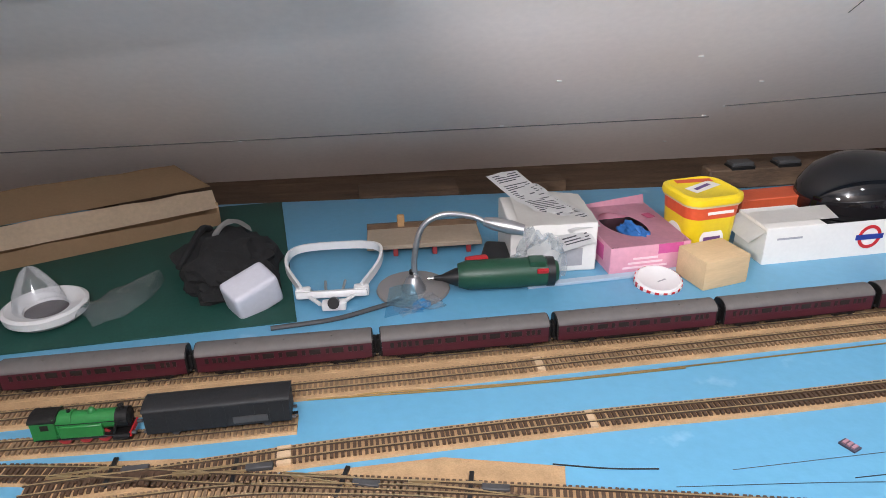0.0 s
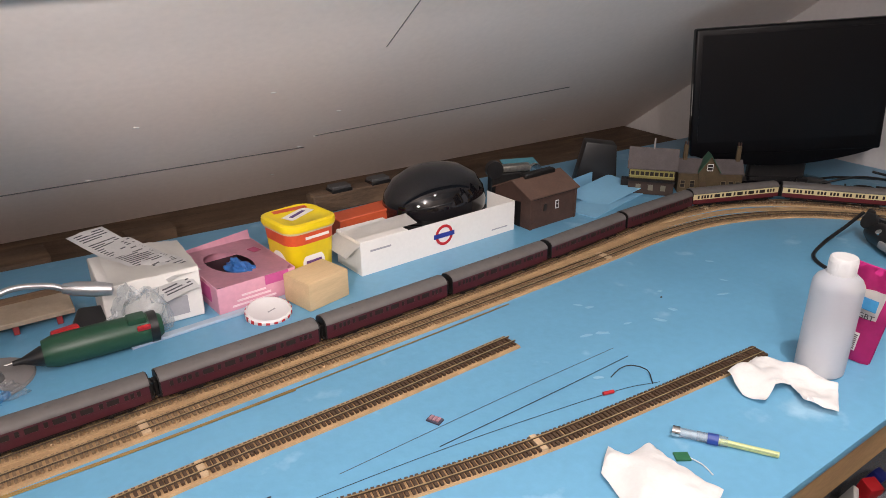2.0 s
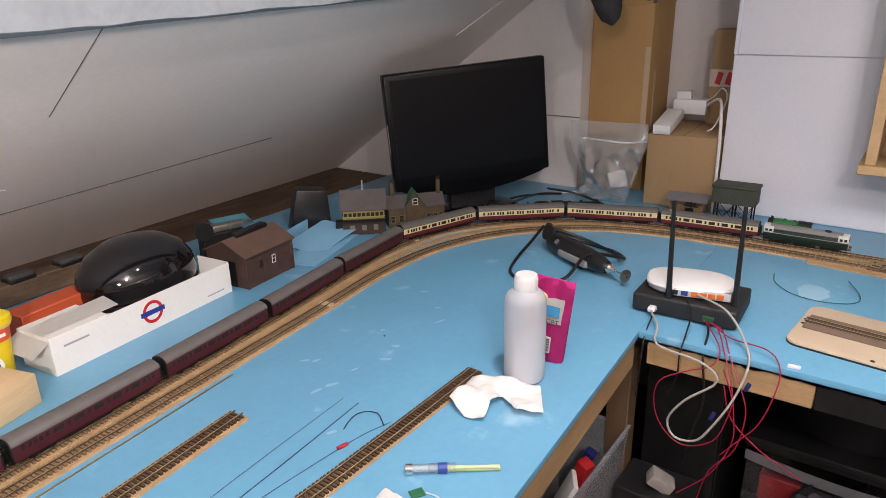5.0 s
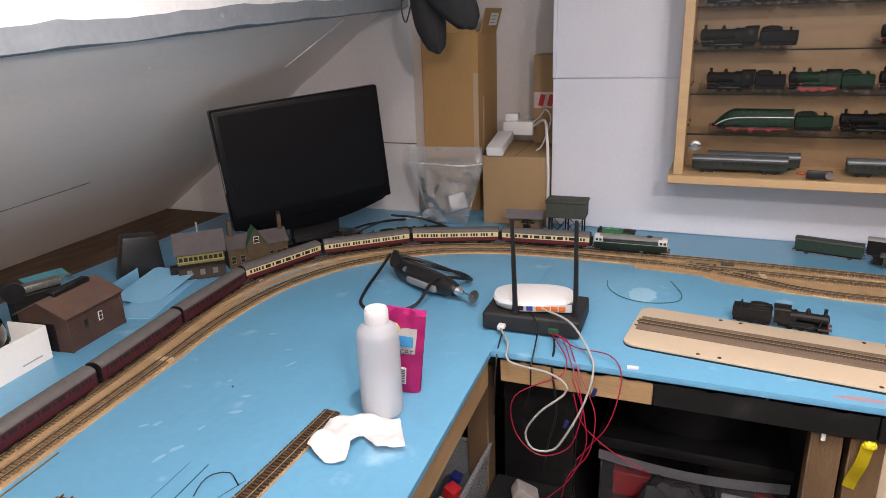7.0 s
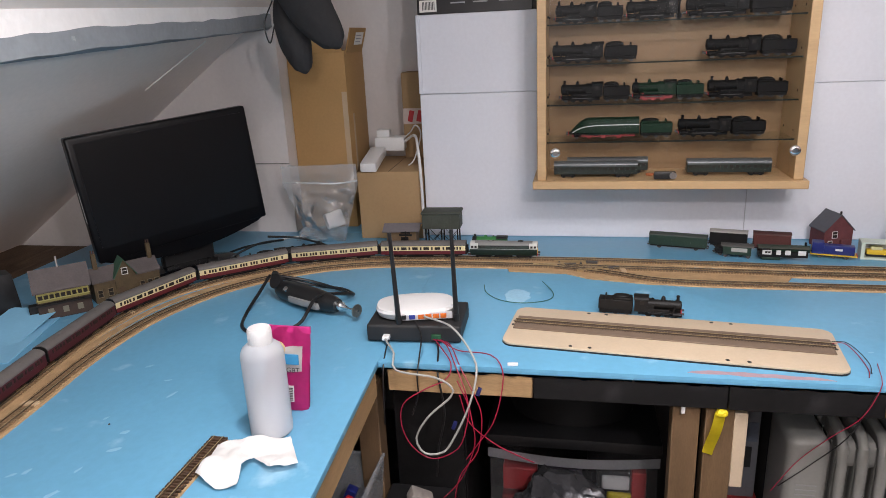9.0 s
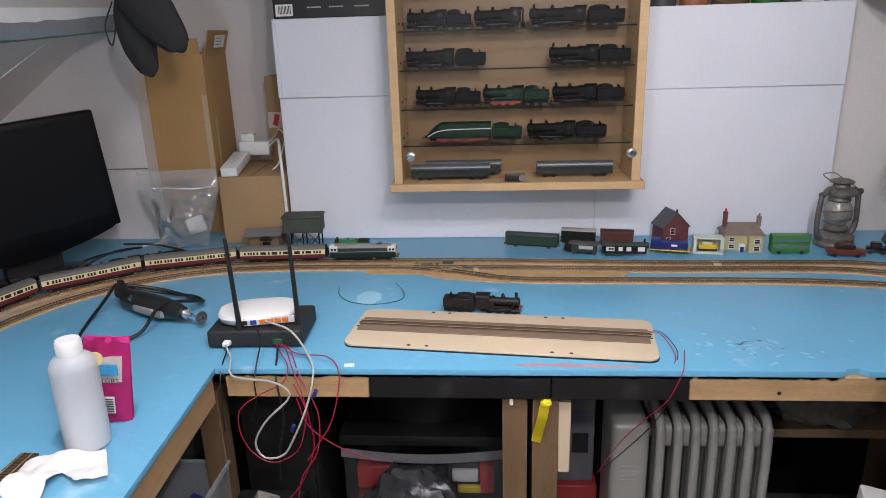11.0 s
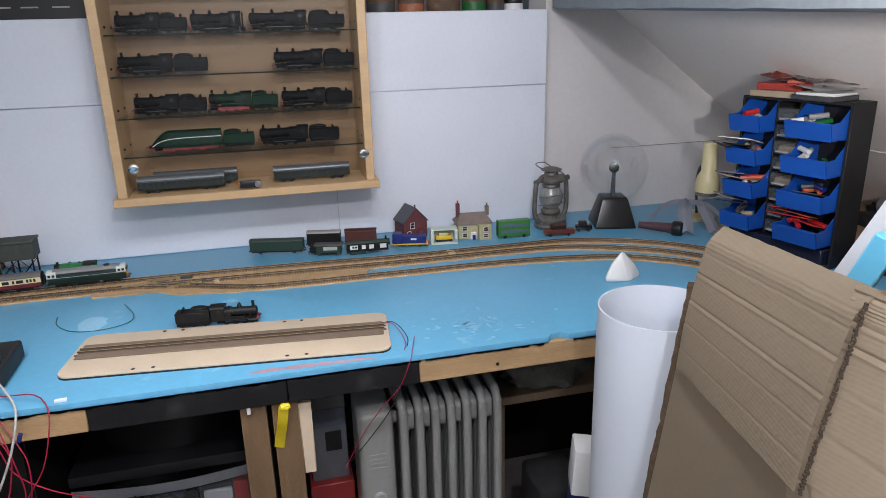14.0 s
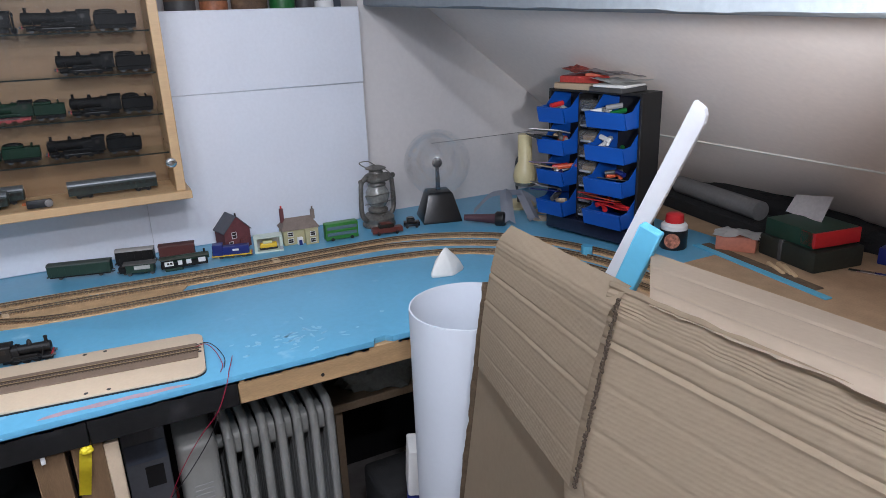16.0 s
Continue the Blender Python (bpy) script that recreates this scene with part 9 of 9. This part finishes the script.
# ---- right-hand board ----
UX = at(2.067, -1.306, B, 12.9)
th = thing("parts_cabinet", "black parts cabinet with blue bins and clear drawers", "storage cabinet", UX)
W, D, H = 0.330, 0.096, 0.447
cabinet_black = mat("cabinet_black", (0.011, 0.011, 0.012), 0.5, var=0.15, bump=0.03)
for nm, x, y, z, sx, sy, sz in (("side_panel", -W / 2, -D / 2, 0, 0.008, D, H), ("side_panel", W / 2, -D / 2, 0, 0.008, D, H), ("top_panel", 0, -D / 2, H - 0.0078, W - 0.010, D - 0.002, 0.008), ("base_panel", 0, -D / 2, 0, W - 0.010, D - 0.002, 0.008), ("back_panel", 0, -D + 0.004, 0.009, W - 0.010, 0.005, H - 0.020), ("divider", 0.052, -D / 2 + 0.004, 0.009, 0.004, D - 0.012, H - 0.02), ("divider", -0.020, -D / 2 + 0.004, 0.009, 0.004, D - 0.012, H - 0.02)):
    part(nm, box(nb(), sx, sy, sz, at(x, y, z), 0.0006), cabinet_black, th)
bin_blue = mat("bin_blue", (0.012, 0.085, 0.42), 0.35, var=0.05, bump=0.0)
drawer_clear = clear("drawer_clear", (0.80, 0.82, 0.84), 0.12, 0.35, 0.12)


def scoop_bin(w, h, m, fill):
    b_ = nb()
    prof = [(-0.10, 0), (0.045, 0), (0.060, h * 0.52), (0.022, h * 0.56), (-0.02, h), (-0.10, h)]
    for s in (-1, 1):
        lo = [b_.verts.new(m @ Vector((s * w / 2, y, z))) for y, z in prof]
        hi = [b_.verts.new(m @ Vector((s * (w / 2 - 0.003), y, z))) for y, z in prof]
        b_.faces.new(lo), b_.faces.new(hi)
        for k in range(len(prof)):
            b_.faces.new((lo[k], lo[(k + 1) % 6], hi[(k + 1) % 6], hi[k]))
    box(b_, w, 0.145, 0.003, m @ at(0, -0.028, 0))
    box(b_, w, 0.003, h * 0.52, m @ at(0, 0.0525, 0.0, 0, -14))
    box(b_, w, 0.010, 0.004, m @ at(0, 0.0615, h * 0.50), 0.001)
    bin_ = part("bin", b_, bin_blue, th, "open blue bin")
    for k, (mt, x, y, z, a, ln) in enumerate(fill):
        part("spare", tube(nb(), [(-ln / 2, 0, 0), (ln / 2, 0, 0)], 0.0075, 8), mt, bin_, "", m @ at(x, y, z, a, 0, 8))
    return bin_


rnd = random.Random(21)
palette = [red_paint, orange, white_plastic, dark_grey, bright_green, card_pale, shunt_blue, grey_plastic, paper]
for col, w in ((0.108, 0.100), (-0.092, 0.132)):
    for row in range(4):
        z = 0.352 - 0.096 * row
        fill = [(rnd.choice(palette) if not (col < 0 and row == 3) else red_paint, rnd.uniform(-w / 3, w / 3), rnd.uniform(-0.02, 0.035), rnd.uniform(0.030, 0.060), rnd.uniform(0, 180), rnd.uniform(0.03, 0.06)) for _ in range(4)]
        scoop_bin(w, 0.086, at(col, 0.004, max(0.012, z)), fill)
for row in range(8):
    dr = part("drawer", box(nb(), 0.064, 0.096, 0.038, at(0.016, -0.048, 0.060 + 0.046 * row), 0.002), drawer_clear, th, "small clear drawer")
    part("drawer_pull", box(nb(), 0.040, 0.010, 0.006, at(0.016, 0.006, 0.066 + 0.046 * row), 0.002), mat("clear_grey", (0.36, 0.38, 0.40), 0.3, bump=0.0) if row == 0 else bpy.data.materials["clear_grey"], dr)
    part("contents", box(nb(), 0.052, 0.08, 0.020, at(0.016, -0.050, 0.063 + 0.046 * row), 0.003), rnd.choice([dark_grey, grey_plastic, card, dark_grey]), dr)
part("bottom_drawer", box(nb(), 0.310, 0.120, 0.044, at(0.0, -0.036, 0.010), 0.003), mat("smoke_blue", (0.016, 0.020, 0.042), 0.22, var=0.2, bump=0.0), th, "wide smoked bottom drawer")
for x, z, sx, sy, a, material in ((0.146, 0.318, 0.10, 0.09, 14, paper), (0.156, 0.292, 0.085, 0.12, -28, black_plastic), (0.125, 0.300, 0.080, 0.12, 8, black_plastic), (0.160, 0.214, 0.085, 0.09, 24, mat("lilac_wrap", (0.20, 0.15, 0.24), 0.35)), (0.135, 0.205, 0.070, 0.12, -8, card_pale), (0.145, 0.128, 0.090, 0.10, 16, shunt_blue), (0.165, 0.142, 0.080, 0.07, -20, grey_plastic), (-0.05, 0.128, 0.130, 0.040, 8, red_paint), (-0.06, 0.138, 0.120, 0.034, -6, orange), (-0.04, 0.146, 0.110, 0.030, 14, red_paint), (-0.10, 0.118, 0.090, 0.034, -16, red_paint), (-0.100, 0.200, 0.070, 0.08, 10, dark_grey)):
    part("packet_card", box(nb(), sx, sy, 0.003, at(x, 0.020, z, a, 14), 0.0006), material, th, "flat packet sticking out of a bin")
# packets on the cabinet
ZT = B + 0.448
for x, y, z, sx, sy, sz, a, material, label in ((2.135, -1.335, 0, 0.16, 0.11, 0.018, 14, card_pale, "pale flat packet on the parts cabinet"), (2.150, -1.345, 0.018, 0.13, 0.09, 0.020, 24, mat("red_packet", (0.42, 0.05, 0.04), 0.5, var=0.3, scale=40, bump=0.1), "red and white printed packet on the parts cabinet"), (2.005, -1.345, 0, 0.12, 0.11, 0.014, 8, dark_grey, "dark flat book on the parts cabinet"), (2.10, -1.340, 0.038, 0.06, 0.04, 0.012, 50, orange, "orange packet on top of the pile"), (1.995, -1.340, 0.014, 0.11, 0.10, 0.008, 14, paper, "sheaf of white paper on the dark book")):
    solo("packet", box(nb(), sx, sy, sz, I4, 0.002), material, label, "packet", at(x, y, ZT + z, a), group="packets on the cabinet")
solo("plastic_packet", sheet(nb(), 16, 6, lambda u, v: ((u - 0.5) * 0.24, (v - 0.5) * 0.05, 0.001 + 0.010 * math.sin(u * 3.0) + 0.004 * noise.noise((u * 6, v * 3, 2))), 0.002), mat("milky_packet", (0.56, 0.53, 0.54), 0.25, var=0.15, bump=0.1), "long milky plastic packet across the pile", "packet", at(2.035, -1.325, ZT + 0.042, 30))
for x, y, z, sx, sy, a, seed, material, label in ((1.975, -1.335, 0.030, 0.17, 0.09, 28, 5, paper, "creased white instruction sheet hanging over the pile"), (2.125, -1.315, 0.050, 0.15, 0.08, -14, 6, mat("red_print", (0.46, 0.11, 0.09), 0.5, var=0.7, scale=70, bump=0.1), "red and white printed leaflet on the pile"), (2.055, -1.335, 0.048, 0.13, 0.07, 8, 7, mat("lilac_leaf", (0.52, 0.48, 0.50), 0.5, var=0.2, bump=0.1), "pale creased leaflet on the pile")):
    solo("leaflet", sheet(nb(), 10, 8, lambda u, v: ((u - 0.5) * sx, (v - 0.5) * sy, 0.010 * noise.noise((u * 2.5, v * 2, seed)) + 0.004 * noise.noise((u * 9, v * 7, seed)) + 0.012 * abs(u - 0.4)), 0.001), material, label, "leaflet", at(x, y, ZT + z, a), group="leaflets on the cabinet")
# cream reading lamp behind
cream_enamel = mat("cream_enamel", (0.62, 0.53, 0.30), 0.35, var=0.05, bump=0.0)
th = thing("reading_lamp", "cream enamel reading lamp with its shade hanging down", "lamp", at(2.355, -1.262, B))
part("shade", lathe(nb(), [(0.026, 0.128), (0.037, 0.130), (0.040, 0.150), (0.034, 0.180), (0.024, 0.196), (0.024, 0.285), (0.020, 0.290), (0, 0.290)], I4, 30), cream_enamel, th, "cream shade")
part("rim", lathe(nb(), [(0.030, 0.118), (0.034, 0.118), (0.036, 0.128), (0.030, 0.128)], I4, 30, True), tin, th)
part("arm", tube(nb(), spline([(0.0, -0.02, 0.24), (0.045, 0.0, 0.20), (0.085, -0.02, 0.12), (0.13, -0.06, 0.02)], 0.01), 0.005, 8), dark_grey, th)
part("base", lathe(nb(), [(0, 0), (0.060, 0), (0.062, 0.010), (0.050, 0.018), (0, 0.022)], at(0.14, -0.07, 0), 32), cream_enamel, th)
claw = milky_plastic("grey_perspex", (0.50, 0.50, 0.56), 0.12)
th = thing("bracket", "grey moulded plastic bracket with bent arms", "bracket", at(2.385, -1.205, B) @ Matrix.Diagonal((1.0, 1.0, 1.45, 1)))
for pts in ([(-0.09, 0.045, 0.006), (-0.05, 0.03, 0.045), (0.0, 0.0, 0.062), (0.03, -0.02, 0.055)], [(0.0, 0.0, 0.060), (-0.02, -0.06, 0.055), (-0.06, -0.10, 0.030), (-0.10, -0.12, 0.004)], [(0.03, -0.02, 0.055), (0.07, 0.02, 0.045), (0.10, 0.07, 0.006)], [(-0.02, -0.05, 0.058), (-0.09, -0.05, 0.012), (-0.11, -0.045, 0.006)]):
    way = spline(pts, 0.01)
    n = len(way) - 1
    side = (way[-1] - way[0]).cross(Vector((0, 0, 1))).normalized() * 0.042
    part("arm", sheet(nb(), 4, n, lambda u, v: way[round(v * n)] + side * (u - 0.5) + Vector((0, 0, 0.010 - 0.018 * abs(u - 0.5))), 0.010), claw, th)
solo("wood_coil", lathe(nb(), [(0.035, 0), (0.055, 0), (0.055, 0.016), (0.035, 0.016)], I4, 36, True), mdf, "flat ring of pale wood by the lamp", "ring", at(2.33, -1.32, B))
th = thing("glue_tub", "dark tub with a white collar, red lid and copper label", "tub", at(1.852, -1.446, B))
part("body", lathe(nb(), [(0, 0), (0.036, 0), (0.039, 0.004), (0.039, 0.056), (0, 0.058)], I4, 30), black_plastic, th)
part("collar", lathe(nb(), [(0.034, 0.057), (0.0375, 0.058), (0.0375, 0.070), (0.030, 0.078), (0, 0.078)], I4, 30), white_plastic, th, "white collar")
part("label", cyl(nb(), 0.022, 0.003, at(-0.024, 0.0295, 0.030, 39, -90), 26), mat("label_copper", (0.42, 0.16, 0.10), 0.5, var=0.8, scale=90, bump=0.0), th, "round copper and black label")
part("lid", lathe(nb(), [(0.026, 0.078), (0.027, 0.080), (0.025, 0.100), (0.019, 0.104), (0, 0.104)], I4, 28), red_paint, th, "red lid")
solo("blue_strip", box(nb(), 0.46, 0.022, 0.004, I4, 0.0006), foam_blue, "narrow sky blue strip lying on the bare board", "strip", at(1.60, -1.487, B, -6.6))
solo("cork_offcut", box(nb(), 0.40, 0.030, 0.003, I4, 0.0006), card_dark, "strip of dark brown underlay", "strip", at(1.62, -1.520, B, -6.6))
solo("grey_tube", tube(nb(), [(-0.20, 0, 0), (0.20, 0, 0)], 0.030, 24), mat("grey_pipe", (0.17, 0.165, 0.165), 0.5, var=0.15, bump=0.05), "grey cardboard tube at the back of the board", "tube", at(2.0, -1.785, B + 0.072, -10))
solo("dark_case", box(nb(), 0.56, 0.13, 0.042, I4, 0.006, 2), soft_black, "long dark case under the grey tube", "case", at(1.97, -1.785, B, -9))
th = thing("trinket_box", "salmon pink box with a crumpled paper top", "box", at(1.742, -1.582, B, 34))
part("box", box(nb(), 0.108, 0.062, 0.044, I4, 0.006, 2), mat("salmon", (0.55, 0.20, 0.13), 0.5, var=0.15, bump=0.05), th)
part("paper", crumple(nb(), 0.125, 0.075, 0.022, 31, 12, at(0, 0, 0.042)), paper, th)
th = thing("tool_case", "dark green tool case with a red end and paper on top", "case", at(1.578, -1.672, B, -9))
part("base_case", box(nb(), 0.195, 0.165, 0.058, I4, 0.006, 2), mat("olive_black", (0.020, 0.024, 0.018), 0.6, var=0.2, bump=0.1), th)
part("lid_case", box(nb(), 0.170, 0.150, 0.048, at(0.004, 0.0, 0.059), 0.006, 2), mat("bottle_green", (0.012, 0.045, 0.028), 0.45, var=0.12, bump=0.03), th)
part("red_end", box(nb(), 0.052, 0.154, 0.042, at(-0.058, -0.002, 0.063), 0.004, 2), red_paint, th, "red end panel")
part("strap", box(nb(), 0.014, 0.169, 0.060, at(0.02, 0, 0), 0.002), dark_grey, th)
part("paper", sheet(nb(), 10, 10, lambda u, v: (0.045 + (u - 0.5) * 0.125, -0.010 - 0.030 * v, 0.108 + (0.045 + 0.022 * (1 - u)) * v + 0.003 * noise.noise((u * 3, v * 3, 4))), 0.003), mat("pinkish_paper", (0.84, 0.80, 0.80), 0.8, bump=0.1), th, "propped pale paper")
for k, (x, y, a) in enumerate(((1.555, -1.545, -30), (1.535, -1.540, -33), (1.57, -1.530, -26))):
    solo("clothes_peg", box(nb(), 0.085, 0.010, 0.009, I4, 0.002), bare, "pale wooden clothes peg on the bare board", "peg", at(x, y, B, a), group="wooden pegs")
solo("steel_rule", box(nb(), 0.115, 0.016, 0.004, I4, 0.001), chrome, "short bright steel strip on the bare board", "rule", at(1.415, -1.702, B, 24))
solo("blue_packet", box(nb(), 0.062, 0.050, 0.046, I4, 0.004, 2), shunt_blue, "small blue carton behind the tool case", "carton", at(1.432, -1.812, B, 10))
# added heap fills the dark eaves, no real thing known there
solo("dark_heap", lump(nb(), 0.46, 0.060, 0.066, 9, rough=0.2), soft_black, "dark heap added to fill the dark eaves", "cloth", at(1.86, -1.895, B, -3))
solo("blue_foam_block", cyl(nb(), 0.016, 0.030, I4, 18), foam_blue, "small round sky blue foam plug", "foam", at(1.93, -1.19, B))
